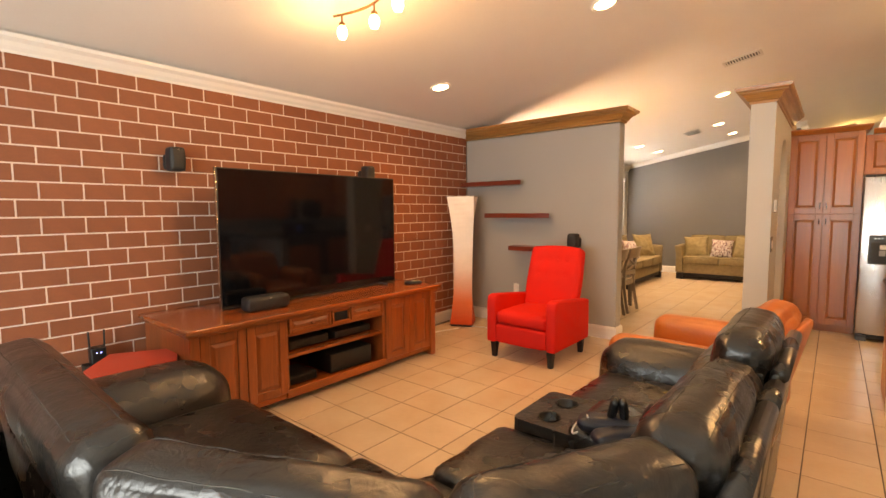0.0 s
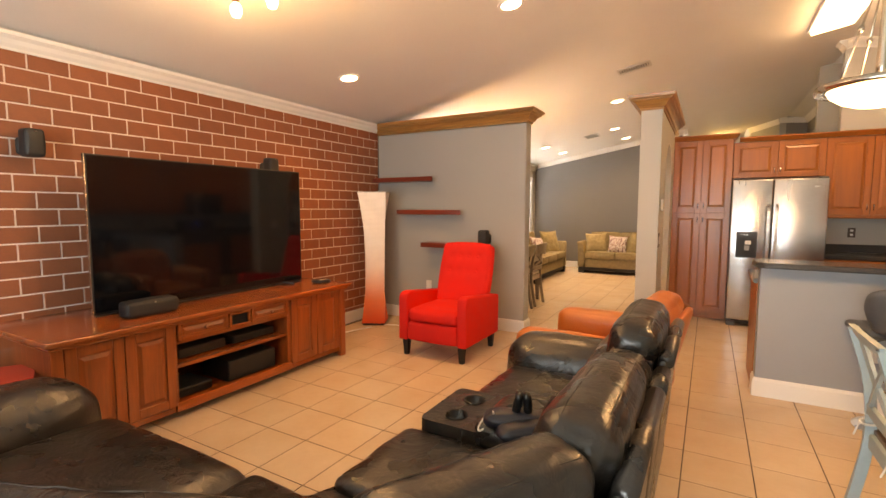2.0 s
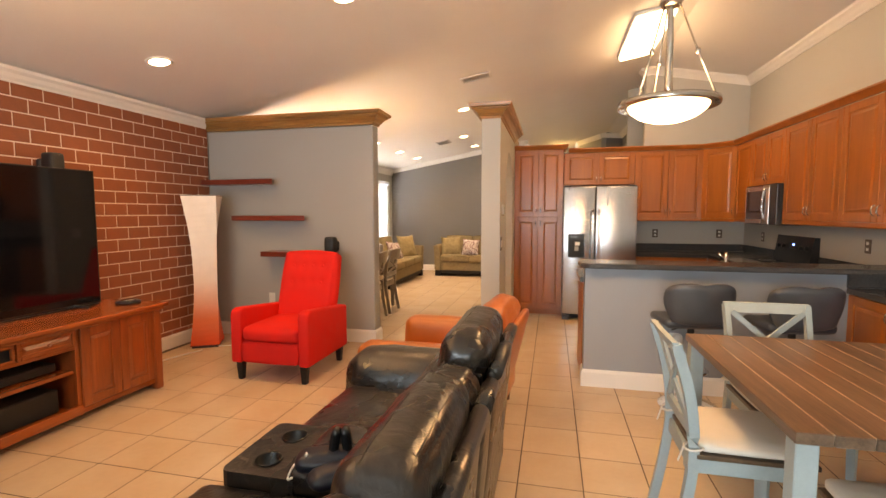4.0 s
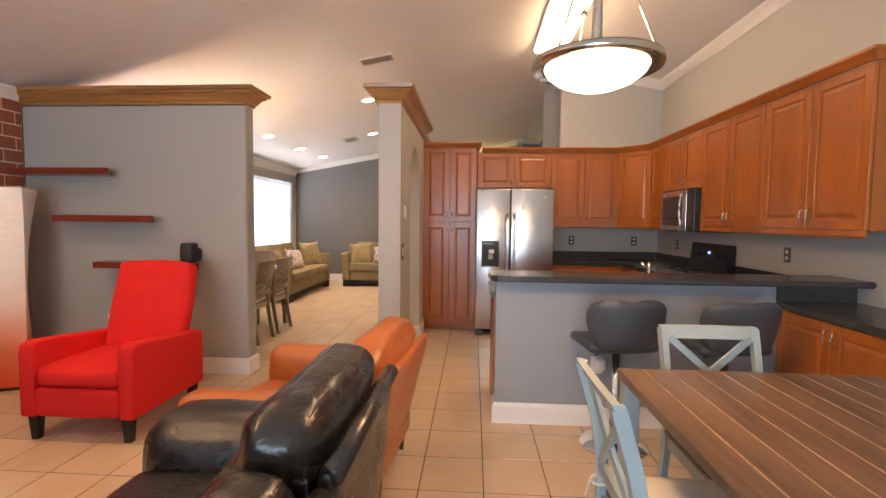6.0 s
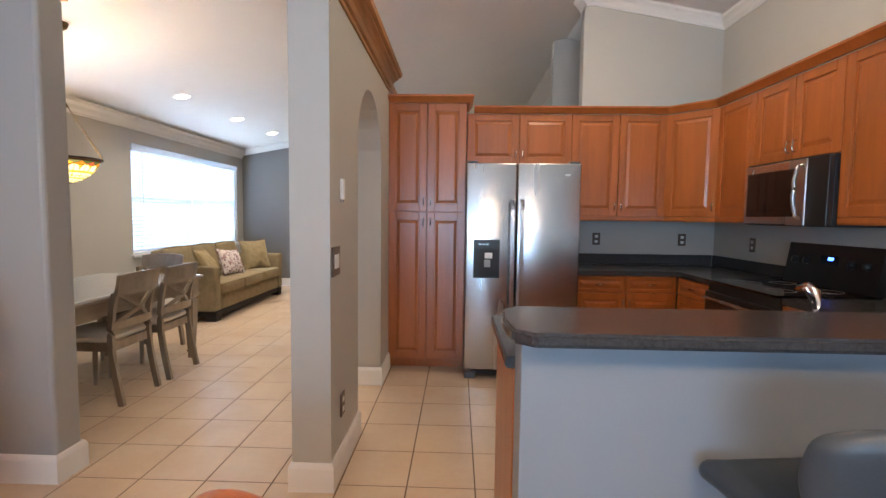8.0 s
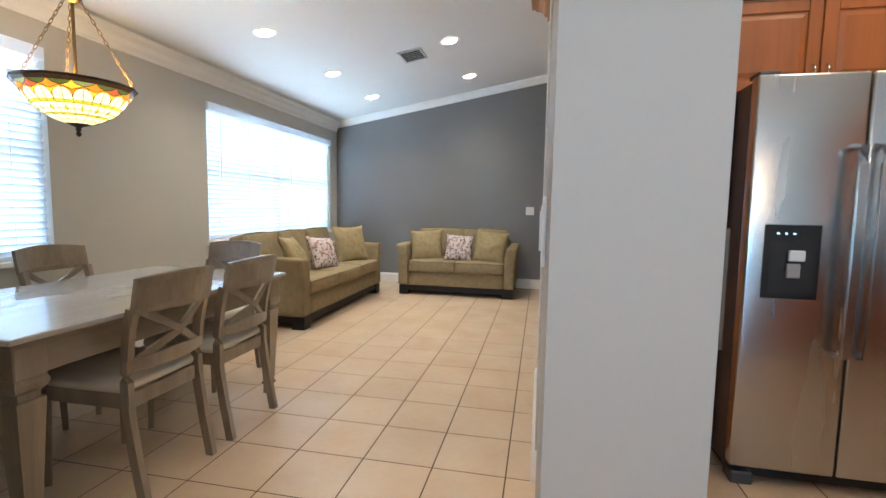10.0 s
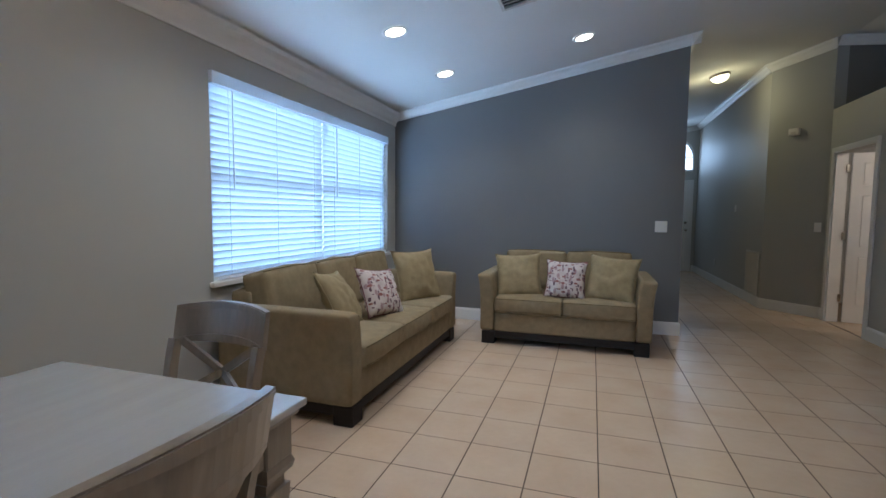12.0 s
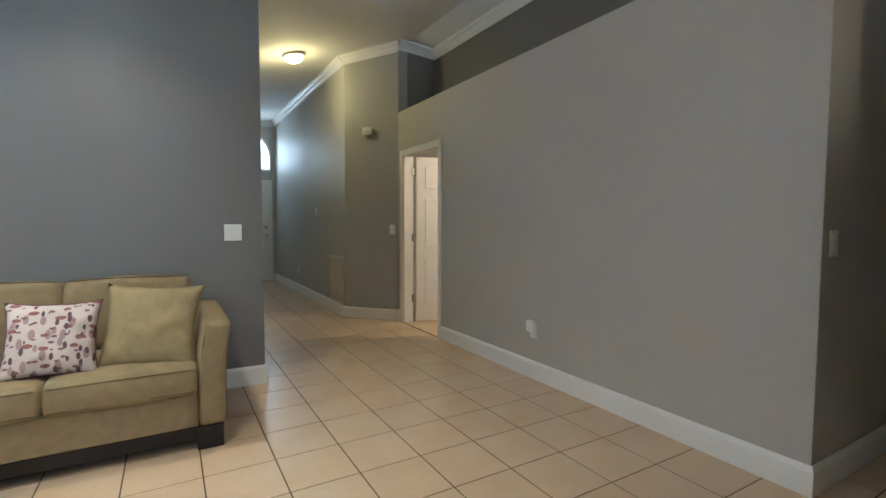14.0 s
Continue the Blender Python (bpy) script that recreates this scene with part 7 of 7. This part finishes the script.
tagged(rest_ob, kind="stuff")

BY, BZ, BJ = 0.2295, 0.1105, 0.0105
wall_brick = thing("wall_brick", "red brick feature wall with pale mortar joints", "wall", Matrix.Translation((X0 + 0.012, 0, 0)), kind="structure")


def brick_verts(sy, sz, y=0.0, z=0.0, d=0.005, e=0.0025):
    v = []
    for q, x in ((0.0, 0.0), (0.0, d - e), (e, d)):
        v += [(x, y + a * (sy / 2 - q), z + b * (sz / 2 - q)) for a, b in ((-1, -1), (1, -1), (1, 1), (-1, 1))]
    f = [(8, 9, 10, 11)]
    for r in (0, 4):
        f += [(r + i, r + (i + 1) % 4, r + 4 + (i + 1) % 4, r + 4 + i) for i in range(4)]
    return v, f


shared = {}
rest_v, rest_f, made = [], [], 0
for r in range(23):
    ztop = 2.392 + 0.1105 - r * BZ
    z0, z1 = max(0.0, ztop - BZ) + BJ / 2, min(ztop, 2.40) - BJ / 2
    if z1 - z0 < 0.015:
        continue
    off = 0.854 + (0.0 if r % 2 else BY / 2)
    for k in range(-12, 20):
        y0, y1 = off + k * BY + BJ / 2, off + (k + 1) * BY - BJ / 2
        y0, y1 = max(y0, -1.4), min(y1, 5.155)
        if y1 - y0 < 0.015:
            continue
        key = (round(y1 - y0, 3), round(z1 - z0, 3))
        if made < 300 and 0.6 < y0 < 5.2 and z0 > 0.72:
            if key not in shared:
                me = bpy.data.meshes.new("brick")
                v, f = brick_verts(*key)
                me.from_pydata(v, [], f)
                me.materials.append(M_BRICK)
                shared[key] = me
            b = new("brick", shared[key])
            b.parent, b.location = wall_brick, (0, (y0 + y1) / 2, (z0 + z1) / 2)
            made += 1
        else:
            v, f = brick_verts(*key, (y0 + y1) / 2, (z0 + z1) / 2)
            o = len(rest_v)
            rest_v += v
            rest_f += [tuple(q + o for q in c) for c in f]
rest = bpy.data.meshes.new("bricks")
rest.from_pydata(rest_v, [], rest_f)
rest.materials.append(M_BRICK)
rest_ob = new("bricks", rest)
rest_ob.parent = wall_brick
tagged(rest_ob, kind="stuff")
